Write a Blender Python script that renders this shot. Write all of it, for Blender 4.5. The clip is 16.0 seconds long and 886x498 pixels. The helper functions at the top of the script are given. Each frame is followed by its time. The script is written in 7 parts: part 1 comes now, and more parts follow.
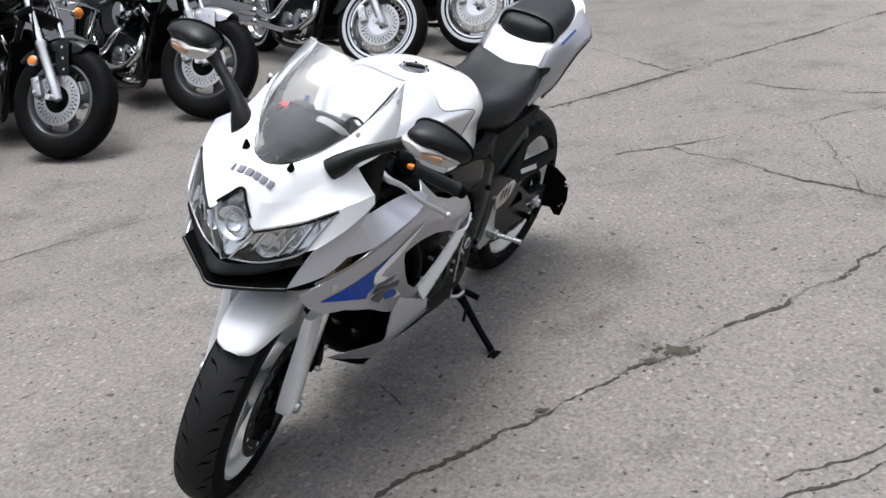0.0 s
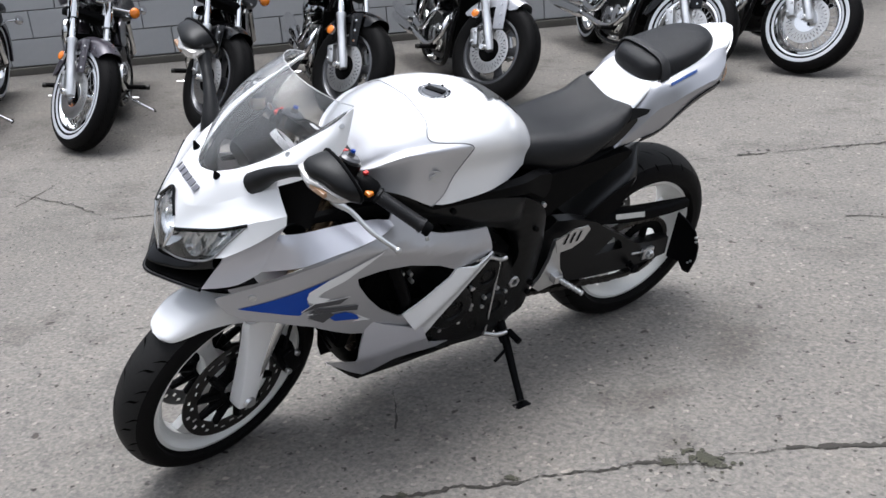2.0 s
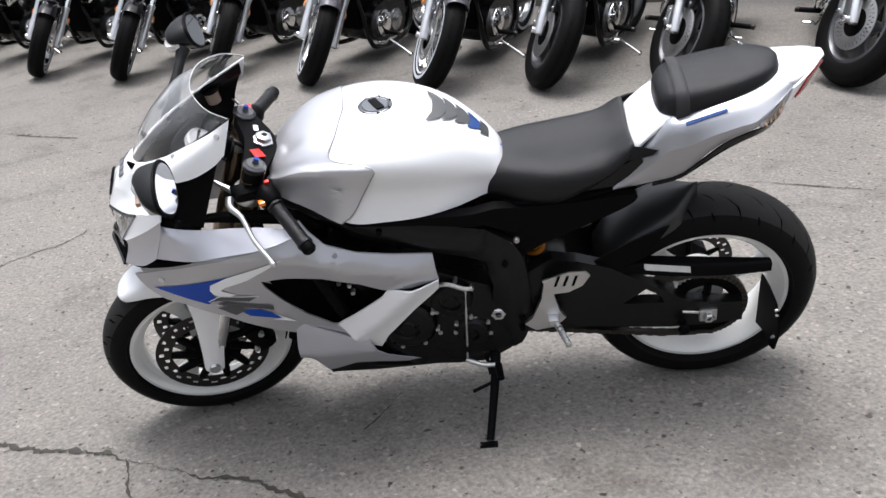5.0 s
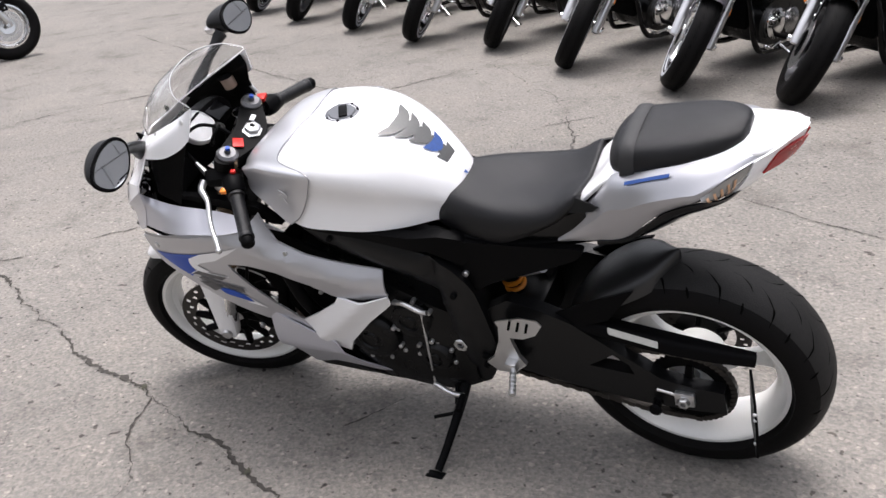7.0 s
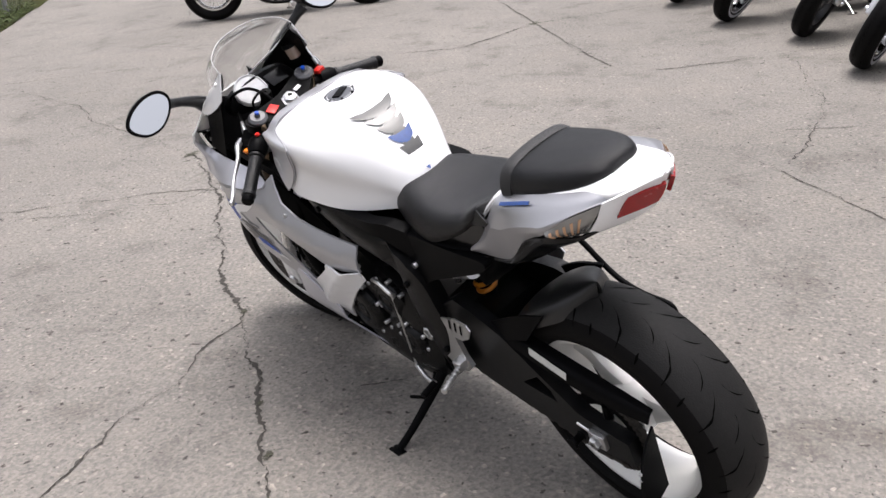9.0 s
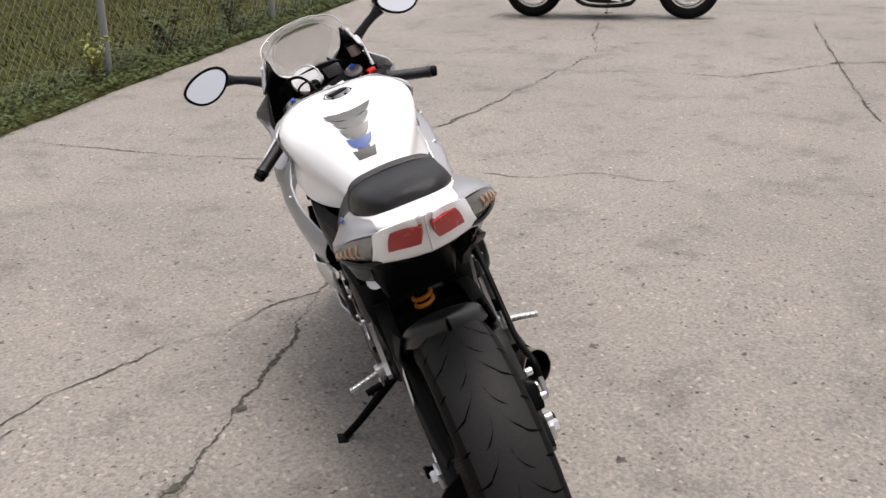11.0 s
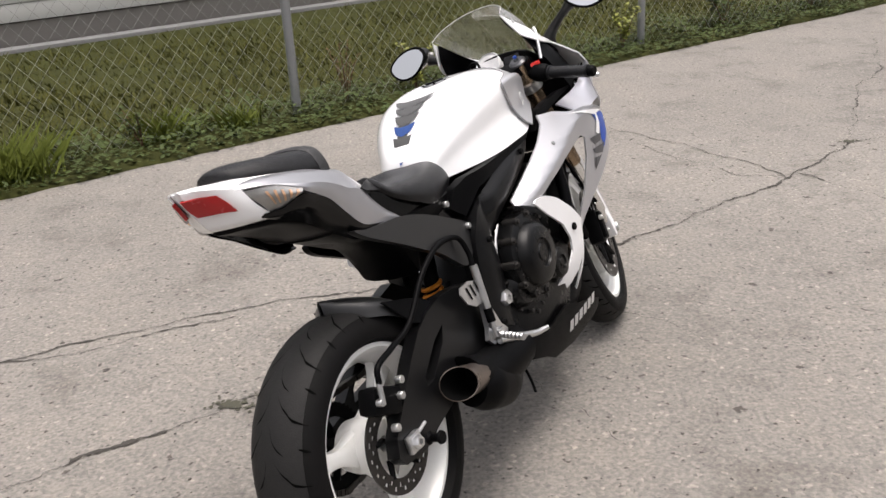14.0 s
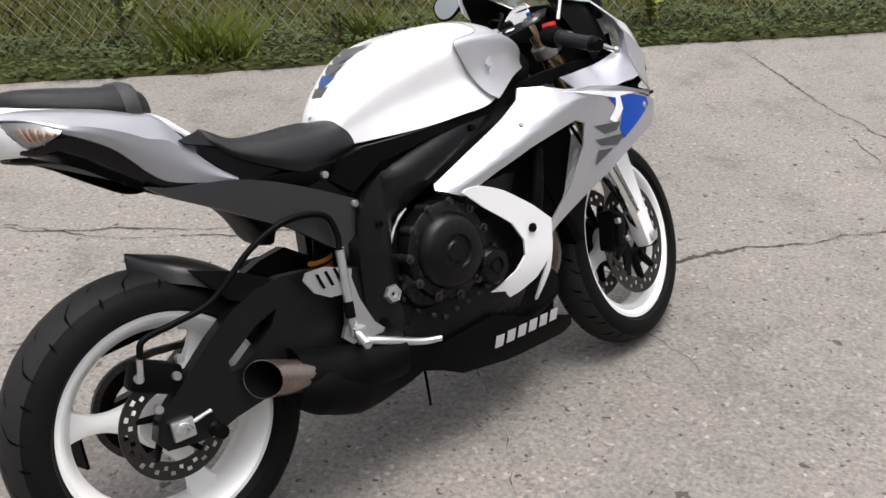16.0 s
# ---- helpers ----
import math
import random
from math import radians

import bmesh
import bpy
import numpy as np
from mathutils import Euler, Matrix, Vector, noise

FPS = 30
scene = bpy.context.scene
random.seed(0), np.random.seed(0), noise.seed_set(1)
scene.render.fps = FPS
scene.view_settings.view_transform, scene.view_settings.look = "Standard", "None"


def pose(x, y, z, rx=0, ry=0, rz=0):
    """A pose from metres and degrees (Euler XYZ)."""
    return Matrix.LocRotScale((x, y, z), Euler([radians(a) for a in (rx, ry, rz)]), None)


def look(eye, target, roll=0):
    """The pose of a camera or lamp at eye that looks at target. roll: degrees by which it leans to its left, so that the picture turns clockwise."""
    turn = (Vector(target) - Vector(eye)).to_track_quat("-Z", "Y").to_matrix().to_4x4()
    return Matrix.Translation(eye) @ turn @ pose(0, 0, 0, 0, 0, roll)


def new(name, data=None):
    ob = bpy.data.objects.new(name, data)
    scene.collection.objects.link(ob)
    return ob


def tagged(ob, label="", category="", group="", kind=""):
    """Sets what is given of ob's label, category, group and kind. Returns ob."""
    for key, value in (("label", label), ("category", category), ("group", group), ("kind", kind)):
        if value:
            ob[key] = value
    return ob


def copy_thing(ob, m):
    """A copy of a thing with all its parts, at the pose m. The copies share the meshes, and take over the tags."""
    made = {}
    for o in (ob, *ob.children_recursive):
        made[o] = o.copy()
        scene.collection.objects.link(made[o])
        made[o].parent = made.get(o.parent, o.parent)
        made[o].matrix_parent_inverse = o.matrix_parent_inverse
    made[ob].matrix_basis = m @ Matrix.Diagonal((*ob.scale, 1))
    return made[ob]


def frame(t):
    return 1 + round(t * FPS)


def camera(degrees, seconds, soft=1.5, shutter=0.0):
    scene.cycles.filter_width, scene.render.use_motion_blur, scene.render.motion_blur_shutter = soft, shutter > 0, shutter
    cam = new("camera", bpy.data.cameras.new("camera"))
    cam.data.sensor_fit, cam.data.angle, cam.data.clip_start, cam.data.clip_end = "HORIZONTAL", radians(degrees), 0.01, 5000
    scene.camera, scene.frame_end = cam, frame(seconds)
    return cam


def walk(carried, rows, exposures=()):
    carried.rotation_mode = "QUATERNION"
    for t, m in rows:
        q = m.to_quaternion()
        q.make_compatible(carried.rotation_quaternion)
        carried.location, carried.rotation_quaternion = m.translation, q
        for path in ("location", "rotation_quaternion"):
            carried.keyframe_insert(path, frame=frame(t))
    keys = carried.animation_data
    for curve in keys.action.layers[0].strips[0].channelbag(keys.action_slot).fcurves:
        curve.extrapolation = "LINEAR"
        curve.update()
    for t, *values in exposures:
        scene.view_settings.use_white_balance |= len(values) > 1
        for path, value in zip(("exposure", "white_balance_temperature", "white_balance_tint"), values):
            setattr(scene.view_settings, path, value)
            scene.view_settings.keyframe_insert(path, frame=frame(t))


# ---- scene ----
cam = camera(50.03, 16.0)
PATH = [
    (0, (0.3287, 0.1173, 1.4711), (0.1904, 1.9467, 0.6747), -6.26),
    (0.5, (0.6148, 0.1920, 1.4652), (0.1923, 1.9850, 0.6863), -6.10),
    (1, (0.8692, 0.2685, 1.4661), (0.2133, 1.9920, 0.6918), -6.47),
    (1.5, (1.0575, 0.4244, 1.4599), (0.3078, 2.1061, 0.6791), -4.49),
    (2, (1.3074, 0.5592, 1.4542), (0.3491, 2.1436, 0.6981), -4.67),
    (2.5, (1.5368, 0.6943, 1.4701), (0.4053, 2.1670, 0.7279), -5.64),
    (3, (1.6175, 0.9102, 1.4570), (0.3995, 2.2969, 0.6865), -2.43),
    (3.5, (1.7464, 1.1265, 1.4660), (0.3553, 2.3188, 0.6641), -5.56),
    (4, (1.9794, 1.3421, 1.4739), (0.4958, 2.4149, 0.6689), -2.30),
    (4.2, (2.0225, 1.4217, 1.4800), (0.5008, 2.4357, 0.6698), -3.69),
    (6.3, (2.3187, 2.4007, 1.4593), (0.4939, 2.6991, 0.6969), -4.30),
    (6.5, (2.3004, 2.4969, 1.4547), (0.4716, 2.7385, 0.6819), -3.79),
    (7, (2.2875, 2.7378, 1.4584), (0.4389, 2.7362, 0.6950), -5.95),
    (7.5, (2.3380, 2.9992, 1.4763), (0.5020, 2.8184, 0.7042), -5.42),
    (8, (2.2549, 3.2034, 1.4543), (0.4361, 2.8311, 0.7105), -5.37),
    (8.5, (2.1544, 3.4028, 1.4676), (0.3715, 2.9034, 0.7115), -6.14),
    (9, (2.1227, 3.7073, 1.4570), (0.4484, 2.9296, 0.6877), -4.97),
    (9.2, (2.1022, 3.8081, 1.4612), (0.4485, 2.9829, 0.6968), -4.68),
    (11.3, (1.4688, 4.5878, 1.4588), (0.3335, 3.1375, 0.6793), -2.66),
    (11.5, (1.3941, 4.6232, 1.4626), (0.3442, 3.1334, 0.6391), -4.18),
    (12, (1.1479, 4.8394, 1.4507), (0.3036, 3.2102, 0.6552), -2.77),
    (12.5, (0.8856, 4.9616, 1.4492), (0.2187, 3.2319, 0.6986), -4.47),
    (13, (0.6233, 4.9879, 1.4607), (0.2167, 3.2101, 0.6395), -4.67),
    (13.5, (0.3423, 5.0846, 1.4739), (0.1509, 3.2431, 0.7175), -2.03),
    (14, (0.1001, 5.1077, 1.4779), (0.1239, 3.2524, 0.7314), -3.85),
    (14.5, (-0.1068, 4.9566, 1.4577), (0.0451, 3.1431, 0.6283), -0.72),
    (15, (-0.3402, 4.8561, 1.4568), (0.0593, 3.0845, 0.6192), -3.01),
    (15.5, (-0.6352, 4.7490, 1.4713), (-0.0537, 3.0453, 0.6000), -2.56),
    (16, (-0.8377, 4.5500, 1.4672), (-0.1389, 2.9013, 0.5766), -0.43),
]
EXPOSURES = [(0, 0.69, 6150, 10), (2.5, 0.72, 6080, 10), (4.2, 0.82, 6150, 10), (6.5, 0.96, 6400, 14), (9, 0.88, 6500, 14), (11.5, 0.75, 6800, 14), (14.5, 0.83, 6800, 13), (16, 0.83, 6550, 12)]
walk(cam, [(t, look(eye, target, roll)) for t, eye, target, roll in PATH], EXPOSURES)

from mathutils.geometry import tessellate_polygon

# ---- daylight: a bright overcast sky ----
world = bpy.data.worlds.new("overcast_sky")
scene.world = world
world.use_nodes = True
wn, wl = world.node_tree.nodes, world.node_tree.links
sky = wn.new("ShaderNodeTexSky")
sky.sky_type, sky.sun_disc = "NISHITA", False
sky.sun_elevation, sky.sun_rotation = radians(84), radians(305)
sky.air_density, sky.dust_density = 1.0, 4.0
grey = wn.new("ShaderNodeHueSaturation")
grey.inputs["Saturation"].default_value = 0.25
wl.new(sky.outputs[0], grey.inputs["Color"])
# an overcast sky is brightest overhead and dims towards the horizon
where, axes, level, dome = wn.new("ShaderNodeTexCoord"), wn.new("ShaderNodeSeparateXYZ"), wn.new("ShaderNodeMapRange"), wn.new("ShaderNodeMix")
wl.new(where.outputs["Generated"], axes.inputs[0])
wl.new(axes.outputs[2], level.inputs[0])
level.inputs[3].default_value, level.inputs[4].default_value = 0.42, 1.5
dome.data_type, dome.blend_type = "RGBA", "MULTIPLY"
dome.inputs[0].default_value = 1.0
wl.new(grey.outputs[0], dome.inputs[6])
wl.new(level.outputs[0], dome.inputs[7])
wl.new(dome.outputs[2], wn["Background"].inputs[0])
wn["Background"].inputs[1].default_value = 0.15
sun_data = bpy.data.lights.new("sun", "SUN")
sun_data.energy, sun_data.angle, sun_data.color = 1.1, radians(25), (1.0, 0.97, 0.93)
sun = new("sun", sun_data)
sun.matrix_world = look((-0.9, 2.9, 12), (0, 2.5, 0))


# ---- materials ----
def material(name, color, rough=0.5, metal=0.0, vary=0.12, scale=8.0, bump=0.0, bump_scale=150.0, coat=0.0, tint=None, spec=0.5):
    m = bpy.data.materials.new(name)
    m.use_nodes = True
    n, l = m.node_tree.nodes, m.node_tree.links
    b = n["Principled BSDF"]
    b.inputs["Roughness"].default_value, b.inputs["Metallic"].default_value = rough, metal
    b.inputs["Coat Weight"].default_value, b.inputs["Coat Roughness"].default_value = coat, 0.06
    b.inputs["Specular IOR Level"].default_value = spec
    co = n.new("ShaderNodeTexCoord")
    n1, n2 = n.new("ShaderNodeTexNoise"), n.new("ShaderNodeTexNoise")
    n1.inputs["Scale"].default_value, n2.inputs["Scale"].default_value = scale, scale * 11
    n1.inputs["Detail"].default_value, n2.inputs["Detail"].default_value = 5, 3
    add = n.new("ShaderNodeMix")
    add.inputs[0].default_value = 0.4
    mix = n.new("ShaderNodeMix")
    mix.data_type = "RGBA"
    dark = [c * (1 - vary) for c in color] + [1]
    light = [min(1, c * (1 + vary)) for c in (tint or color)] + [1]
    mix.inputs[6].default_value, mix.inputs[7].default_value = dark, light
    for t in (n1, n2):
        l.new(co.outputs["Object"], t.inputs["Vector"])
    l.new(n1.outputs[0], add.inputs[2]), l.new(n2.outputs[0], add.inputs[3])
    l.new(add.outputs[0], mix.inputs[0])
    l.new(mix.outputs[2], b.inputs["Base Color"])
    ra = n.new("ShaderNodeMapRange")
    ra.inputs[3].default_value, ra.inputs[4].default_value = max(0.02, rough * 0.8), min(1, rough * 1.25)
    l.new(n1.outputs[0], ra.inputs[0]), l.new(ra.outputs[0], b.inputs["Roughness"])
    if bump:
        nb, bp = n.new("ShaderNodeTexNoise"), n.new("ShaderNodeBump")
        nb.inputs["Scale"].default_value, nb.inputs["Detail"].default_value = bump_scale, 3
        bp.inputs["Strength"].default_value, bp.inputs["Distance"].default_value = bump, 0.002
        l.new(co.outputs["Object"], nb.inputs["Vector"]), l.new(nb.outputs[0], bp.inputs["Height"])
        l.new(bp.outputs[0], b.inputs["Normal"])
    return m


def clear(name, color, rough=0.02, ior=1.45):
    m = bpy.data.materials.new(name)
    m.use_nodes = True
    b = m.node_tree.nodes["Principled BSDF"]
    b.inputs["Base Color"].default_value = (*color, 1)
    b.inputs["Transmission Weight"].default_value, b.inputs["Roughness"].default_value = 1.0, rough
    b.inputs["IOR"].default_value = ior
    return m


WHITE = material("pearl_white_paint", (0.84, 0.84, 0.85), 0.20, 0, 0.03, 3, 0.03, 900, 0.6)
SILVER = material("satin_silver_paint", (0.46, 0.46, 0.48), 0.33, 0.65, 0.05, 4, 0.03, 1200, 0.3)
PALE = material("pale_silver_paint", (0.58, 0.58, 0.625), 0.32, 0.5, 0.04, 4, 0.03, 1200, 0.3)
GREY = material("dark_silver_paint", (0.27, 0.27, 0.28), 0.38, 0.5, 0.05, 4, 0.03, 1200, 0.2)
BLUE = material("blue_decal", (0.003, 0.052, 0.34), 0.35, 0, 0.08, 6, 0, 1, 0.0, spec=0.25)
DECAL = material("graphite_decal", (0.07, 0.07, 0.075), 0.35, 0.3, 0.1, 20)
TRIM = material("white_decal", (0.82, 0.82, 0.82), 0.3, 0, 0.03)
PADBLUE = material("dark_blue_pad", (0.006, 0.045, 0.20), 0.35, 0, 0.5, 120, 0, 1, 0.2)
CARBON = material("carbon_weave_decal", (0.070, 0.070, 0.068), 0.35, 0.2, 0.5, 260, 0, 1, 0.2)
LETTER = material("grey_lettering", (0.16, 0.16, 0.18), 0.4)
PALELETTER = material("silver_lettering", (0.55, 0.55, 0.55), 0.4, 0.3)
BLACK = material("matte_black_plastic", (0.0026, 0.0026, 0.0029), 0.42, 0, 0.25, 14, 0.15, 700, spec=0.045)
GLOSS = material("gloss_black_paint", (0.0022, 0.0022, 0.0026), 0.16, 0, 0.2, 8, 0, 1, 0.1, spec=0.22)
FRAME = material("satin_black_frame", (0.0038, 0.0038, 0.0042), 0.33, 0, 0.2, 10, 0.1, 900, spec=0.26)
SATIN = material("satin_black_trim", (0.0042, 0.0042, 0.0046), 0.40, 0, 0.2, 10, 0.1, 900, spec=0.26)
ENGINE = material("black_engine_casting", (0.0026, 0.0026, 0.0028), 0.28, 0.0, 0.25, 20, 0.3, 500, spec=0.20)
# Near-black with the shade of recesses in its colour; also plain black parts.
DARK = material("black_and_recess_shade", (0.0018, 0.0018, 0.0018), 0.9, 0, 0.2, spec=0.05)
VINYL = material("seat_vinyl", (0.0040, 0.0040, 0.0049), 0.37, 0, 0.15, 10, 0.5, 900, spec=0.32)
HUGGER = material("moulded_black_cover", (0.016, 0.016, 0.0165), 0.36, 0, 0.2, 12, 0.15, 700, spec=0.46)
RUBBER = material("tyre_rubber", (0.0048, 0.0048, 0.0052), 0.55, 0, 0.25, 12, 0.25, 400, tint=(0.0062, 0.0058, 0.0056), spec=0.06)
WORN = material("worn_tread_rubber", (0.0135, 0.0133, 0.0132), 0.55, 0, 0.25, 9, 0.3, 300, tint=(0.019, 0.0184, 0.018), spec=0.10)
GROOVE = material("tread_groove", (0.002, 0.002, 0.002), 0.95, 0, 0.1, spec=0.02)
WHEEL = material("white_wheel_enamel", (0.78, 0.78, 0.76), 0.3, 0, 0.06, 9, 0.03, 600, 0.2)
ALU = material("brushed_aluminium", (0.62, 0.62, 0.62), 0.32, 0.95, 0.12, 30, 0.1, 500)
CHROME = material("chrome", (0.78, 0.78, 0.78), 0.08, 1.0, 0.04, 10)
STEEL = material("brake_disc_steel", (0.045, 0.042, 0.040), 0.35, 0.8, 0.25, 40)
DRILLED = material("polished_disc_steel", (0.55, 0.54, 0.53), 0.3, 0.9, 0.12, 40)
TITAN = material("heat_stained_steel", (0.13, 0.098, 0.080), 0.28, 0.9, 0.4, 18, tint=(0.24, 0.20, 0.175))
FORK = material("bronze_fork_tube", (0.33, 0.24, 0.16), 0.25, 0.85, 0.12, 10)
GOLD = material("yellow_spring_paint", (0.70, 0.24, 0.02), 0.35, 0, 0.1)
RED = material("red_anodised", (0.55, 0.02, 0.015), 0.35, 0.2, 0.08)
REDLENS = material("red_tail_lens", (0.30, 0.008, 0.009), 0.25, 0, 0.2, 60, 0.3, 300, 0.15)
AMBER = material("amber_lens", (0.75, 0.20, 0.01), 0.2, 0, 0.15, 40, 0.2, 200, 0.4)
CLEARLENS = material("clear_ribbed_lens", (0.27, 0.265, 0.255), 0.08, 0.5, 0.3, 60, 0.4, 220, 0.8)
REFLECTOR = material("headlamp_reflector", (0.62, 0.63, 0.64), 0.14, 0.92, 0.15, 25, 1.0, 55)
LENS = clear("headlamp_glass", (0.96, 0.97, 0.98))
SCREEN = clear("worn_plastic_with_sheen", (0.95, 0.955, 0.96), 0.03, 1.45)
# A small diffuse white share stands in for sky sheen and haze.
SCREEN.node_tree.nodes["Principled BSDF"].inputs["Transmission Weight"].default_value = 0.965
MIRROR = material("mirror_glass", (0.76, 0.77, 0.79), 0.015, 1.0, 0.01)
STICKER = material("paper_sticker", (0.55, 0.55, 0.52), 0.5, 0, 0.3, 80)
DIAL = material("instrument_face", (0.42, 0.42, 0.43), 0.3, 0, 0.4, 30, 0, 1, 0.5)
CHAIN = material("oily_chain_steel", (0.06, 0.055, 0.05), 0.4, 0.8, 0.3, 60)


# ---- mesh building ----
def V(p):
    return Vector(p)


def curve_points(pts, n=6, closed=False):
    """Smooth line through points, n steps a span."""
    p = [V(q) for q in pts]
    out, m = [], len(p)
    for i in range(m if closed else m - 1):
        if closed:
            a, b, c, d = p[i - 1], p[i], p[(i + 1) % m], p[(i + 2) % m]
        else:
            b, c = p[i], p[i + 1]
            a = p[i - 1] if i else b + (b - c)
            d = p[i + 2] if i + 2 < m else c + (c - b)
        for k in range(n):
            t = k / n
            out.append(0.5 * ((2 * b) + (c - a) * t + (2 * a - 5 * b + 4 * c - d) * t * t + (3 * b - a - 3 * c + d) * t ** 3))
    if not closed:
        out.append(p[-1])
    return out


def thicken(bm, t, way=None):
    """Give a sheet its thickness, against its normals or along one way."""
    bm.normal_update()
    faces, edges = bm.faces[:], [e for e in bm.edges if len(e.link_faces) == 1]
    back = {v: bm.verts.new(v.co + (V(way) * t if way else -v.normal * t)) for v in bm.verts[:]}
    for f in faces:
        bm.faces.new([back[v] for v in reversed(f.verts)])
    for e in edges:
        a, b = e.verts
        bm.faces.new((a, b, back[b], back[a]))


def faces_of(bm, vs, nu, nv, wrap_u=False, wrap_v=False):
    for i in range(nu if wrap_u else nu - 1):
        for j in range(nv if wrap_v else nv - 1):
            a, b = vs[i][j], vs[(i + 1) % nu][j]
            c, d = vs[(i + 1) % nu][(j + 1) % nv], vs[i][(j + 1) % nv]
            if len({a, b, c, d}) == 4:
                bm.faces.new((a, b, c, d))


def skin(rows, nu=6, nv=6, thick=0.0, mirror=False, bm=None, wrap=False):
    """A smooth sheet through rows of points."""
    bm = bm or bmesh.new()
    for s in ((1, -1) if mirror else (1,)):
        rr = [curve_points([(x, s * y, z) for x, y, z in r], nv, wrap) for r in rows]
        cols = [curve_points(c, nu) for c in zip(*rr)]
        part_bm = bmesh.new()
        vs = [[part_bm.verts.new(p) for p in c] for c in cols]
        faces_of(part_bm, vs, len(vs), len(vs[0]), wrap)
        if thick:
            bmesh.ops.recalc_face_normals(part_bm, faces=part_bm.faces)
            thicken(part_bm, thick)
        merge(bm, part_bm)
    return bm


def merge(bm, other):
    me = bpy.data.meshes.new("joint")
    other.to_mesh(me)
    other.free()
    bm.from_mesh(me)
    bpy.data.meshes.remove(me)


def sym(row):
    return [(x, -y, z) for x, y, z in reversed(row[1:])] + list(row)


def loft(rings, n=4, m=4, bm=None, caps=True):
    """Closed rings joined to one smooth body."""
    bm = bm or bmesh.new()
    rr = [curve_points(r, m, True) for r in rings]
    cols = [curve_points(c, n) for c in zip(*rr)]
    vs = [[bm.verts.new(p) for p in c] for c in cols]
    faces_of(bm, vs, len(vs), len(vs[0]), True)
    if caps:
        bm.faces.new([c[0] for c in vs])
        bm.faces.new([c[-1] for c in vs])
    return bm


def plate(outline, depth, thick=0.006, side=1, cell=0.03, round_n=0, bm=None, holes=()):
    """A panel cut to an outline in x, z and bent to the width depth(x, z)."""
    out = bm or bmesh.new()
    b = bmesh.new()
    pts = [(x, 0, z) for x, z in outline]
    if round_n:
        pts = curve_points(pts, round_n, True)
    loops = [[V(p) for p in pts]] + [[V((x, 0, z)) for x, z in h] for h in holes]
    vs = [b.verts.new(p) for q in loops for p in q]
    for tri in tessellate_polygon(loops):
        b.faces.new([vs[k] for k in tri])
    for axis, k in (((1, 0, 0), 0), ((0, 0, 1), 1)):
        lo, hi = min(p[0] if k == 0 else p[2] for p in pts), max(p[0] if k == 0 else p[2] for p in pts)
        w = (math.floor((lo - 0.0037) / cell) + 1) * cell + 0.0037
        while w < hi:
            bmesh.ops.bisect_plane(b, geom=b.verts[:] + b.edges[:] + b.faces[:], plane_co=V(axis) * w, plane_no=axis)
            w += cell
    bmesh.ops.remove_doubles(b, verts=b.verts, dist=2e-4)
    for v in b.verts:
        v.co.y = side * depth(v.co.x, v.co.z)
    bmesh.ops.recalc_face_normals(b, faces=b.faces)
    if sum(q.normal.y * side for q in b.faces) < 0:
        bmesh.ops.reverse_faces(b, faces=b.faces)
    if thick:
        thicken(b, thick, (0, -side, 0))
    merge(out, b)
    return out


def tube(pts, r, n=10, steps=5, closed=False, bm=None, caps=True):
    """A round bar along a smooth line; r is one radius or one for each point."""
    bm = bm or bmesh.new()
    p = curve_points(pts, steps, closed)
    rs = r if isinstance(r, (list, tuple)) else [r] * len(pts)
    m = len(p)
    ring, last = [], None
    for i, q in enumerate(p):
        t = (p[(i + 1) % m] - p[i - 1]) if closed or 0 < i < m - 1 else (p[1] - p[0] if i == 0 else p[-1] - p[-2])
        t.normalize()
        ref = last if last is not None else (V((0, 0, 1)) if abs(t.z) < 0.9 else V((1, 0, 0)))
        u = (ref - t * ref.dot(t)).normalized()
        last, w = u, t.cross(u)
        k = min(i / steps, len(rs) - 1)
        a = rs[int(k)] + (rs[min(int(k) + 1, len(rs) - 1)] - rs[int(k)]) * (k - int(k))
        ring.append([bm.verts.new(q + a * (math.cos(h) * u + math.sin(h) * w)) for h in [2 * math.pi * j / n for j in range(n)]])
    faces_of(bm, ring, m, n, closed, True)
    if caps and not closed:
        bm.faces.new(ring[0]), bm.faces.new(ring[-1])
    return bm


def rod(a, b, r, r2=None, n=14, bm=None):
    """A straight cylinder or cone between two points."""
    return tube([a, b], [r, r if r2 is None else r2], n, 1, bm=bm)


def lathe(profile, n=48, center=(0, 0, 0), closed=True, bm=None, axis=None):
    """Revolve (radius, offset) about an axis, the y axis as a rule."""
    bm = bm or bmesh.new()
    ax = V(axis or (0, 1, 0)).normalized()
    u = ax.cross(V((0, 0, 1)) if abs(ax.z) < 0.9 else V((1, 0, 0))).normalized()
    w = ax.cross(u)
    vs = []
    for i in range(n):
        d = math.cos(2 * math.pi * i / n) * u + math.sin(2 * math.pi * i / n) * w
        vs.append([bm.verts.new(V(center) + d * r + ax * o) for r, o in profile])
    faces_of(bm, vs, n, len(profile), True, closed)
    return bm


def block(center, size, bevel=0.004, turn=(0, 0, 0), bm=None):
    """A box with rounded edges."""
    out = bm or bmesh.new()
    b = bmesh.new()
    bmesh.ops.create_cube(b, size=1, matrix=pose(*center, *turn) @ Matrix.Diagonal((*size, 1)))
    if bevel:
        bmesh.ops.bevel(b, geom=b.edges[:], offset=bevel, segments=2, affect="EDGES", profile=0.6)
    merge(out, b)
    return out


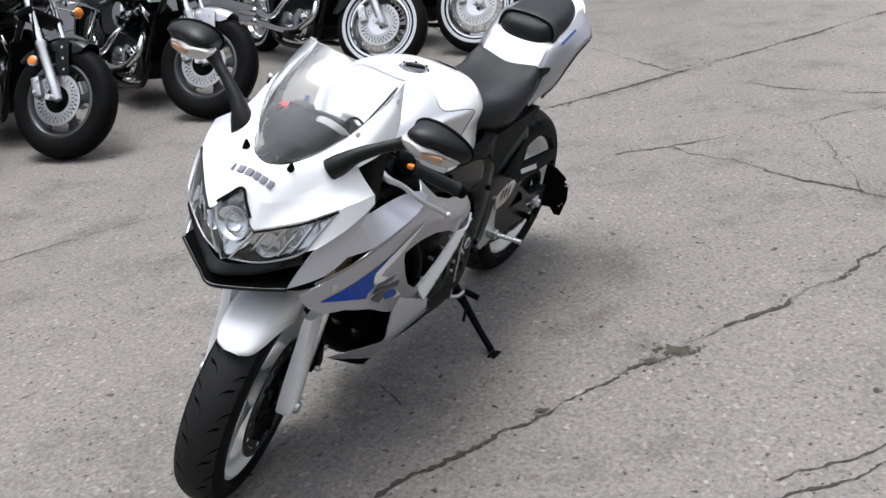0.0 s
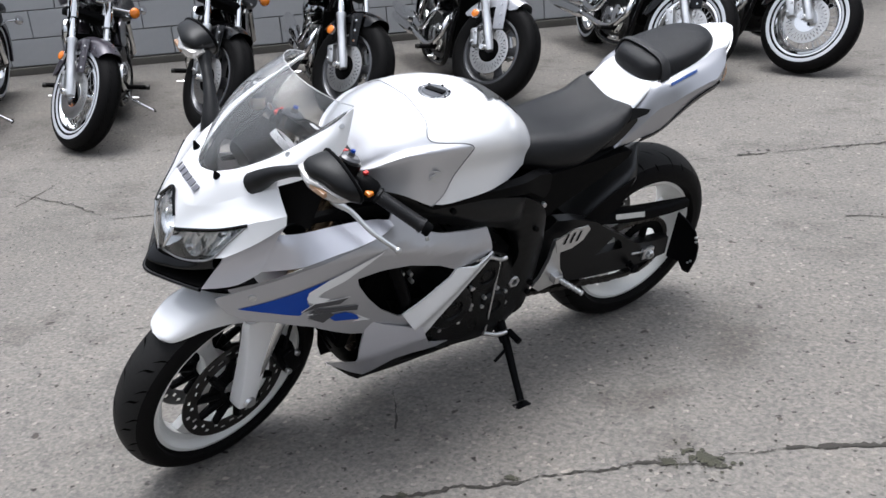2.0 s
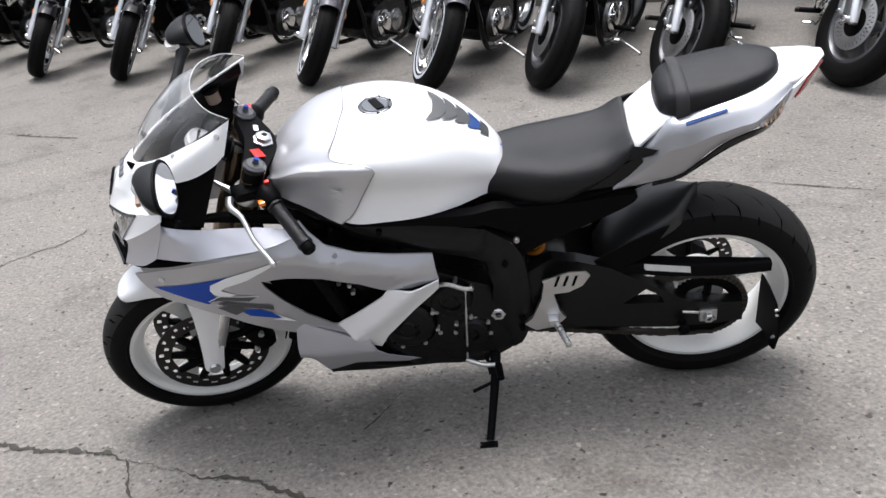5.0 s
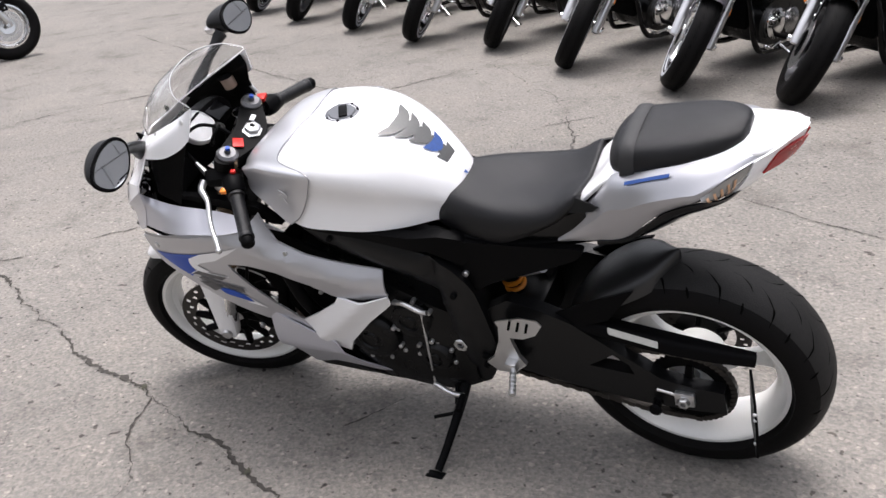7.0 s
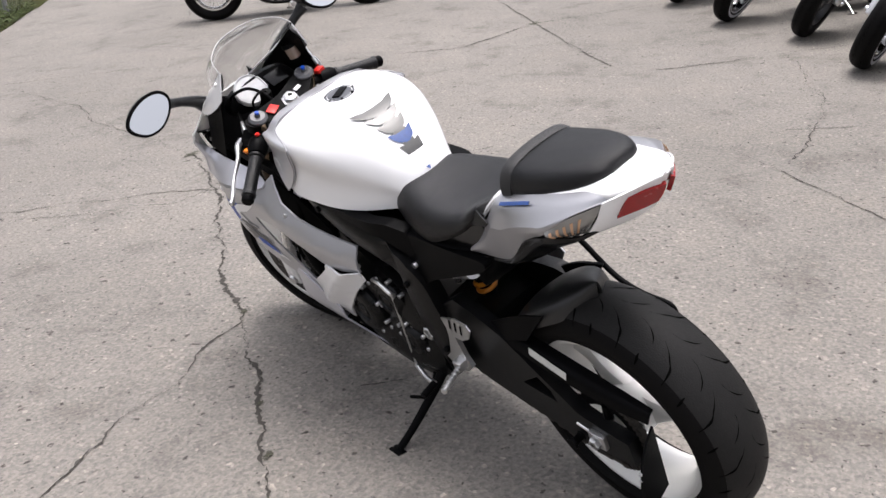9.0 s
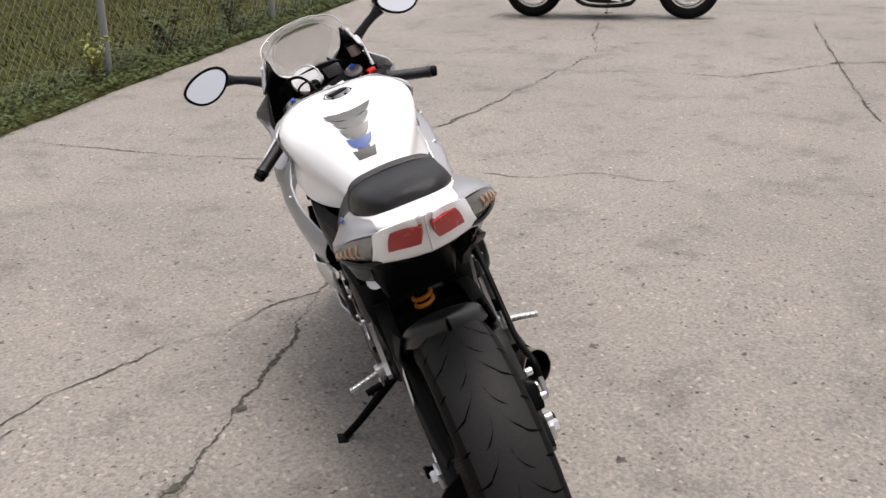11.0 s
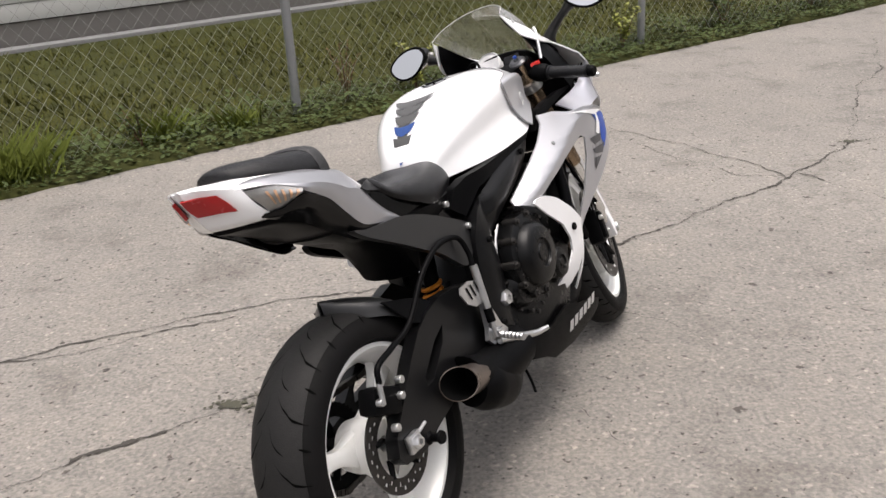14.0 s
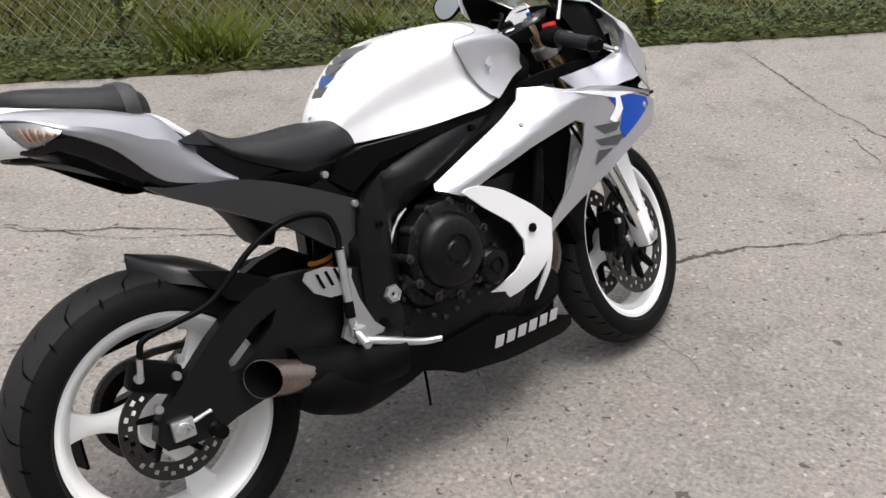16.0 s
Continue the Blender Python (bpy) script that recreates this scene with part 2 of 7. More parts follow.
def bolt(p, axis=(0, 1, 0), r=0.007, h=0.006, bm=None):
    return lathe([(0.0005, h), (r * 0.45, h), (r * 0.45, h * 0.45), (r * 0.55, h), (r * 0.9, h), (r, h * 0.8), (r, -h)], 12, p, False, bm, axis)


def mesh_object(name, bm, mat, angle=38):
    bmesh.ops.remove_doubles(bm, verts=bm.verts, dist=1e-5)
    bmesh.ops.recalc_face_normals(bm, faces=bm.faces)
    me = bpy.data.meshes.new(name)
    bm.to_mesh(me)
    bm.free()
    me.materials.append(mat)
    me.shade_smooth()
    me.set_sharp_from_angle(angle=radians(angle))
    return new(name, me)


def part(name, bm, mat, parent, label="", angle=38):
    ob = mesh_object(name, bm, mat, angle)
    ob.parent = parent
    return tagged(ob, label) if label else ob


def thing(name, m, label, category, group=""):
    e = new(name)
    e.empty_display_size = 0.1
    e.matrix_world = m
    return tagged(e, label, category, group)


def structure(name, bm, mat, label="", angle=38):
    return tagged(mesh_object(name, bm, mat, angle), label, "", "", "structure")


# ---- the yard: concrete, cracks, wall, fence, lawn, house ----
def concrete_material():
    m = bpy.data.materials.new("worn_exposed_aggregate_concrete")
    m.use_nodes = True
    n, l = m.node_tree.nodes, m.node_tree.links
    b = n["Principled BSDF"]
    co = n.new("ShaderNodeTexCoord")

    def noise_node(scale, detail=4, rough=0.6):
        t = n.new("ShaderNodeTexNoise")
        t.inputs["Scale"].default_value, t.inputs["Detail"].default_value = scale, detail
        t.inputs["Roughness"].default_value = rough
        l.new(co.outputs["Object"], t.inputs["Vector"])
        return t.outputs[0]

    def ramp(src, stops):
        r = n.new("ShaderNodeValToRGB")
        e = r.color_ramp.elements
        e[0].position, e[0].color = stops[0][0], (*stops[0][1], 1)
        e[1].position, e[1].color = stops[-1][0], (*stops[-1][1], 1)
        for p, c in stops[1:-1]:
            k = e.new(p)
            k.color = (*c, 1)
        l.new(src, r.inputs[0])
        return r.outputs[0]

    def mix(kind, fac, a, c):
        x = n.new("ShaderNodeMix")
        x.data_type, x.blend_type = "RGBA", kind
        if isinstance(fac, float):
            x.inputs[0].default_value = fac
        else:
            l.new(fac, x.inputs[0])
        l.new(a, x.inputs[6]), l.new(c, x.inputs[7])
        return x.outputs[2]

    base = ramp(noise_node(0.45, 6), [(0.3, (0.151, 0.143, 0.131)), (0.5, (0.179, 0.169, 0.156)), (0.72, (0.205, 0.194, 0.178))])
    stain = ramp(noise_node(2.3, 8, 0.7), [(0.30, (0.58, 0.56, 0.54)), (0.47, (0.98, 0.98, 0.98)), (0.75, (1.1, 1.08, 1.05))])
    grain = ramp(noise_node(75, 3), [(0.32, (0.74, 0.74, 0.74)), (0.5, (0.97, 0.96, 0.95)), (0.66, (1.22, 1.20, 1.17))])
    cells = n.new("ShaderNodeTexVoronoi")
    cells.inputs["Scale"].default_value = 85
    l.new(co.outputs["Object"], cells.inputs["Vector"])
    pebble = ramp(cells.outputs["Color"], [(0.0, (0.68, 0.68, 0.68)), (0.5, (0.97, 0.96, 0.95)), (0.84, (1.04, 1.02, 1.0)), (1.0, (1.74, 1.69, 1.60))])
    pit = ramp(noise_node(34, 2), [(0.295, (0.28, 0.27, 0.25)), (0.345, (1, 1, 1)), (1, (1, 1, 1))])
    spot = ramp(noise_node(17, 2), [(0.285, (0.33, 0.31, 0.29)), (0.318, (1, 1, 1)), (0.72, (1, 1, 1)), (0.79, (1.3, 1.27, 1.2))])
    col = mix("MULTIPLY", 1.0, base, stain)
    for c in (grain, pebble, pit, spot):
        col = mix("MULTIPLY", 1.0, col, c)
    l.new(col, b.inputs["Base Color"])
    b.inputs["Roughness"].default_value = 0.85
    bp, bp2 = n.new("ShaderNodeBump"), n.new("ShaderNodeBump")
    bp.inputs["Strength"].default_value, bp.inputs["Distance"].default_value = 0.6, 0.003
    bp2.inputs["Strength"].default_value, bp2.inputs["Distance"].default_value = 0.5, 0.01
    l.new(cells.outputs["Distance"], bp.inputs["Height"])
    l.new(noise_node(18, 5), bp2.inputs["Height"])
    l.new(bp2.outputs[0], bp.inputs["Normal"]), l.new(bp.outputs[0], b.inputs["Normal"])
    return m


CONCRETE = concrete_material()
CRACK = material("crack_dirt", (0.012, 0.0105, 0.009), 0.95, 0, 0.6, 40, 0.6, 200, tint=(0.040, 0.035, 0.029))
MOSS = material("weedy_crack_filling", (0.02754, 0.02592, 0.01944), 0.95, 0, 0.5, 40, 0.6, 200, tint=(0.05346, 0.05184, 0.03402))
BLOCK = material("grey_white_painted_block", (0.39, 0.395, 0.40), 0.7, 0, 0.12, 2.5, 0.4, 120)
MORTAR = material("painted_mortar", (0.1701, 0.1701, 0.1701), 0.85, 0, 0.15, 10)
FOOTING = material("dirty_footing_concrete", (0.081, 0.07533, 0.0648), 0.9, 0, 0.4, 5, 0.5, 60)
GALV = material("galvanised_steel", (0.2754, 0.2835, 0.2916), 0.5, 0.6, 0.2, 20)
WIRE = material("galvanised_wire", (0.2106, 0.2187, 0.1944), 0.6, 0.3, 0.2, 20)
SOIL = material("lawn_soil_and_thatch", (0.026, 0.027, 0.0075), 0.95, 0, 0.5, 3, 0.8, 60, tint=(0.03078, 0.03402, 0.00891), spec=0.1)
GRASS = material("lawn_grass", (0.034, 0.040, 0.006), 0.7, 0, 0.35, 1.2, tint=(0.064, 0.060, 0.012), spec=0.15)
WEED = material("weed_leaves", (0.02349, 0.0405, 0.00972), 0.6, 0, 0.45, 2.5, tint=(0.04455, 0.06075, 0.01296), spec=0.2)
BRIGHT = material("yellow_green_leaves", (0.1539, 0.1944, 0.02025), 0.5, 0, 0.3, 6, tint=(0.2106, 0.2106, 0.0324))
DRY = material("dry_reddish_stems", (0.1053, 0.0567, 0.02835), 0.8, 0, 0.4, 6)
SIDING = material("white_house_siding", (0.3726, 0.3726, 0.3564), 0.6, 0, 0.05, 2)
FOUND = material("taupe_foundation_block", (0.1393, 0.1296, 0.1199), 0.85, 0, 0.15, 3, 0.5, 60)

g = bmesh.new()
bmesh.ops.create_grid(g, x_segments=24, y_segments=24, size=150)
tagged(structure("ground", g, CONCRETE, "worn grey-brown concrete yard with exposed aggregate"), category="ground")


def fleck(bm, x, y, r, z, rnd):
    """A small ragged crumb or hole lying in the concrete."""
    k = rnd.randint(5, 8)
    bm.faces.new([bm.verts.new((x + r * rnd.uniform(0.45, 1.2) * math.cos(i * math.tau / k), y + r * rnd.uniform(0.45, 1.2) * math.sin(i * math.tau / k), z)) for i in range(k)])


def crack(pts, width, mat=CRACK, seed=0, wander=0.022):
    """A ragged open crack, widening, narrowing and crumbling along its line."""
    rnd = random.Random(seed)
    line, bm, edge = [], bmesh.new(), []
    for a, b in zip(pts, pts[1:]):
        k = max(2, int((V((*b, 0)) - V((*a, 0))).length / 0.011))
        line += [V((*a, 0)).lerp(V((*b, 0)), i / k) for i in range(k)]
    line.append(V((*pts[-1], 0)))
    for i, p in enumerate(line):
        t = (line[min(i + 4, len(line) - 1)] - line[max(i - 4, 0)]).normalized()
        s = V((-t.y, t.x, 0))
        q = p + s * (wander * 2.2 * noise.noise(p * 4 + V((seed, 0, 0))) + wander * 0.8 * noise.noise(p * 16) + 0.22 * width * rnd.uniform(-1, 1))
        w = 0.80 * width * max(0.12, 0.42 + 1.1 * noise.noise(p * 2.7 + V((0, seed, 3))) + 0.7 * noise.noise(p * 23)) * rnd.uniform(0.45, 1.4)
        if i in (0, len(line) - 1):
            w = 0.001
        edge.append((bm.verts.new(q + s * w / 2 + V((0, 0, 0.003))), bm.verts.new(q - s * w * rnd.uniform(0.3, 0.7) + V((0, 0, 0.003)))))
        if rnd.random() < 0.16:
            o = q + s * rnd.gauss(0, width * 1.1)
            fleck(bm, o.x, o.y, width * rnd.uniform(0.08, 0.30), 0.0035, rnd)
    for (a, b), (c, d) in zip(edge, edge[1:]):
        bm.faces.new((a, b, d, c))
    return structure("ground_crack", bm, mat, "ragged dark crack in the concrete")


crack([(2.51, 3.79), (1.64, 3.20), (1.20, 2.86), (0.80, 2.61), (0.45, 2.38), (0.16, 2.16), (-0.07, 1.98), (-0.36, 1.74), (-0.78, 1.34), (-1.30, 0.99), (-1.56, 0.75), (-1.76, 0.56), (-2.01, 0.28)], 0.024, seed=1)
crack([(-2.01, 0.28), (-2.43, 0.23), (-3.15, -0.01), (-4.13, -0.37), (-4.85, -0.59)], 0.028, seed=2)
crack([(-2.01, 0.28), (-2.27, -0.29), (-2.57, -0.92), (-2.92, -1.41), (-3.32, -2.43)], 0.022, seed=3)
crack([(-3.05, -3.22), (-4.04, -1.87), (-4.58, -1.11), (-4.85, -0.59)], 0.018, seed=4, wander=0.01)
crack([(-1.56, 0.75), (-1.73, 1.03), (-1.91, 1.34), (-2.21, 1.61), (-2.40, 1.96)], 0.012, seed=5)
crack([(-0.91, 0.06), (-1.12, 0.41), (-1.29, 0.73), (-1.51, 0.77)], 0.012, seed=6)
crack([(-0.32, -1.26), (-0.62, -0.69), (-0.86, -0.24), (-1.16, 0.13), (-1.39, 0.54), (-1.51, 0.77)], 0.016, seed=7)
crack([(-0.30, 1.80), (-0.04, 1.80), (0.35, 1.81), (0.73, 1.85), (1.00, 1.90), (1.25, 2.04), (1.88, 2.29)], 0.013, seed=8)
crack([(0.91, 1.97), (1.25, 2.10), (1.53, 2.23), (1.88, 2.28)], 0.009, seed=9)
crack([(0.27, 5.14), (0.58, 5.34), (1.14, 5.70), (1.48, 5.93), (2.07, 6.33), (3.15, 7.12), (4.65, 8.18)], 0.045, seed=10, wander=0.006)
crack([(1.01, 6.79), (1.27, 6.25), (1.47, 5.88), (1.83, 5.45), (2.19, 5.14), (2.75, 4.98)], 0.018, seed=11)
crack([(0.86, 4.45), (1.18, 4.53), (1.46, 4.58), (1.91, 4.74), (2.45, 4.95)], 0.018, seed=12)
crack([(1.13, 4.51), (1.37, 4.18), (1.54, 3.96), (1.71, 3.78), (1.91, 3.56)], 0.018, seed=13)
crack([(1.83, 4.67), (1.81, 4.30), (1.77, 3.93), (1.75, 3.70)], 0.012, seed=14)
crack([(-2.48, 3.19), (-1.82, 3.74), (-1.43, 4.03), (-1.15, 4.18), (-0.31, 4.75), (0.27, 5.14)], 0.012, seed=15, wander=0.01)
crack([(-8.09, -0.29), (-7.16, 0.28), (-5.97, 1.03), (-4.67, 1.86), (-4.30, 2.12)], 0.03, seed=16, wander=0.008)
crack([(-4.05, -0.64), (-4.64, 0.19), (-4.93, 0.76), (-5.97, 1.03), (-6.61, 1.67), (-7.39, 2.59)], 0.03, seed=17, wander=0.008)
crack([(-4.70, 3.26), (-4.01, 3.39), (-3.47, 3.54), (-2.90, 3.52), (-2.39, 3.44)], 0.014, seed=18)
crack([(-4.20, 2.45), (-4.45, 2.82), (-4.67, 3.10), (-4.86, 3.36), (-5.00, 3.56), (-4.96, 3.74)], 0.018, seed=22)
crack([(-2.88, 3.35), (-2.96, 3.65), (-3.09, 3.96), (-3.22, 4.19), (-3.40, 4.46)], 0.010, seed=23, wander=0.008)
crack([(-7.17, -2.52), (-6.76, -2.10), (-6.18, -1.61), (-5.69, -1.27), (-5.07, -0.72)], 0.024, seed=24)
crack([(-5.74, -2.85), (-6.27, -3.02), (-7.04, -3.50)], 0.014, seed=25)
crack([(-5.59, -2.17), (-5.70, -1.98), (-5.82, -1.79)], 0.016, seed=26)
crack([(-0.02, 2.40), (-0.06, 2.53), (-0.18, 2.67), (-0.27, 2.79), (-0.33, 2.94)], 0.006, seed=19)
crack([(-2.95, -1.98), (-3.44, -1.45), (-4.04, -1.12)], 0.012, seed=20)
crack([(-0.94, 2.61), (-0.65, 2.30), (-0.46, 2.09)], 0.004, seed=21)


def filling(x, y, r, seed):
    """A broken patch of dirt and moss where cracks widen."""
    rnd, bm = random.Random(seed), bmesh.new()
    for k in range(90):
        d = abs(rnd.gauss(0, 1))
        a = rnd.uniform(0, math.tau)
        fleck(bm, x + r * 1.1 * d * math.cos(a), y + r * 0.6 * d * math.sin(a), r * rnd.uniform(0.06, 0.34) / (0.6 + d), 0.004 + 0.0001 * k / 9, rnd)
    return structure("crack_filling", bm, MOSS, "mossy dirt patch in the crack")


for fx, fy, fr, fs in ((0.80, 2.60, 0.05, 1), (0.72, 2.55, 0.025, 2), (0.38, 2.33, 0.018, 3), (0.16, 2.16, 0.014, 4), (-2.01, 0.28, 0.04, 5), (-0.36, 1.75, 0.02, 6), (-5.96, 1.03, 0.06, 7)):
    filling(fx, fy, fr, fs)

# loose grit and small stones on the concrete
rnd = random.Random(5)
bm = bmesh.new()
for i in range(700):
    x, y = rnd.uniform(-3, 2.6), rnd.uniform(0.2, 4.8)
    r = rnd.uniform(0.0015, 0.0045)
    bmesh.ops.create_icosphere(bm, subdivisions=1, radius=r, matrix=pose(x, y, r * 0.5, rnd.uniform(0, 90), 0, rnd.uniform(0, 90)) @ Matrix.Diagonal((1.4, 1, 0.7, 1)))
tagged(mesh_object("grit", bm, material("grit", (0.1377, 0.1255, 0.1134), 0.9, 0, 0.6, 30)), "loose grit and crumbs scattered on the concrete", "grit", "", "stuff")

# the painted block wall behind the row of cruisers
WALL_AT, WALL_TURN = (-3.2, 7.83), 34.6
WM = pose(*WALL_AT, 0, 0, 0, WALL_TURN)
bm = block((0, 0.12, 1.6), (26, 0.2, 3.2), 0)
wall = structure("wall_north", bm, MORTAR, "pale grey painted block wall")
wall.matrix_world = WM
bm = block((0, 0.03, 0.0), (26, 0.14, 0.124), 0.01)
foot = structure("wall_footing", bm, FOOTING, "dirty stained concrete footing along the wall")
foot.matrix_world = WM

# the lawn, a raised sheet of turf beyond the fence
FENCE = pose(1.08, -1.07, 0, 0, 0, 32.6)  # x runs along the fence, y towards the yard


def edge_y(s):
    """Where the growth ends on the concrete, along the fence."""
    return 0.38 + 0.035 * s * (1 if s > 0 else 0.5) + 0.05 * noise.noise(V((s * 0.9, 2.0, 0))) + 0.03 * noise.noise(V((s * 4.5, 7.0, 0)))


bm = bmesh.new()
rows = []
for i in range(161):
    s = -16 + i * 0.17
    ys = [edge_y(s), edge_y(s) - 0.06, -0.3, -1.5, -4, -12, -40]
    zs = [0.001, 0.025, 0.03, 0.03, 0.03, 0.03, 0.03]
    rows.append([bm.verts.new((s, y, z)) for y, z in zip(ys, zs)])
faces_of(bm, rows, len(rows), 7)
lawn = structure("lawn_soil", bm, SOIL, "green-brown turf beyond the fence")
lawn.matrix_world = FENCE


def blade(bm, p, h, w, lean, a):
    d, s = V((math.cos(a), math.sin(a), 0)), V((-math.sin(a), math.cos(a), 0)) * w
    v = [bm.verts.new(q) for q in (p - s, p + s, p + d * lean * 0.5 * h + V((0, 0, h * 0.6)) + s * 0.6, p + d * lean * h + V((0, 0, h)))]
    bm.faces.new((v[0], v[1], v[2])), bm.faces.new((v[0], v[2], v[3]))


def leaf(bm, p, size, up, a):
    d, s = V((math.cos(a), math.sin(a), up)).normalized() * size, V((-math.sin(a), math.cos(a), 0.1)) * size * 0.38
    v = [bm.verts.new(q) for q in (p, p + d * 0.45 + s, p + d + V((0, 0, -size * 0.15)), p + d * 0.45 - s)]
    bm.faces.new((v[0], v[1], v[2])), bm.faces.new((v[0], v[2], v[3]))


def plain_mesh(name, bm, mat, m):
    me = bpy.data.meshes.new(name)
    bm.to_mesh(me)
    bm.free()
    me.materials.append(mat)
    ob = new(name, me)
    ob.matrix_world = m
    return ob


rnd = random.Random(11)
bm = bmesh.new()
for i in range(42000):
    s, y = rnd.uniform(-10, 4.5), -abs(rnd.triangular(0, 5.2, 0.6))
    patchy = 0.6 + 0.9 * noise.noise(V((s * 0.8, y * 0.8, 0)))
    blade(bm, V((s, y + 0.1, 0.02)), rnd.uniform(0.015, 0.05) * (0.7 + patchy), rnd.uniform(0.004, 0.009), rnd.uniform(0.4, 1.6), rnd.uniform(0, 6.28))
tagged(plain_mesh("lawn_grass", bm, GRASS, FENCE), "uneven green lawn grass behind the fence", "grass", "", "stuff")

bm = bmesh.new()
for i in range(17000):
    s = rnd.uniform(-10, 4.5)
    y = rnd.uniform(-0.35, edge_y(s) + 0.02)
    clump = max(0.1, 0.55 + noise.noise(V((s * 2.2, y * 2.2, 5))))
    z = rnd.uniform(0.01, 0.05 + 0.13 * clump * (1 if y < edge_y(s) - 0.12 else 0.35))
    leaf(bm, V((s, y, z)), rnd.uniform(0.018, 0.05), rnd.uniform(-0.2, 0.8), rnd.uniform(0, 6.28))
tagged(plain_mesh("ground_weeds", bm, WEED, FENCE), "low leafy weeds and ivy creeping onto the concrete", "weeds", "", "stuff")


def weed_plant(name, s, y, height, mat, label, leaves=90, size=0.09, spread=0.16, stem=DRY):
    t = thing(name, FENCE @ pose(s, y, 0.02), label, "weed")
    r, bl, bs = random.Random(int(s * 100)), bmesh.new(), bmesh.new()
    for k in range(7):
        a = r.uniform(0, 6.28)
        top = V((math.cos(a) * spread * r.uniform(0.3, 1), math.sin(a) * spread * r.uniform(0.3, 1), height * r.uniform(0.6, 1)))
        tube([(0, 0, 0), top * 0.5 + V((0, 0, height * 0.1)), top], [0.004, 0.003, 0.0015], 5, 3, bm=bs)
        for j in range(leaves // 7):
            f = r.uniform(0.25, 1)
            leaf(bl, top * f + V((0, 0, height * 0.1 * math.sin(f * 3))), size * r.uniform(0.5, 1.1), r.uniform(-0.3, 0.8), r.uniform(0, 6.28))
    me = bpy.data.meshes.new("leaves")
    bl.to_mesh(me)
    bl.free()
    me.materials.append(mat)
    lv = new("leaves", me)
    lv.parent = t
    part("stems", bs, stem, t)


weed_plant("broadleaf_weed", -0.92, 0.02, 0.36, BRIGHT, "tall yellow-green weed growing through the fence", 420, 0.055, 0.22)
TUFT = material("light_green_tuft", (0.06885, 0.1013, 0.01458), 0.6, 0, 0.35, 4, tint=(0.1215, 0.1377, 0.0243), spec=0.2)


def grass_tuft(s, y, height, spread, count, label):
    r, bm = random.Random(int(abs(s) * 91)), bmesh.new()
    for k in range(count):
        a = r.uniform(0, 6.28)
        p = V((r.gauss(0, spread * 0.5), r.gauss(0, spread * 0.25), 0))
        blade(bm, p, height * r.uniform(0.5, 1.05), r.uniform(0.004, 0.009), r.uniform(0.2, 1.1), a)
    ob = plain_mesh("grass_tuft", bm, TUFT, FENCE @ pose(s, y, 0.01))
    tagged(ob, label, "grass")


grass_tuft(1.82, 0.24, 0.30, 0.22, 260, "light green grass tuft at the edge of the concrete")
grass_tuft(0.85, -0.02, 0.22, 0.18, 150, "small green grass tuft among the weeds")
grass_tuft(0.42, 0.06, 0.18, 0.12, 110, "small green grass tuft beside a fence post")
weed_plant("broadleaf_weed", 2.35, -0.25, 0.42, TUFT, "leafy light green weed leaning on the fence", 380, 0.05, 0.28)
weed_plant("broadleaf_weed", -2.9, 0.0, 0.38, BRIGHT, "yellow-green weed beside a fence post", 300, 0.055, 0.2)
weed_plant("dry_weed", -0.40, -0.05, 0.44, DRY, "dry reddish weed standing in the fence", 300, 0.022, 0.13)
weed_plant("dry_weed", 1.05, 0.05, 0.24, WEED, "small green and brown weed beside the fence", 160, 0.035, 0.16)
weed_plant("dry_weed", -4.2, -0.1, 0.40, WEED, "dark green bushy weed along the fence", 150, 0.09, 0.25)
weed_plant("dry_weed", -5.4, -0.1, 0.45, WEED, "dark green bushy weed along the fence", 150, 0.09, 0.3)

# chain-link fence
fence = thing("chain_link_fence", FENCE, "galvanised chain-link fence between the concrete and the lawn", "fence")
for s in (-9.3, -6.2, -3.1, 0.0, 3.1, 6.2):
    part("post", rod((s, 0, -0.05), (s, 0.02, 1.26), 0.03, n=16), GALV, fence, "round galvanised post")
part("top_rail", rod((-10.3, 0.02, 1.24), (6.9, 0.02, 1.24), 0.02), GALV, fence)
bm = bmesh.new()
for k in range(-20, 205):
    for sgn in (1, -1):
        a = V((-10.2 + k * 0.094, 0.034 + 0.002 * sgn, 0.03))
        rod(a, a + V((sgn * 1.0, 0, 1.2)), 0.0013, n=3, bm=bm)
part("wire_mesh", bm, WIRE, fence, "diamond mesh of thin grey wire")["kind"] = "stuff"

# the house across the lawn
house = thing("house", FENCE @ pose(0, -4.75, 0), "white house with a low taupe block foundation beyond the lawn", "house")
part("foundation", block((0, -0.15, 0.14), (24, 0.3, 0.30), 0.01), FOUND, house, "taupe block foundation")
bm = bmesh.new()
for i in range(12):
    block((0, -0.12 - 0.004 * (i % 2), 0.38 + i * 0.18), (24.2, 0.3, 0.176), 0.008, (4, 0, 0), bm)
part("siding", bm, SIDING, house, "white lapped boards")
part("ledge", block((0, 0.14, 0.035), (24, 0.22, 0.07), 0.01), MORTAR, house, "pale concrete strip at the foot of the wall")
vent = part("vent", block((-3.64, 0.01, 0.2), (0.66, 0.03, 0.2), 0.004), FOUND, house, "barred basement vent")
for i in range(9):
    part("vent_bar", block((-3.91 + i * 0.067, 0.03, 0.2), (0.028, 0.02, 0.16), 0.003), DARK, vent)


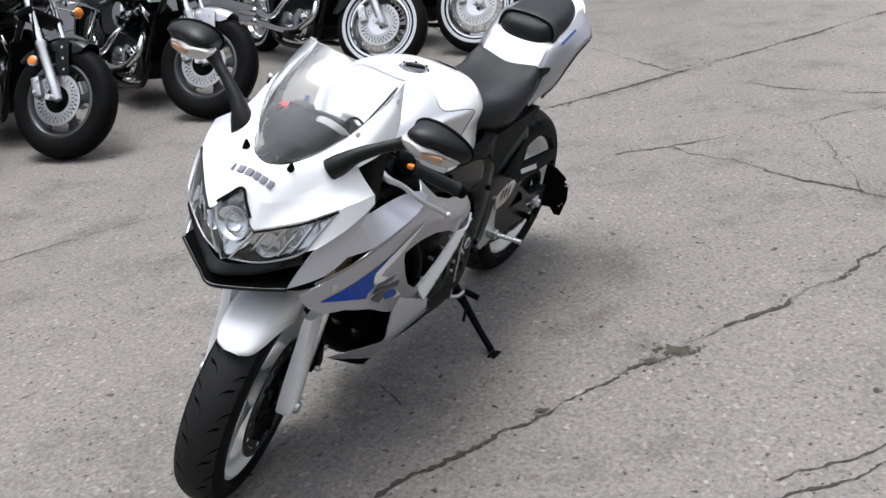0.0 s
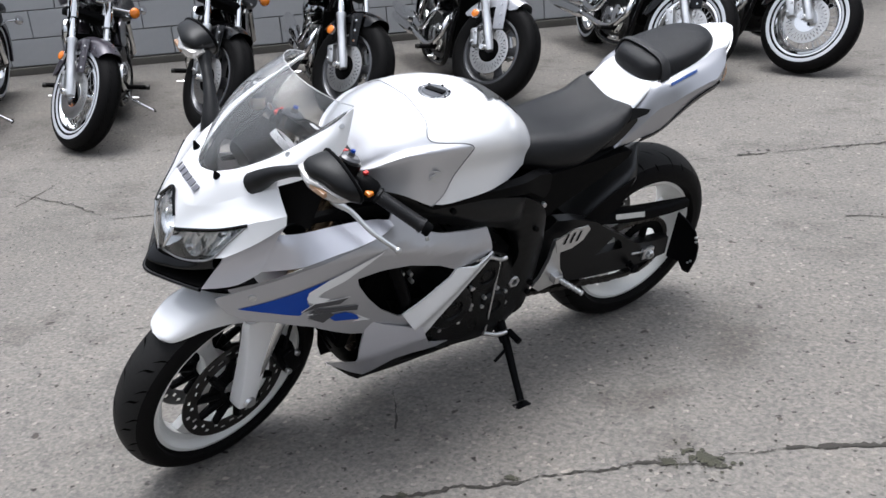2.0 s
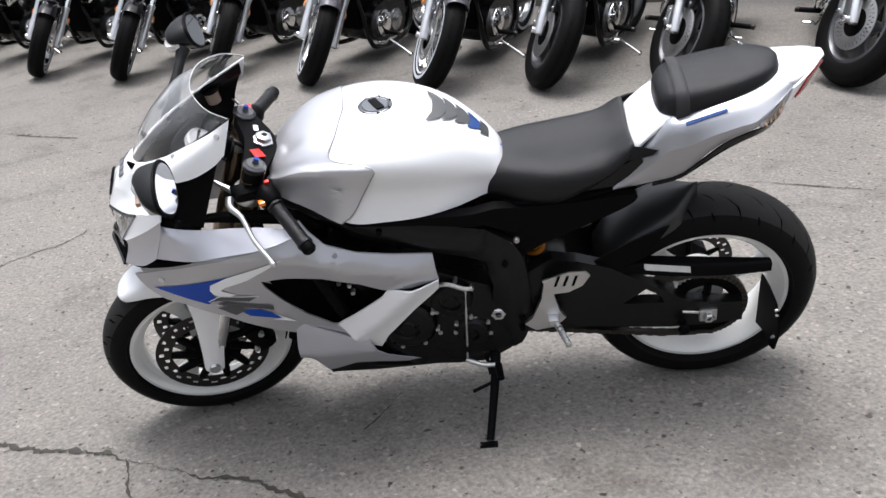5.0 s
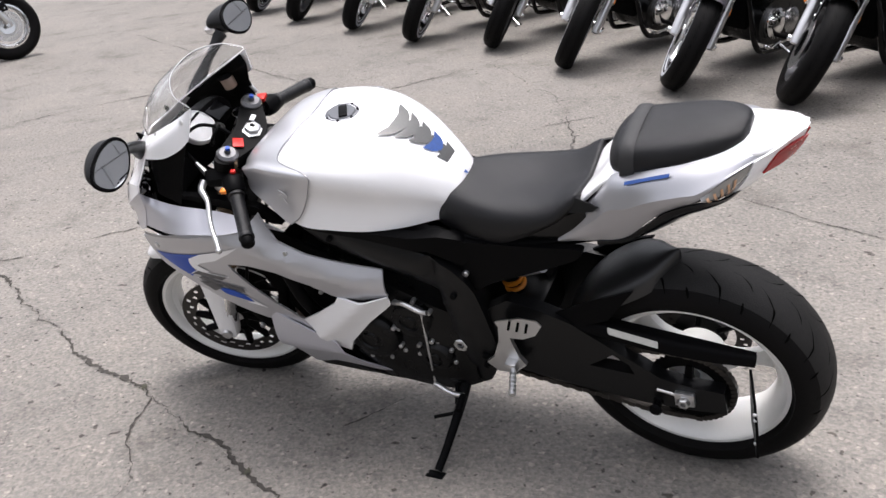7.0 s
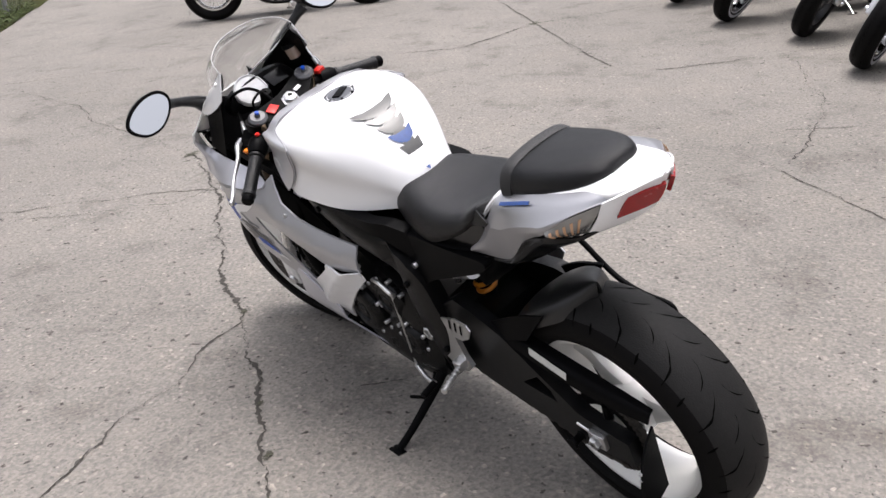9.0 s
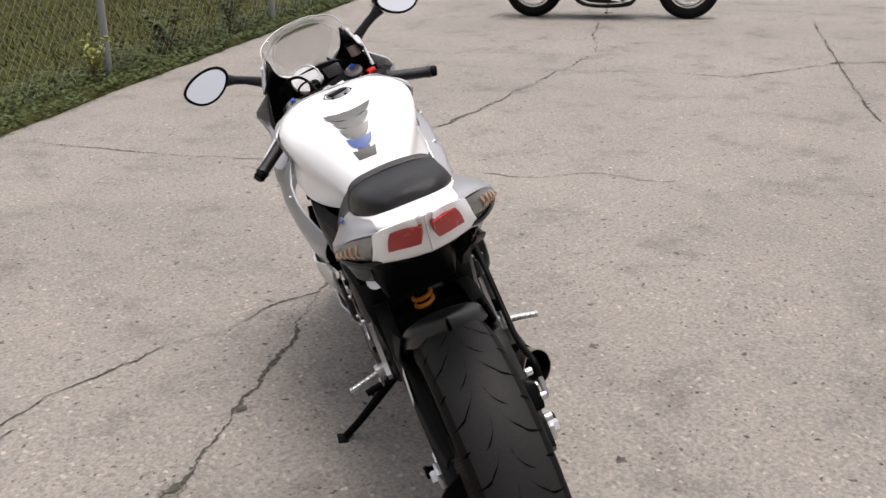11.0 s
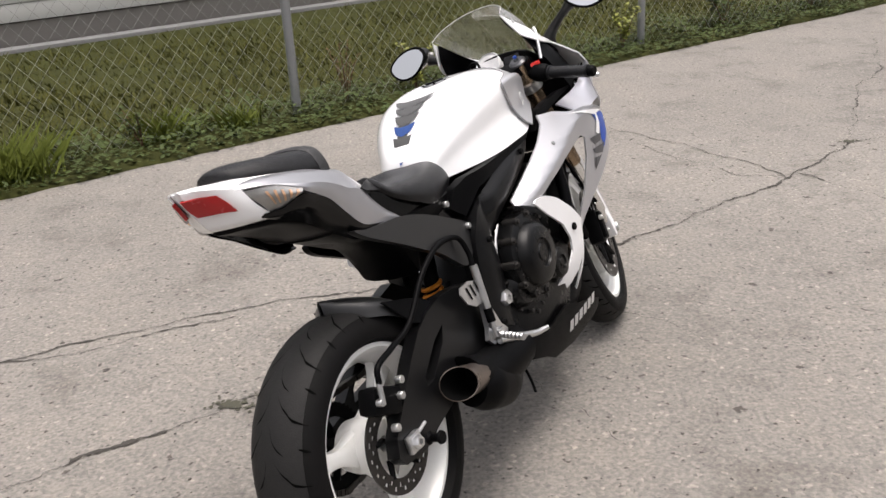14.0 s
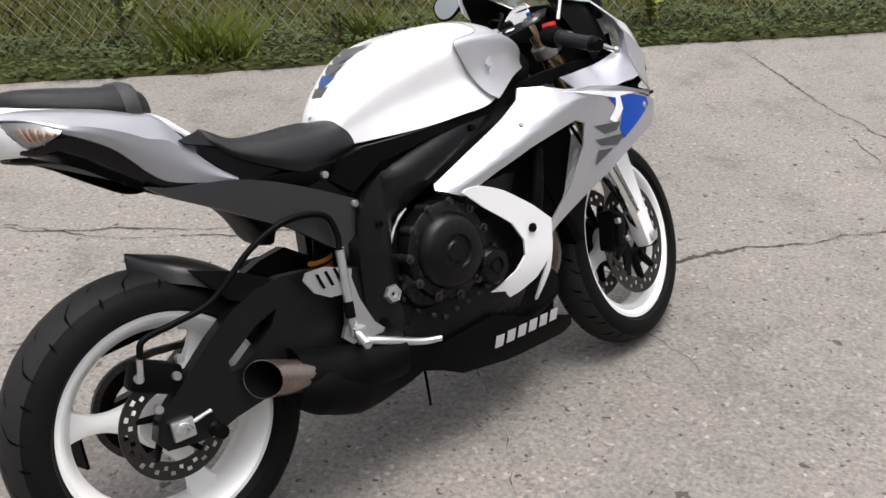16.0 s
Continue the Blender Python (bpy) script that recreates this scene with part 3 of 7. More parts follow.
# ---- the white sports motorcycle ----
# Bike space: origin at the rear axle, x forward, y to its left, z up. It leans on its side stand.
BIKE = pose(0.3210, 3.3115, 0.2988, -17.46, 0, 241.31)
TAILSILVER = material("bright_silver_paint", (0.39, 0.39, 0.41), 0.32, 0.75, 0.04, 4, 0.03, 1200, 0.3)
COVERSILVER = material("light_silver_paint", (0.56, 0.56, 0.58), 0.30, 0.6, 0.04, 4, 0.03, 1200, 0.4)
SIGNAL = material("clear_mirror_signal", (0.50, 0.48, 0.46), 0.1, 0.3, 0.3, 60, 0.4, 260, 0.8)
AMBERGLASS = material("amber_behind_lens", (0.40, 0.23, 0.13), 0.2, 0, 0.5, 120, 0.4, 220, 0.5)
bike = thing("sports_motorcycle", BIKE @ pose(0, 0, -0.315), "white and silver sports motorcycle leaning on its side stand", "motorcycle")


def bpart(name, bm, mat, label="", angle=38):
    ob = part(name, bm, mat, bike, label, angle)
    ob.location = (0, 0, 0.315)
    return ob


AXLE = V((1.371, 0, -0.0205))
RAKE = V((-0.405, 0, 0.914))
HEAD = V((1.050, 0, 0.605))
STEER = Matrix.Translation(HEAD) @ Matrix.Rotation(radians(15.3), 4, RAKE) @ Matrix.Translation(-HEAD)


def bolts(name, places, axis, r, h, mat, parent, label="", move=None):
    """Each bolt is a part of its own."""
    for p in places:
        b = bolt(tuple(p), axis, r, h)
        part(name, move(b) if move else b, mat, parent, label)


def steered(bm):
    bmesh.ops.transform(bm, matrix=STEER, verts=bm.verts)
    return bm


def along(d, y=0.0, fore=0.0):
    """A point d metres up the fork from the axle, y to the left, fore in front of the fork."""
    p = AXLE + RAKE * d + V((0.914, 0, 0.405)) * fore
    return V((p.x, y, p.z))


def same(bm):
    return bm


def crown(R, w, h, y):
    k = min(1, abs(y) / (w / 2))
    return R - h * (1 - math.sqrt(max(0, 1 - k * k)))


def tyre_profile(R, w, h, rim):
    ys = [w / 2 * math.sin(radians(a)) for a in range(-90, 91, 9)]
    out = [(rim, -w * 0.36), (rim + 0.012, -w * 0.42), ((rim + R - h) / 2, -w * 0.49)]
    out += [(crown(R, w, h, y), y) for y in ys]
    return out + [((rim + R - h) / 2, w * 0.49), (rim + 0.012, w * 0.42), (rim, w * 0.36), (rim - 0.004, 0)]


def tread(c, R, w, h, cuts, count):
    """Curved rain grooves; each cut is a line of (arc, y) points."""
    bm = bmesh.new()
    for k in range(count):
        for sgn in (1, -1):
            for cut in cuts:
                line = curve_points([(s, y, 0) for s, y in cut], 4)
                prev = None
                for i, q in enumerate(line):
                    f = i / (len(line) - 1)
                    wd = 0.0042 * math.sin(math.pi * min(0.92, max(0.08, f)))
                    pair = []
                    for e in (-wd, wd):
                        y = (q.y + e * 0.35) * sgn
                        a = math.tau * (k + (0.5 if sgn < 0 else 0)) / count + (q.x + e) / R
                        r = crown(R, w, h, y) + 0.0009
                        pair.append(bm.verts.new((c[0] + r * math.cos(a), c[1] + y * 1.005, c[2] + r * math.sin(a))))
                    if prev:
                        bm.faces.new((prev[0], prev[1], pair[1], pair[0]))
                    prev = pair
    return bm


def spoke(c, a, r0, r1, w0, w1, w2, t, bm):
    """One cast spoke: broad at hub and rim, slim between."""
    rings = []
    for r, w, d in ((r0, w0, t * 1.25), ((r0 + r1) * 0.42, w1, t), ((r0 + r1) * 0.62, w1, t * 0.9), (r1, w2, t * 1.1)):
        u, s = V((math.cos(a), 0, math.sin(a))), V((-math.sin(a), 0, math.cos(a)))
        rings.append([V(c) + u * r + s * w * q[0] + V((0, d * q[1], 0)) for q in ((-0.5, -0.7), (0, -1), (0.5, -0.7), (0.5, 0.7), (0, 1), (-0.5, 0.7))])
    return loft(rings, 4, 2, bm)


def wheel(kind, c, R, w, h, cuts, count, angles, move, hub_r, label):
    rim = 0.2175
    root = bpart(kind, move(lathe(tyre_profile(R, w, h, rim), 96, c)), RUBBER, label)
    root.name = kind
    band = [(crown(R, w, h, y) + 0.0004, y) for y in [w / 2 * math.sin(radians(a)) for a in range(-54, 55, 9)]]
    part("tread_band", move(lathe(band + [(R - h, 0.3 * w), (R - h, -0.3 * w)], 96, c)), WORN, root, "grey worn tread band")
    tagged(part("tread", move(tread(c, R, w, h, cuts, count)), GROOVE, root, "black curved rain grooves"), "", "", "", "stuff")
    e, f = w * 0.385, w * 0.30
    prof = [(rim + 0.008, e), (rim + 0.006, e - 0.006), (rim - 0.006, e - 0.010), (rim - 0.02, f * 0.7), (rim - 0.024, 0), (rim - 0.02, -f * 0.7), (rim - 0.006, -e + 0.010),
            (rim + 0.006, -e + 0.006), (rim + 0.008, -e), (rim - 0.004, -e - 0.002), (rim - 0.012, -e + 0.004), (rim - 0.018, -e + 0.018), (rim - 0.031, -f * 0.6), (rim - 0.034, 0),
            (rim - 0.031, f * 0.6), (rim - 0.018, e - 0.018), (rim - 0.012, e - 0.004), (rim - 0.004, e + 0.002)]
    rm = part("rim", move(lathe(prof, 96, c)), WHEEL, root, "white painted rim")
    for a in angles:
        b = bmesh.new()
        spoke(c, radians(a), hub_r * 0.7, rim - 0.022, 0.085, 0.040, 0.075, 0.017, b)
        part("spoke", move(b), WHEEL, rm)
    part("hub", move(lathe([(0.018, 0.05), (hub_r, 0.045), (hub_r * 1.1, 0.02), (hub_r * 1.1, -0.02), (hub_r, -0.045), (0.018, -0.05)], 32, c)), WHEEL, rm)
    return root


def disc(c, r0, r1, y, holes, hr, t, bm=None):
    """A drilled brake disc: a ring with round openings, cut out as short arcs between the rows of holes."""
    bm = bm or bmesh.new()
    n = holes * 6
    rs = [r0, r0 + (r1 - r0) * 0.22, r0 + (r1 - r0) * 0.5, r0 + (r1 - r0) * 0.78, r1]
    grid = [[[bm.verts.new((c[0] + r * math.cos(math.tau * i / n), c[1] + y + s * t / 2, c[2] + r * math.sin(math.tau * i / n))) for r in rs] for s in (1, -1)] for i in range(n)]
    for i in range(n):
        j = (i + 1) % n
        for k in range(4):
            open_here = (k == 1 and i % 6 in (0, 1)) or (k == 2 and i % 6 in (3, 4))
            if open_here and hr:
                continue
            bm.faces.new((grid[i][0][k], grid[j][0][k], grid[j][0][k + 1], grid[i][0][k + 1]))
            bm.faces.new((grid[i][1][k], grid[i][1][k + 1], grid[j][1][k + 1], grid[j][1][k]))
        for k in (0, 4):
            bm.faces.new((grid[i][0][k], grid[i][1][k], grid[j][1][k], grid[j][0][k]))
    return bm


# wheels
rear_cuts = [[(0.0, 0.016), (0.020, 0.028), (0.036, 0.042), (0.046, 0.050), (0.052, 0.064), (0.056, 0.077)], [(0.062, 0.006), (0.084, 0.010), (0.104, 0.022), (0.116, 0.036)],
             [(0.106, 0.064), (0.112, 0.080)]]
front_cuts = [[(0.0, 0.008), (0.02, 0.022), (0.028, 0.038), (0.045, 0.045)], [(0.045, 0.026), (0.062, 0.040), (0.068, 0.050)]]
rw = wheel("rear_wheel", (0, 0, 0), 0.3085, 0.172, 0.060, rear_cuts, 15, (165, 285, 45), same, 0.058, "wide black rear tyre on a white three-spoke wheel")
fw = wheel("front_wheel", tuple(AXLE), 0.2925, 0.118, 0.045, front_cuts, 20, (70, 190, 310), steered, 0.040, "black front tyre on a white three-spoke wheel")

# front brakes
for s in (1, -1):
    d = part("brake_disc", steered(disc(AXLE, 0.112, 0.156, 0.064 * s, 16, 1, 0.005)), STEEL, fw, "dark drilled brake disc")
    for k in range(10):
        a = math.tau * k / 10
        b = rod(AXLE + V((0.05 * math.cos(a), 0.058 * s, 0.05 * math.sin(a))), AXLE + V((0.116 * math.cos(a + 0.25), 0.064 * s, 0.116 * math.sin(a + 0.25))), 0.014, 0.010, 8)
        part("carrier_arm", steered(b), BLACK, d)
    b = lathe([(0.030, 0.05 * s), (0.076, 0.054 * s), (0.078, 0.063 * s), (0.030, 0.064 * s)], 32, AXLE, True)
    part("carrier", steered(b), BLACK, d, "black disc carrier")
    b = block(along(0.105, 0.086 * s, -0.105), (0.055, 0.05, 0.11), 0.012, (0, 20, 0))
    block(along(0.105, 0.112 * s, -0.105), (0.04, 0.02, 0.09), 0.008, (0, 20, 0), b)
    cal = bpart("front_caliper", steered(b), BLACK, "black radial brake caliper")
    bolts("caliper_bolt", [along(dd, 0.122 * s, -0.105) for dd in (0.075, 0.135)], (0, s, 0), 0.008, 0.006, ALU, cal, "bright bolt", steered)

# fork legs
for s in (1, -1):
    y = 0.103 * s
    fork = bpart("fork_leg", steered(rod(along(0.0, y), along(0.36, y), 0.0215, n=20)), CHROME, "inverted fork with a bright lower stanchion")
    part("fork_tube", steered(rod(along(0.30, y), along(0.694, y), 0.0275, n=24)), FORK, fork, "bronze outer tube")
    lo, hi = V((1.372, y * 0.99, -0.020)), V((1.322, y * 0.99, 0.215))
    b = loft([[lo.lerp(hi, k) + V((w * q[0], t * q[1] * s, 0.2 * w * q[0])) for q in ((-0.95, -0.9), (0.8, -0.9), (1.0, -0.5), (0.98, 0.45), (0.7, 0.95), (-0.75, 1.0), (-1.0, 0.5))]
              for k, w, t in ((-0.10, 0.014, 0.014), (-0.06, 0.026, 0.022), (0.20, 0.029, 0.023), (0.55, 0.035, 0.020), (0.85, 0.043, 0.016), (1.02, 0.050, 0.014), (1.10, 0.050, 0.012))], 3, 2)
    part("fork_guard", steered(b), WHITE, fork, "white fork bottom and guard")
    b = lathe([(0.0005, 0.03 * s), (0.014, 0.03 * s), (0.016, 0.026 * s), (0.016, 0.0)], 20, along(0.0, 0.104 * s), False)
    part("axle_end", steered(b), ALU, fork)
    b = lathe([(0.0005, 0.014), (0.007, 0.014), (0.008, 0.006), (0.020, 0.006), (0.024, 0.002), (0.0265, 0.0), (0.0265, -0.012), (0.0005, -0.012)], 28, along(0.700, y), False, None, tuple(RAKE))
    cap = part("fork_cap", steered(b), material("anodised_fork_cap", (0.10, 0.10, 0.105), 0.35, 0.6, 0.15, 20), fork, "dark grey fork cap")
    part("adjuster", steered(rod(along(0.711, y), along(0.720, y), 0.006, n=8)), BLUE, cap, "small blue adjuster")
    b = bmesh.new()
    tube([along(0.16, 0.12 * s, -0.05), along(0.25, 0.105 * s, -0.05), along(0.40, 0.09 * s, -0.045), along(0.52, 0.05 * s, -0.03)], 0.005, 8, 6, bm=b)
    part("brake_hose", steered(b), BLACK, fork)

# front mudguard
rows = []
for a, r, sk, wd in ((55.5, 0.312, 0.008, 0.016), (58, 0.317, 0.018, 0.040), (64, 0.323, 0.032, 0.054), (72, 0.327, 0.048, 0.062), (86, 0.329, 0.080, 0.066), (98, 0.329, 0.095, 0.070), (112, 0.328, 0.060, 0.066), (130, 0.324, 0.035, 0.062), (148, 0.320, 0.022, 0.055)):
    u = V((math.cos(radians(a)), 0, math.sin(radians(a))))
    rows.append(sym([tuple(AXLE + u * (r - dr * sk) + V((0, y * wd, 0))) for y, dr in ((0, 0), (0.45, 0.04), (0.78, 0.18), (0.97, 0.5), (1.02, 1.0))]))
bpart("front_mudguard", steered(skin(rows, 4, 4, 0.004)), WHITE, "white front mudguard hugging the tyre")

# steering: clamps, bars, grips, levers
yoke = bpart("top_clamp", steered(loft([[along(0.677 + dd, y, f) for y, f in ((0.132, -0.012), (0.128, 0.026), (0.06, 0.02), (0.0, 0.012), (-0.06, 0.02), (-0.128, 0.026), (-0.132, -0.012), (-0.09, -0.034), (-0.03, -0.062), (0.03, -0.062), (0.09, -0.034))]
                                        for dd in (-0.010, -0.004, 0.012, 0.018)], 1, 3)), BLACK, "black top fork clamp")
part("stem_nut", steered(lathe([(0.008, 0.014), (0.014, 0.014), (0.020, 0.010), (0.020, 0.0), (0.026, -0.002), (0.026, -0.006), (0.008, -0.006)], 6, along(0.700, 0, -0.032), True, None, tuple(RAKE))), ALU, yoke, "silver steering stem nut")
part("logo", steered(block(along(0.698, 0.055, -0.012), (0.026, 0.036, 0.003), 0.001, (0, -24, 20))), RED, yoke, "small red maker's mark")
part("logo", steered(block(along(0.698, -0.045, -0.02), (0.012, 0.022, 0.002), 0.0005, (0, -24, 0))), TRIM, yoke, "small white mark")
b = lathe([(0.004, 0.02), (0.014, 0.02), (0.017, 0.014), (0.017, -0.03), (0.004, -0.03)], 20, along(0.675, 0.008, 0.05), True, None, tuple(RAKE))
lock = bpart("ignition_lock", steered(b), BLACK, "black ignition lock")
part("key_ring", steered(tube([along(0.70, 0.02, 0.05), along(0.715, 0.04, 0.045), along(0.70, 0.06, 0.05), along(0.67, 0.055, 0.055), along(0.66, 0.03, 0.055)], 0.0035, 6, 5, True)), BLACK, lock)
part("lower_clamp_body", steered(block(along(0.47, 0, -0.02), (0.08, 0.26, 0.05), 0.012, (0, -24, 0))), BLACK, yoke)
for s in (1, -1):
    root, tip = V((1.0985, 0.107 * s, 0.580)), V((1.013, 0.314 * s, 0.509))
    d = (tip - root).normalized()
    at = lambda k: root + d * k
    bar = bpart("handlebar", steered(rod(at(-0.03), at(0.225), 0.0112)), BLACK, "short clip-on handlebar")
    part("bar_clamp", steered(lathe([(0.028, -0.016), (0.037, -0.014), (0.037, 0.014), (0.028, 0.016)], 24, along(0.615, 0.103 * s), True, None, tuple(RAKE))), ALU, bar, "silver bar clamp")
    prof = [(0.012, 0.085), (0.020, 0.085), (0.021, 0.092)]
    prof += [(0.0165 + 0.0008 * (i % 2), 0.094 + i * 0.006) for i in range(19)] + [(0.019, 0.208), (0.019, 0.214), (0.012, 0.216)]
    part("grip", steered(lathe(prof, 20, tuple(root), True, None, tuple(d))), VINYL, bar, "ribbed black rubber grip")
    part("bar_end", steered(lathe([(0.001, 0.235), (0.013, 0.235), (0.0165, 0.230), (0.0165, 0.217), (0.001, 0.217)], 18, tuple(root), False, None, tuple(d))), BLACK, bar)
    b = lathe([(0.012, 0.035), (0.024, 0.036), (0.027, 0.045), (0.027, 0.07), (0.022, 0.082), (0.012, 0.082)], 16, tuple(root), True, None, tuple(d))
    sw = part("switch_box", steered(b), BLACK, bar, "black switch box")
    if s > 0:
        part("switch", steered(block(at(0.085) + V((0.026, 0, 0.016)), (0.016, 0.016, 0.010), 0.003)), AMBER, sw, "yellow button")
        part("switch", steered(block(at(0.040) + V((-0.012, 0, 0.026)), (0.012, 0.010, 0.008), 0.002)), RED, sw, "small red button")
    else:
        part("switch", steered(block(at(0.050) + V((0.004, 0, 0.028)), (0.026, 0.026, 0.012), 0.003)), RED, sw, "red engine stop switch")
    perch = part("lever_perch", steered(loft([[at(k) + V((0.035 + 2.2 * f, 0, z)) for f, z in ((-0.012, -0.010), (0.012, -0.010), (0.016, 0), (0.012, 0.011), (-0.012, 0.011))] for k in (0.012, 0.03, 0.045)])), BLACK, bar, "lever perch")
    fwd = V((0.078, 0, -0.004))
    pts = [at(0.03) + fwd, at(0.055) + fwd * 1.15, at(0.09) + fwd * 1.05 + V((0, 0, -0.004)), at(0.15) + fwd * 1.15 + V((0, 0, -0.012)), at(0.205) + fwd * 1.1 + V((0, 0, -0.018)), at(0.222) + fwd * 1.1 + V((0, 0, -0.019))]
    lv = part("lever", steered(tube(pts, [0.010, 0.009, 0.0065, 0.006, 0.006, 0.0065], 10, 5)), ALU, bar, "bright alloy lever with a ball end")
    b = bmesh.new()
    bmesh.ops.create_uvsphere(b, u_segments=12, v_segments=8, radius=0.0085, matrix=Matrix.Translation(pts[-1]))
    part("ball_end", steered(b), ALU, lv)
    if s > 0:
        part("clutch_adjuster", steered(rod(at(0.02) + V((0.06, 0, 0.0)), at(-0.02) + V((0.085, 0, 0.004)), 0.009, 0.005)), ALU, perch, "silver cable adjuster")
        part("clutch_cable", steered(tube([at(-0.02) + V((0.085, 0, 0.004)), at(-0.06) + V((0.11, 0, 0.02)), V((1.20, 0.07, 0.66)), V((1.16, 0.03, 0.66)), V((1.10, 0.02, 0.60)), V((1.06, 0.04, 0.45))], 0.0045, 8, 6)), BLACK, perch)
b = lathe([(0.001, 0.024), (0.020, 0.024), (0.023, 0.020), (0.023, 0.012), (0.001, 0.012)], 22, (1.155, -0.155, 0.660), False, None, (0.05, 0, 1))
res = bpart("brake_reservoir", steered(b), BLACK, "brake fluid pot with a black lid")
part("pot", steered(lathe([(0.001, 0.012), (0.019, 0.012), (0.018, -0.022), (0.001, -0.024)], 22, (1.155, -0.155, 0.660), False, None, (0.05, 0, 1))), material("smoky_fluid_pot", (0.25, 0.19, 0.15), 0.25), res, "smoky translucent pot")
part("pot_bracket", steered(tube([(1.150, -0.175, 0.690), (1.135, -0.178, 0.67), (1.10, -0.17, 0.60)], 0.005, 8)), ALU, res)

# upper fairing, sitting a little askew on the frame
SKEW = Matrix.Translation((0, 0, 0.42)) @ Matrix.Rotation(radians(-4.0), 4, "X") @ Matrix.Translation((0, 0, -0.42))


def skewed(p):
    """The top of the fairing leans left; below the lamps' upper edge both sides are alike."""
    p = V(p)
    q = SKEW @ p
    if p.y < 0:
        m = SKEW @ V((p.x, -p.y, p.z))
        m.y = -m.y
        w = max(0, min(1, max((p.z - 0.57) / 0.07, 1 + p.y / 0.06)))
        q = m.lerp(q, w)
    return q


def askew(bm):
    for v in bm.verts:
        v.co = skewed(v.co)
    return bm


def side(row, s):
    return [(x, y * s, z) for x, y, z in row]


screen_edge = [(1.378, 0.0, 0.612), (1.372, 0.018, 0.614), (1.360, 0.038, 0.619), (1.336, 0.062, 0.632), (1.310, 0.081, 0.646), (1.278, 0.097, 0.663), (1.240, 0.112, 0.682)]
stud_row = [(1.397, 0.0, 0.603), (1.388, 0.026, 0.607), (1.374, 0.050, 0.612), (1.350, 0.080, 0.623), (1.322, 0.104, 0.635), (1.290, 0.124, 0.649), (1.255, 0.142, 0.662)]
crease = [(1.420, 0.0, 0.588), (1.426, 0.026, 0.576), (1.432, 0.048, 0.558), (1.398, 0.080, 0.566), (1.355, 0.110, 0.590), (1.315, 0.136, 0.614), (1.268, 0.158, 0.638)]
shelf = [(1.424, 0.0, 0.584), (1.431, 0.027, 0.570), (1.439, 0.052, 0.544), (1.403, 0.090, 0.549), (1.364, 0.126, 0.571), (1.322, 0.159, 0.591), (1.270, 0.184, 0.618)]
lamp_edge = [(1.437, 0.0, 0.573), (1.450, 0.026, 0.541), (1.461, 0.054, 0.508), (1.428, 0.094, 0.523), (1.392, 0.132, 0.540), (1.343, 0.180, 0.571), (1.271, 0.215, 0.597)]
b = skin([sym(screen_edge), sym(stud_row), sym(crease)], 4, 5, 0.004)
skin([sym(crease), sym(shelf), sym(lamp_edge)], 4, 5, 0.004, bm=b)
nose = bpart("nose_cowl", askew(b), WHITE, "white nose cowl with a swept crease")
for s in (1, -1):
    wing = [[(1.245, 0.110, 0.680), (1.19, 0.120, 0.708), (1.13, 0.127, 0.738), (1.076, 0.124, 0.768)], [(1.258, 0.140, 0.660), (1.20, 0.148, 0.688), (1.135, 0.146, 0.718), (1.088, 0.136, 0.732)], [(1.270, 0.160, 0.636), (1.195, 0.168, 0.648), (1.135, 0.163, 0.672), (1.104, 0.150, 0.692)]]
    part("cowl_wing", askew(skin([side(r, s) for r in wing], 5, 5, 0.004)), WHITE, nose, "white side wing of the cowl beside the screen")
b = bmesh.new()
for i, w in enumerate((0.012, 0.013, 0.013, 0.013, 0.013, 0.005)):
    y = 0.042 - i * 0.0168
    block((1.4115 - 0.13 * abs(y), y, 0.5985 - 0.21 * abs(y)), (0.017, w, 0.003), 0.0004, (18 if y < 0 else -18, 38, 0), b)
part("lettering", askew(b), LETTER, nose, "dark grey bars where the maker's name stands")
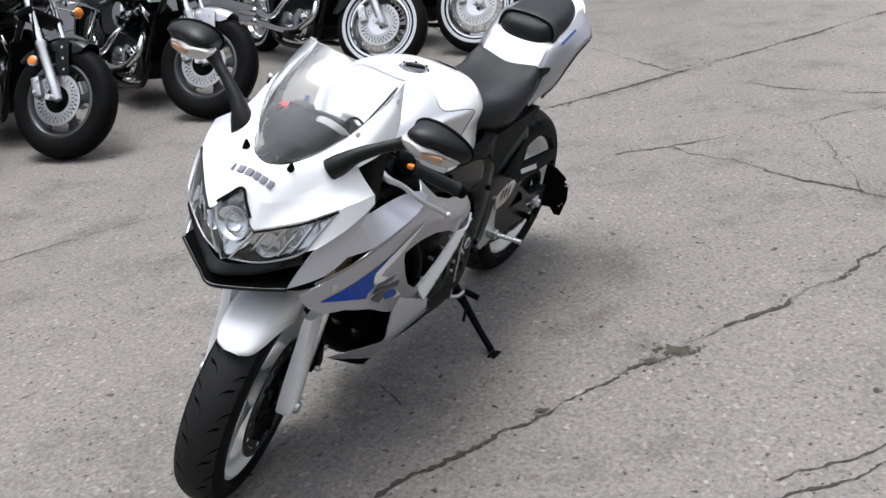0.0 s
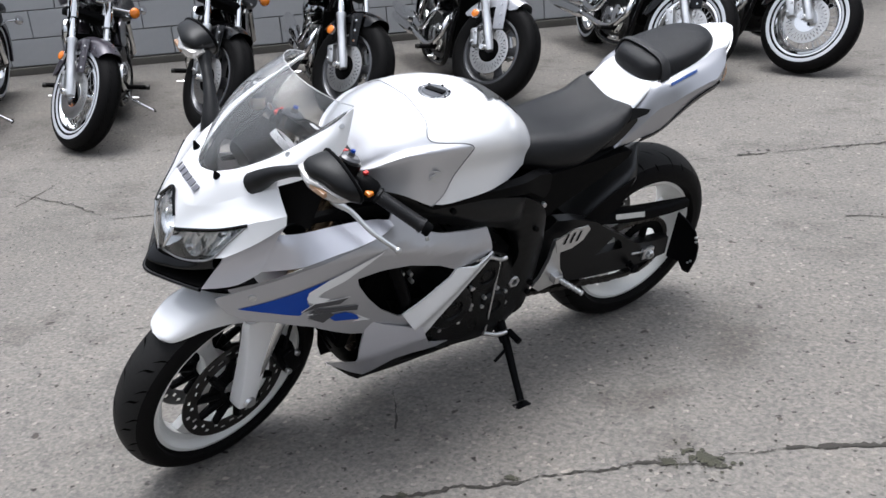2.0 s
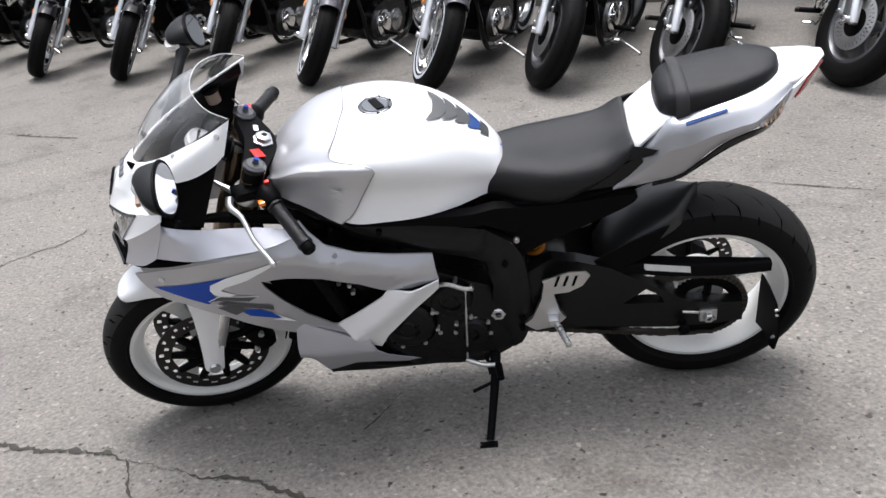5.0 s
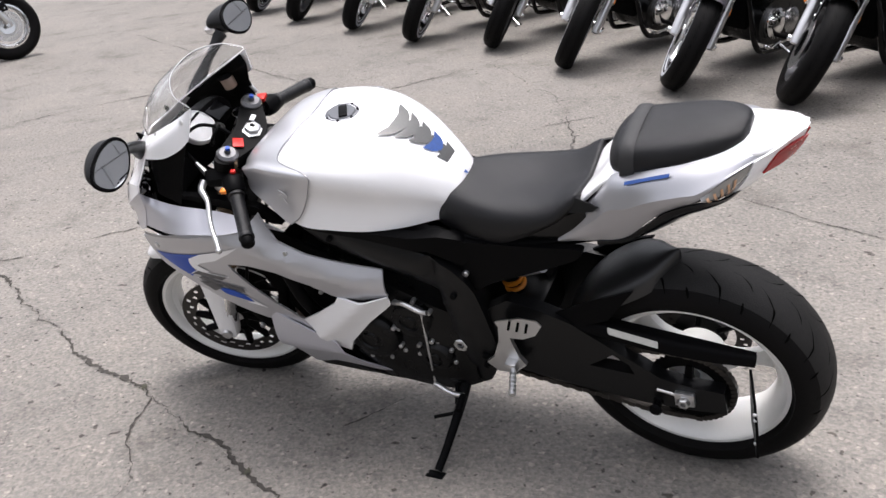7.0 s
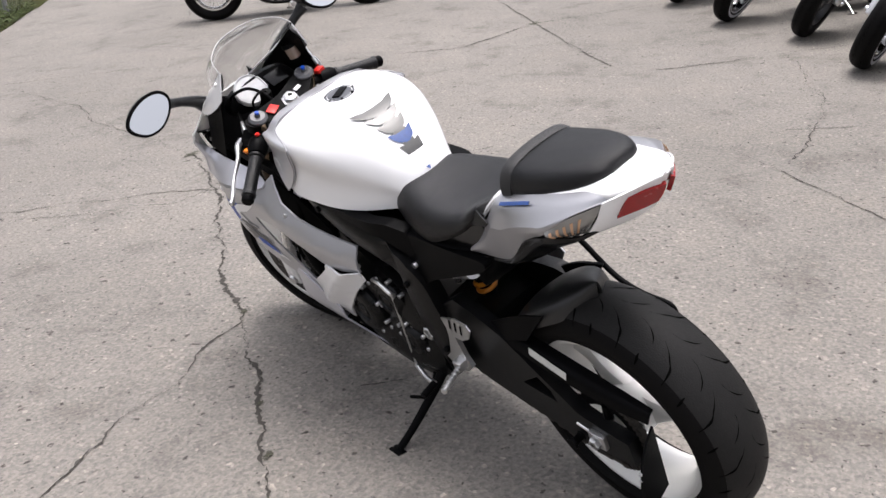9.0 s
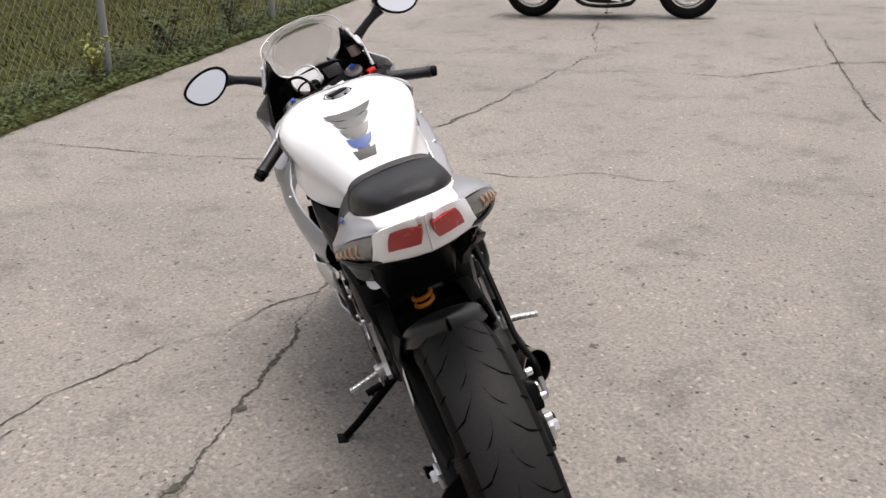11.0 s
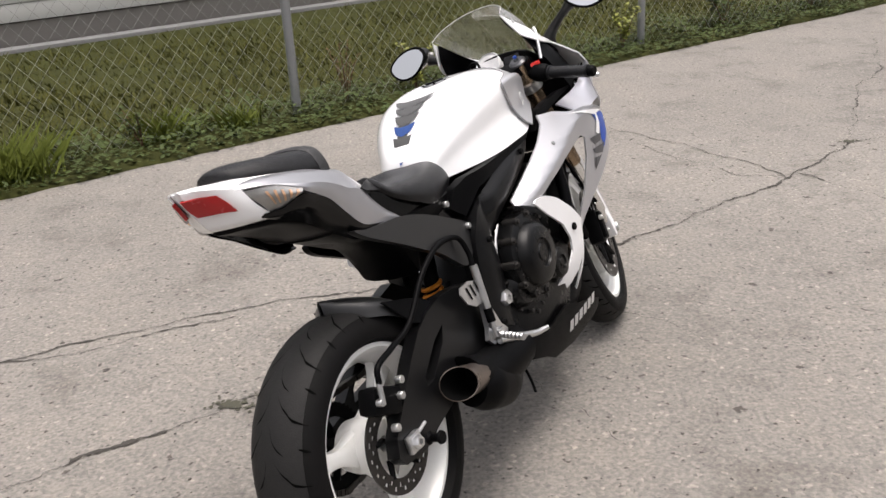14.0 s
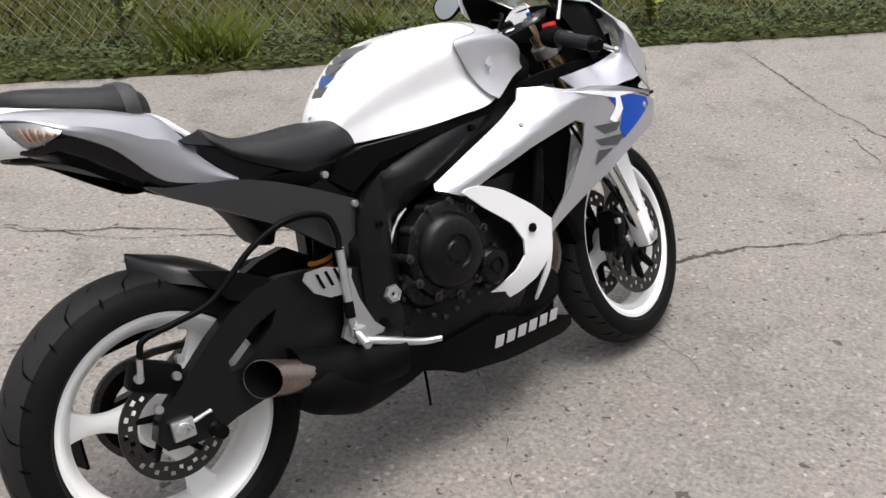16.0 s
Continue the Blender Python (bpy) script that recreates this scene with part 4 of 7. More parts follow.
for s in (1, -1):
    part("rubber_stop", askew(lathe([(0.0005, 0.022), (0.003, 0.020), (0.008, 0.004), (0.009, 0.0)], 12, (1.362, 0.056 * s, 0.617), False, None, (0.35, 0.25 * s, 1))), BLACK, nose, "small black cone stud")
    for p in ((1.228, 0.121, 0.684), (1.110, 0.136, 0.736)):
        part("screen_screw", askew(bolt((p[0], p[1] * s, p[2]), (0.25, s, 0.9), 0.006, 0.004)), ALU, nose)
    facet = [[(1.271, 0.215, 0.597), (1.310, 0.199, 0.585), (1.343, 0.181, 0.571), (1.382, 0.168, 0.523), (1.416, 0.154, 0.480)], [(1.275, 0.222, 0.579), (1.305, 0.216, 0.558), (1.338, 0.206, 0.535), (1.370, 0.191, 0.512), (1.398, 0.175, 0.492)]]
    lower = [facet[1], [(1.284, 0.216, 0.556), (1.313, 0.209, 0.533), (1.344, 0.199, 0.509), (1.376, 0.183, 0.488), (1.404, 0.167, 0.470)], [(1.304, 0.209, 0.508), (1.331, 0.202, 0.484), (1.361, 0.190, 0.462), (1.394, 0.172, 0.446), (1.420, 0.156, 0.436)], [(1.328, 0.213, 0.458), (1.352, 0.205, 0.438), (1.378, 0.193, 0.420), (1.410, 0.173, 0.406), (1.443, 0.148, 0.394)]]
    cheek = bpart("cheek_panel", askew(skin([side(r, s) for r in facet], 3, 5, 0.004)), WHITE, "white cheek panel beside the headlamp")
    part("lower_facet", askew(skin([side(r, s) for r in lower], 4, 5, 0.004)), PALE, cheek, "pale silver facet below the crease")
    lens_rows = [side(r, s) for r in ([(1.481, 0.016, 0.420), (1.475, 0.038, 0.460), (1.462, 0.056, 0.503)], [(1.463, 0.066, 0.428), (1.452, 0.082, 0.470), (1.428, 0.096, 0.519)],
                                      [(1.441, 0.112, 0.448), (1.418, 0.128, 0.493), (1.391, 0.134, 0.536)], [(1.416, 0.154, 0.480), (1.385, 0.167, 0.522), (1.345, 0.180, 0.568)])]
    back = [[tuple(V(p) + V((-0.042 + 0.020 * abs(p[1]) / 0.18, -0.006 * s, 0))) for p in r] for r in lens_rows]
    hl = bpart("headlamp", askew(skin(back, 5, 5)), REFLECTOR, "swept clear headlamp")
    part("bezel", askew(tube([r[2] for r in lens_rows], 0.0045, 8, 6)), GLOSS, hl, "black lens surround")
    part("bezel", askew(tube([r[0] for r in lens_rows] + [lens_rows[3][1], lens_rows[3][2]], 0.0022, 8, 6)), GREY, hl)
    part("inner_frame", askew(tube([tuple(V(p) + V((0.001, 0, 0))) for p in lens_rows[0]], 0.0028, 8, 6)), CHROME, hl, "bright strip between the lamps")
    for cx, cy, cz, r in ((1.428, 0.072, 0.462, 0.026), (1.398, 0.114, 0.492, 0.021), (1.376, 0.142, 0.520, 0.014)):
        part("reflector_bowl", askew(lathe([(0.0005, -0.6 * r), (0.25 * r, -0.75 * r), (0.3 * r, -0.95 * r), (0.45 * r, -0.9 * r), (0.8 * r, -0.45 * r), (r, 0), (1.08 * r, 0.02 * r)], 24, (cx, cy * s, cz), False, None, (1, 0.42 * s, 0.3))), CHROME, hl, "bright round reflector bowl")
    for f, r in ((0.18, 0.0035), (0.40, 0.003), (0.62, 0.003), (0.80, 0.0025)):
        k = min(2, int(f * 3))
        g = f * 3 - k
        rib = [tuple(V(back[k][j]).lerp(V(back[k + 1][j]), g) + V((0.010, 0, 0))) for j in range(3)]
        part("reflector_rib", askew(tube(rib, r, 6, 4)), CHROME, hl)
    gl = part("lens", askew(skin(lens_rows, 5, 5, 0.003)), LENS, hl, "clear lens")
    gl.visible_shadow = False
ring = (1.452, 0, 0.490)
mid = bpart("centre_headlamp", askew(lathe([(0.0005, -0.022), (0.016, -0.016), (0.026, -0.004), (0.032, 0.004), (0.037, 0.006), (0.040, 0.002), (0.040, -0.02)], 32, ring, False, None, (1, 0, 0.32))), CHROME, "central projector headlamp")
bm = bmesh.new()
bmesh.ops.create_uvsphere(bm, u_segments=20, v_segments=12, radius=0.027, matrix=pose(1.446, 0, 0.488) @ Matrix.Diagonal((0.6, 1, 1, 1)))
part("projector", askew(bm), LENS, mid, "round glass projector")
part("reflector", askew(skin([sym([(1.470, 0, 0.418), (1.466, 0.012, 0.422)]), sym([(1.446, 0, 0.452), (1.442, 0.036, 0.455)]), sym([(1.424, 0, 0.508), (1.418, 0.046, 0.504)]), sym([(1.424, 0, 0.566), (1.422, 0.008, 0.558)])], 5, 4)), REFLECTOR, mid, "bright reflector")
gl = part("lens", askew(skin([sym([(1.488, 0, 0.414), (1.484, 0.008, 0.418)]), sym([(1.487, 0, 0.455), (1.476, 0.034, 0.455)]), sym([(1.477, 0, 0.510), (1.461, 0.052, 0.506)]), sym([(1.440, 0, 0.572), (1.440, 0.006, 0.566)])], 5, 4, 0.003)), LENS, mid, "clear lens")
gl.visible_shadow = False
part("bezel", askew(tube(sym([(1.441, 0.0, 0.574), (1.450, 0.020, 0.550), (1.457, 0.040, 0.526)]), 0.0035, 8, 5)), GLOSS, mid, "black lens surround")
# air intake below the lamps
under = [(1.490, 0.0, 0.411), (1.464, 0.066, 0.423), (1.442, 0.112, 0.443), (1.417, 0.154, 0.475)]
band = [(1.512, 0.0, 0.392), (1.481, 0.058, 0.401), (1.452, 0.108, 0.424), (1.418, 0.160, 0.458)]
lip = [(1.520, 0.0, 0.364), (1.497, 0.050, 0.369), (1.470, 0.100, 0.379), (1.445, 0.147, 0.392)]
throat = [(1.43, 0.0, 0.375), (1.42, 0.045, 0.382), (1.40, 0.085, 0.395), (1.40, 0.140, 0.415)]
chin = bpart("air_intake", askew(skin([sym(under), sym(band), sym([tuple(V(p) + V((-0.006, 0, -0.006))) for p in band])], 4, 6, 0.003)), GLOSS, "glossy black snout-shaped air intake")
# Throat and lamp backing are near-black, the recess shade put into their colour.
part("duct", askew(skin([sym([tuple(V(p) + V((-0.006, 0, -0.006))) for p in band]), sym(throat), sym([tuple(V(p) + V((-0.004, 0, 0.006))) for p in lip])], 4, 5, 0.003)), DARK, chin, "intake throat with its shade painted near-black")
part("lip", askew(tube(sym(lip), 0.005, 10, 6)), GLOSS, chin, "glossy lower lip")
part("undertray", askew(skin([sym(lip), sym([(1.44, 0, 0.340), (1.43, 0.05, 0.342), (1.41, 0.10, 0.348), (1.39, 0.15, 0.362)]), sym([(1.30, 0, 0.33), (1.30, 0.05, 0.33), (1.30, 0.11, 0.335), (1.30, 0.17, 0.35)])], 4, 5, 0.004)), BLACK, chin)
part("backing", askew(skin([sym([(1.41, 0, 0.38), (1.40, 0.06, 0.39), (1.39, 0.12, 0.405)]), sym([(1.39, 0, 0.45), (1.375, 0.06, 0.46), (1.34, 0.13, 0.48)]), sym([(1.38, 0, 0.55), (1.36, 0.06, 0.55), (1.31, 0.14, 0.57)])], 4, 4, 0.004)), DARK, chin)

# windscreen
screen_side = [(1.378, 0.0, 0.613), (1.360, 0.038, 0.622), (1.310, 0.081, 0.649), (1.240, 0.112, 0.685), (1.160, 0.124, 0.725), (1.076, 0.124, 0.771)]
mids = [(1.379, 0, 0.614), (1.358, 0, 0.652), (1.325, 0, 0.697), (1.285, 0, 0.738), (1.235, 0, 0.778), (1.168, 0, 0.812)]
rows = []
for (ex, ey, ez), (mx, _, mz) in zip(screen_side, mids):
    if ey == 0:
        rows.append(sym([(1.379, 0.0, 0.614), (1.378, 0.006, 0.614), (1.377, 0.011, 0.6145), (1.375, 0.016, 0.615)]))
    else:
        rows.append(sym([(mx, 0, mz), (mx * 0.9 + ex * 0.1, ey * 0.48, mz * 0.90 + ez * 0.10), (mx * 0.5 + ex * 0.5, ey * 0.88, mz * 0.50 + ez * 0.50), (ex, ey, ez)]))
ws = bpart("windscreen", askew(skin(rows, 5, 5, 0.0025)), SCREEN, "clear worn bubble windscreen with a painted sheen", 60)
ws.visible_shadow = False
part("edge_bead", askew(tube(rows[-1], 0.0010, 6, 5)), PALELETTER, ws, "pale rolled rear edge")

# instruments behind the screen
dash = bpart("instrument_panel", askew(loft([[(1.30 + dx, y * k, 0.585 + z * k + dz) for y, z in ((-0.10, 0.0), (-0.09, 0.05), (0, 0.065), (0.09, 0.05), (0.10, 0.0), (0, -0.02))] for k, dx, dz in ((0.6, -0.02, 0.0), (1.0, -0.06, 0.005), (1.0, -0.10, 0.012), (0.92, -0.105, 0.013))], 3, 3)), BLACK, "black instrument panel")
nd = V((-0.75, 0, 0.66)).normalized()
part("rev_counter", askew(lathe([(0.0005, 0.004), (0.040, 0.004), (0.043, 0.007), (0.046, 0.004), (0.046, -0.01)], 32, (1.186, 0.032, 0.640), False, None, tuple(nd))), DIAL, dash, "round pale dial")
part("display", askew(block((1.188, -0.048, 0.636), (0.004, 0.055, 0.05), 0.002, (0, 41, 0))), GLOSS, dash, "dark display")
bpart("fairing_inner", askew(skin([sym([(1.360, 0, 0.594), (1.345, 0.045, 0.602), (1.245, 0.102, 0.672), (1.090, 0.116, 0.758)]), sym([(1.345, 0, 0.53), (1.33, 0.08, 0.55), (1.255, 0.132, 0.650), (1.096, 0.128, 0.726)]), sym([(1.325, 0, 0.49), (1.315, 0.10, 0.51), (1.258, 0.152, 0.622), (1.118, 0.146, 0.688)]), sym([(1.31, 0, 0.45), (1.30, 0.11, 0.46), (1.255, 0.185, 0.55), (1.20, 0.185, 0.515)])], 4, 5, 0.003)), BLACK, "black inner fairing liner")

# mirrors
MU, MN = V((-0.06, 0.998, 0)), V((0.998, 0.06, 0))
MC = V((1.189, 0.306, 0.742))


def mirror_point(u, v, d, s):
    p = MC + MU * u + MN * d + V((0.26 if s > 0 else 0.30, 0, 0.96)) * v
    return (p.x, p.y * s, p.z)


def mirror_set(bm, s):
    """The right mirror is swung forward a little on its stalk."""
    if s < 0:
        c = Matrix.Translation((1.29, -0.130, 0.0))
        bmesh.ops.transform(bm, matrix=Matrix.Translation((0.006, 0, -0.006)) @ c @ Matrix.Rotation(radians(15), 4, "Z") @ c.inverted(), verts=bm.verts)
    return askew(bm)


MRING = ((-0.068, 0.010), (-0.052, 0.036), (-0.012, 0.043), (0.034, 0.032), (0.066, 0.008), (0.062, -0.018), (0.034, -0.042), (-0.008, -0.044), (-0.048, -0.022))
MLENS = ((-0.064, 0.016), (-0.030, 0.016), (0.010, 0.010), (0.044, 0.000), (0.054, -0.014), (0.034, -0.026), (-0.016, -0.024), (-0.058, -0.006))
for s in (1, -1):
    root = bpart("mirror", mirror_set(tube(side([(1.304, 0.116, 0.624), (1.294, 0.134, 0.644), (1.278, 0.158, 0.670), (1.256, 0.196, 0.698), (1.240, 0.226, 0.716), (1.226, 0.250, 0.730)], s), [0.026, 0.023, 0.0165, 0.0125, 0.0130, 0.019], 14, 5), s), SATIN, "black wedge-shaped mirror on a curved stalk")
    rings = [[mirror_point(u * k - sh, v * h + up, d - 0.22 * max(0, u) * d / 0.06, s) for u, v in MRING] for d, k, h, sh, up in ((0.0, 0.95, 0.93, 0, 0), (0.004, 1.0, 1.0, 0, 0), (0.012, 1.0, 1.0, 0, 0), (0.030, 0.95, 0.88, 0.002, 0.002), (0.048, 0.84, 0.66, 0.008, 0.005), (0.060, 0.66, 0.42, 0.012, 0.007), (0.066, 0.36, 0.20, 0.014, 0.008))]
    hs = part("housing", mirror_set(loft(rings, 3, 3), s), SATIN, root, "satin black mirror housing")
    part("rim", mirror_set(tube([mirror_point(u * 1.01, v * 1.01, 0.003, s) for u, v in MRING], 0.004, 8, 4, True), s), BLACK, hs, "black rim round the glass")
    b = bmesh.new()
    b.faces.new([b.verts.new(p) for p in curve_points([mirror_point(u * 0.93, v * 0.93, -0.0015, s) for u, v in MRING], 4, True)])
    part("glass", mirror_set(b, s), MIRROR, hs, "mirror glass")
    rr = [[mirror_point(u * k - 0.004, v * k - 0.008, d - 0.28 * (u + 0.01) - 6 * max(0, abs(u) - 0.02) ** 2, s) for u, v in MLENS] for d, k in ((0.034, 1.0), (0.058, 1.0), (0.068, 0.88), (0.073, 0.45))]
    sg = part("turn_signal", mirror_set(loft(rr, 2, 3), s), SIGNAL, hs, "clear turn signal lens")
    c = mirror_point(0.004, -0.012, 0.066, s)
    part("bulb", mirror_set(block(c, (0.010, 0.044, 0.012), 0.003, (0, 0, 15 * s)), s), AMBERGLASS, sg, "amber reflector")


# side fairings: a crest runs back along each side, bright above it and shaded below
CREST = ((0.60, 0.268), (0.70, 0.300), (0.80, 0.338), (0.90, 0.375), (1.0, 0.412), (1.10, 0.436), (1.25, 0.430), (1.45, 0.395))


def crest(x):
    for (a, b), (c, d) in zip(CREST, CREST[1:]):
        if x <= c:
            return b + (d - b) * max(0, x - a) / (c - a)
    return CREST[-1][1]


def flank(x, z):
    y = 0.240 - 0.8 * max(0, x - 1.12) ** 2 - 0.62 * max(0, 0.95 - x) ** 2
    c = crest(x)
    return y - 0.75 * max(0, z - c) - 0.16 * max(0, c - z) * min(1, max(0, (1.3 - x) / 0.3)) - 1.6 * max(0, 0.10 - z) ** 2


def off(f, d):
    return lambda x, z: f(x, z) + d


# rows of the upper strip from the cheek back, each from its inner edge down to the seam
UPPER = (((1.290, 0.196, 0.520), (1.272, 0.212, 0.490), (1.268, 0.226, 0.436)), ((1.226, 0.190, 0.497), (1.226, 0.208, 0.470), (1.226, 0.230, 0.434)), ((1.149, 0.182, 0.486), (1.149, 0.206, 0.470), (1.145, 0.236, 0.447)),
         ((1.092, 0.182, 0.482), (1.092, 0.206, 0.468), (1.090, 0.234, 0.450)), ((1.035, 0.186, 0.476), (1.035, 0.206, 0.466), (1.035, 0.226, 0.456)), ((0.998, 0.196, 0.470), (0.996, 0.204, 0.466), (0.995, 0.212, 0.463)))
MAIN = [(1.42, 0.364), (1.396, 0.373), (1.314, 0.401), (1.226, 0.431), (1.134, 0.444), (1.058, 0.448), (1.024, 0.459), (0.998, 0.470), (0.980, 0.486), (0.962, 0.462), (0.928, 0.428), (0.858, 0.395), (0.684, 0.334), (0.676, 0.270), (0.748, 0.262), (0.811, 0.275), (0.864, 0.311), (0.949, 0.344),
        (1.035, 0.355), (1.096, 0.352), (1.091, 0.329), (1.06, 0.272), (1.014, 0.208), (0.96, 0.162), (0.946, 0.160), (0.917, 0.111), (0.884, 0.060), (0.950, 0.088), (1.103, 0.168), (1.214, 0.245), (1.305, 0.286), (1.359, 0.295), (1.399, 0.322), (1.414, 0.344)]
MAINR = [(1.42, 0.364), (1.396, 0.373), (1.314, 0.401), (1.226, 0.431), (1.134, 0.444), (1.058, 0.456), (1.010, 0.474), (0.953, 0.482), (0.933, 0.457), (0.874, 0.423), (0.765, 0.370), (0.669, 0.320), (0.665, 0.307), (0.719, 0.280), (0.811, 0.316), (0.916, 0.348), (1.065, 0.379),
         (1.094, 0.366), (1.083, 0.312), (1.028, 0.217), (0.974, 0.166), (0.921, 0.098), (0.973, 0.133), (1.068, 0.186), (1.214, 0.258), (1.305, 0.292), (1.359, 0.300), (1.399, 0.322), (1.414, 0.344)]
SPAR = [(0.676, 0.272), (0.680, 0.238), (0.75, 0.178), (0.83, 0.092), (0.856, 0.044), (0.884, 0.060), (0.917, 0.111), (0.948, 0.162), (0.89, 0.200), (0.82, 0.249), (0.804, 0.272), (0.748, 0.262)]
SPARR = [(0.713, 0.290), (0.722, 0.296), (0.759, 0.295), (0.790, 0.283), (0.821, 0.268), (0.897, 0.216), (0.960, 0.164), (0.956, 0.112), (0.940, 0.066), (0.905, 0.030), (0.850, 0.008), (0.774, -0.004), (0.690, 0.008),
         (0.690, 0.016), (0.728, 0.026), (0.783, 0.040), (0.840, 0.068), (0.868, 0.099), (0.867, 0.136), (0.835, 0.186), (0.800, 0.214), (0.764, 0.242)]
FLASH = [(1.377, 0.333), (1.303, 0.351), (1.22, 0.370), (1.149, 0.385), (1.061, 0.405), (1.134, 0.376), (1.199, 0.352), (1.22, 0.343), (1.224, 0.326), (1.217, 0.312), (1.242, 0.290), (1.304, 0.313)]
FLASHR = [(1.18, 0.414), (1.23, 0.413), (1.30, 0.398), (1.365, 0.380), (1.372, 0.360), (1.313, 0.336), (1.223, 0.300), (1.214, 0.328), (1.231, 0.363)]
EDGE = [(1.028, 0.422), (1.091, 0.401), (1.171, 0.380), (1.22, 0.356), (1.226, 0.339), (1.221, 0.326), (1.199, 0.311), (1.177, 0.317), (1.166, 0.319), (1.199, 0.336), (1.185, 0.347), (1.126, 0.364), (1.068, 0.396)]
EDGER = [(1.049, 0.452), (1.161, 0.431), (1.305, 0.403), (1.229, 0.406), (1.236, 0.373), (1.201, 0.344), (1.177, 0.357), (1.207, 0.384), (1.21, 0.405), (1.129, 0.428)]
EDGE2 = [(1.098, 0.240), (1.046, 0.192), (1.101, 0.212), (1.076, 0.214)]
BLUE2 = [(1.175, 0.268), (1.122, 0.256), (1.089, 0.232), (1.080, 0.211), (1.153, 0.240)]
MARK = [[(1.238, 0.300), (1.206, 0.317), (1.117, 0.304), (1.140, 0.292), (1.196, 0.303)], [(1.222, 0.290), (1.200, 0.298), (1.087, 0.264), (1.090, 0.248), (1.131, 0.265)], [(1.224, 0.278), (1.170, 0.281), (1.154, 0.262), (1.184, 0.248)]]
WHITE_LINES = [[(1.242, 0.300), (1.206, 0.320), (1.113, 0.306), (1.114, 0.3035), (1.205, 0.3165), (1.236, 0.2985)], [(1.226, 0.290), (1.168, 0.2835), (1.085, 0.262), (1.087, 0.2595), (1.168, 0.280), (1.222, 0.287)]]
MARKR = [[(1.122, 0.352), (1.219, 0.345), (1.198, 0.326), (1.157, 0.326)], [(1.122, 0.318), (1.233, 0.313), (1.194, 0.290), (1.140, 0.300)], [(1.131, 0.290), (1.180, 0.286), (1.115, 0.256)]]
for s in (1, -1):
    first_row = [tuple(skewed((x, y * s, z))) for x, y, z in ((1.277, 0.219, 0.578), (1.303, 0.207, 0.508), (1.330, 0.211, 0.456))]
    bpart("upper_side_panel", skin([first_row] + [side([(x, y if s > 0 else y * 0.965, z) for x, y, z in r], s) for r in (UPPER if s > 0 else UPPER[:4])], 4, 5, 0.004), PALE, "pale silver upper fairing strip")
    sp = bpart("side_fairing", plate(MAIN if s > 0 else MAINR, flank, 0.005, s, 0.02), SILVER, "silver side fairing with blue and white flashes")
    part("groove", plate([(1.395, 0.391), (1.313, 0.410), (1.226, 0.433), (1.134, 0.447), (1.058, 0.451), (1.059, 0.447), (1.135, 0.441), (1.227, 0.424), (1.314, 0.401), (1.389, 0.380)], off(flank, 0.0012), 0, s, 0.02), GREY, sp, "dark grey seam strip")
    part("blue_flash", plate(FLASH if s > 0 else FLASHR, off(flank, 0.0016), 0, s, 0.02), BLUE, sp, "blue pointed flash")
    part("white_flash", plate(EDGE if s > 0 else EDGER, off(flank, 0.0024), 0, s, 0.02), TRIM, sp, "white edging")
    if s > 0:
        part("white_flash", plate(EDGE2, off(flank, 0.0024), 0, s, 0.02), TRIM, sp, "white edging")
        part("blue_flash", plate(BLUE2, off(flank, 0.0020), 0, s, 0.02), BLUE, sp)
        for wl in WHITE_LINES:
            part("mark_outline", plate(wl, off(flank, 0.0026), 0, s, 0.02), TRIM, sp)
    for mk in MARK if s > 0 else MARKR:
        part("model_mark", plate(mk, off(flank, 0.0030), 0, s, 0.02), DECAL, sp, "graphite model mark in plain strokes")
    bolts("fairing_screw", [(1.345, s * flank(1.345, 0.363), 0.363)], (0.3, s, 0), 0.009, 0.004, ALU, sp)
    bolts("fairing_screw", [(0.905, s * flank(0.905, 0.402), 0.402)], (0, s, 0.5), 0.006, 0.004, ALU, sp)
    ridge = (lambda x, z: flank(x, z) + 0.003 + 0.016 * max(0, 1 - abs((x - 0.80) * 0.66 + (z - 0.205) * 0.75) / 0.045)) if s > 0 else off(flank, 0.004)
    vs = bpart("fairing_spar", plate(SPAR if s > 0 else SPARR, ridge, 0.006, s, 0.015), WHITE, "white slanting fairing spar")
    if s < 0:
        part("front_edge", plate([(0.962, 0.150), (0.962, 0.104), (0.955, 0.035), (0.936, -0.010), (0.914, -0.066), (0.918, -0.030), (0.926, 0.010), (0.938, 0.050), (0.952, 0.100)], off(flank, 0.001), 0.006, s, 0.02), WHITE, vs, "white front edge reaching down")
        bolts("spar_screw", [(0.893, s * (flank(0.893, 0.160) + 0.005), 0.160)], (0, s, 0), 0.011, 0.005, BLACK, vs)
    # strip under the tank rail, joining fairing and frame
    bpart("inner_strip", plate([(1.27, 0.505), (1.16, 0.51), (1.05, 0.503), (0.985, 0.492), (0.93, 0.445), (0.96, 0.445), (1.0, 0.465), (1.15, 0.49)], lambda x, z: 0.165, 0.02, s), BLACK, "black inner edge panel")

# Near-black sheets put the shade behind the fairing openings into colour.
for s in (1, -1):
    bpart("radiator_shroud", plate([(0.80, 0.20), (0.83, 0.33), (0.95, 0.40), (1.13, 0.41), (1.14, 0.33), (1.08, 0.20), (1.0, 0.10), (0.92, 0.10)], lambda x, z: 0.150 - 0.10 * max(0, x - 0.95), 0.006, s, 0.04), DARK, "near-black shroud standing in for the shade beside the radiator")

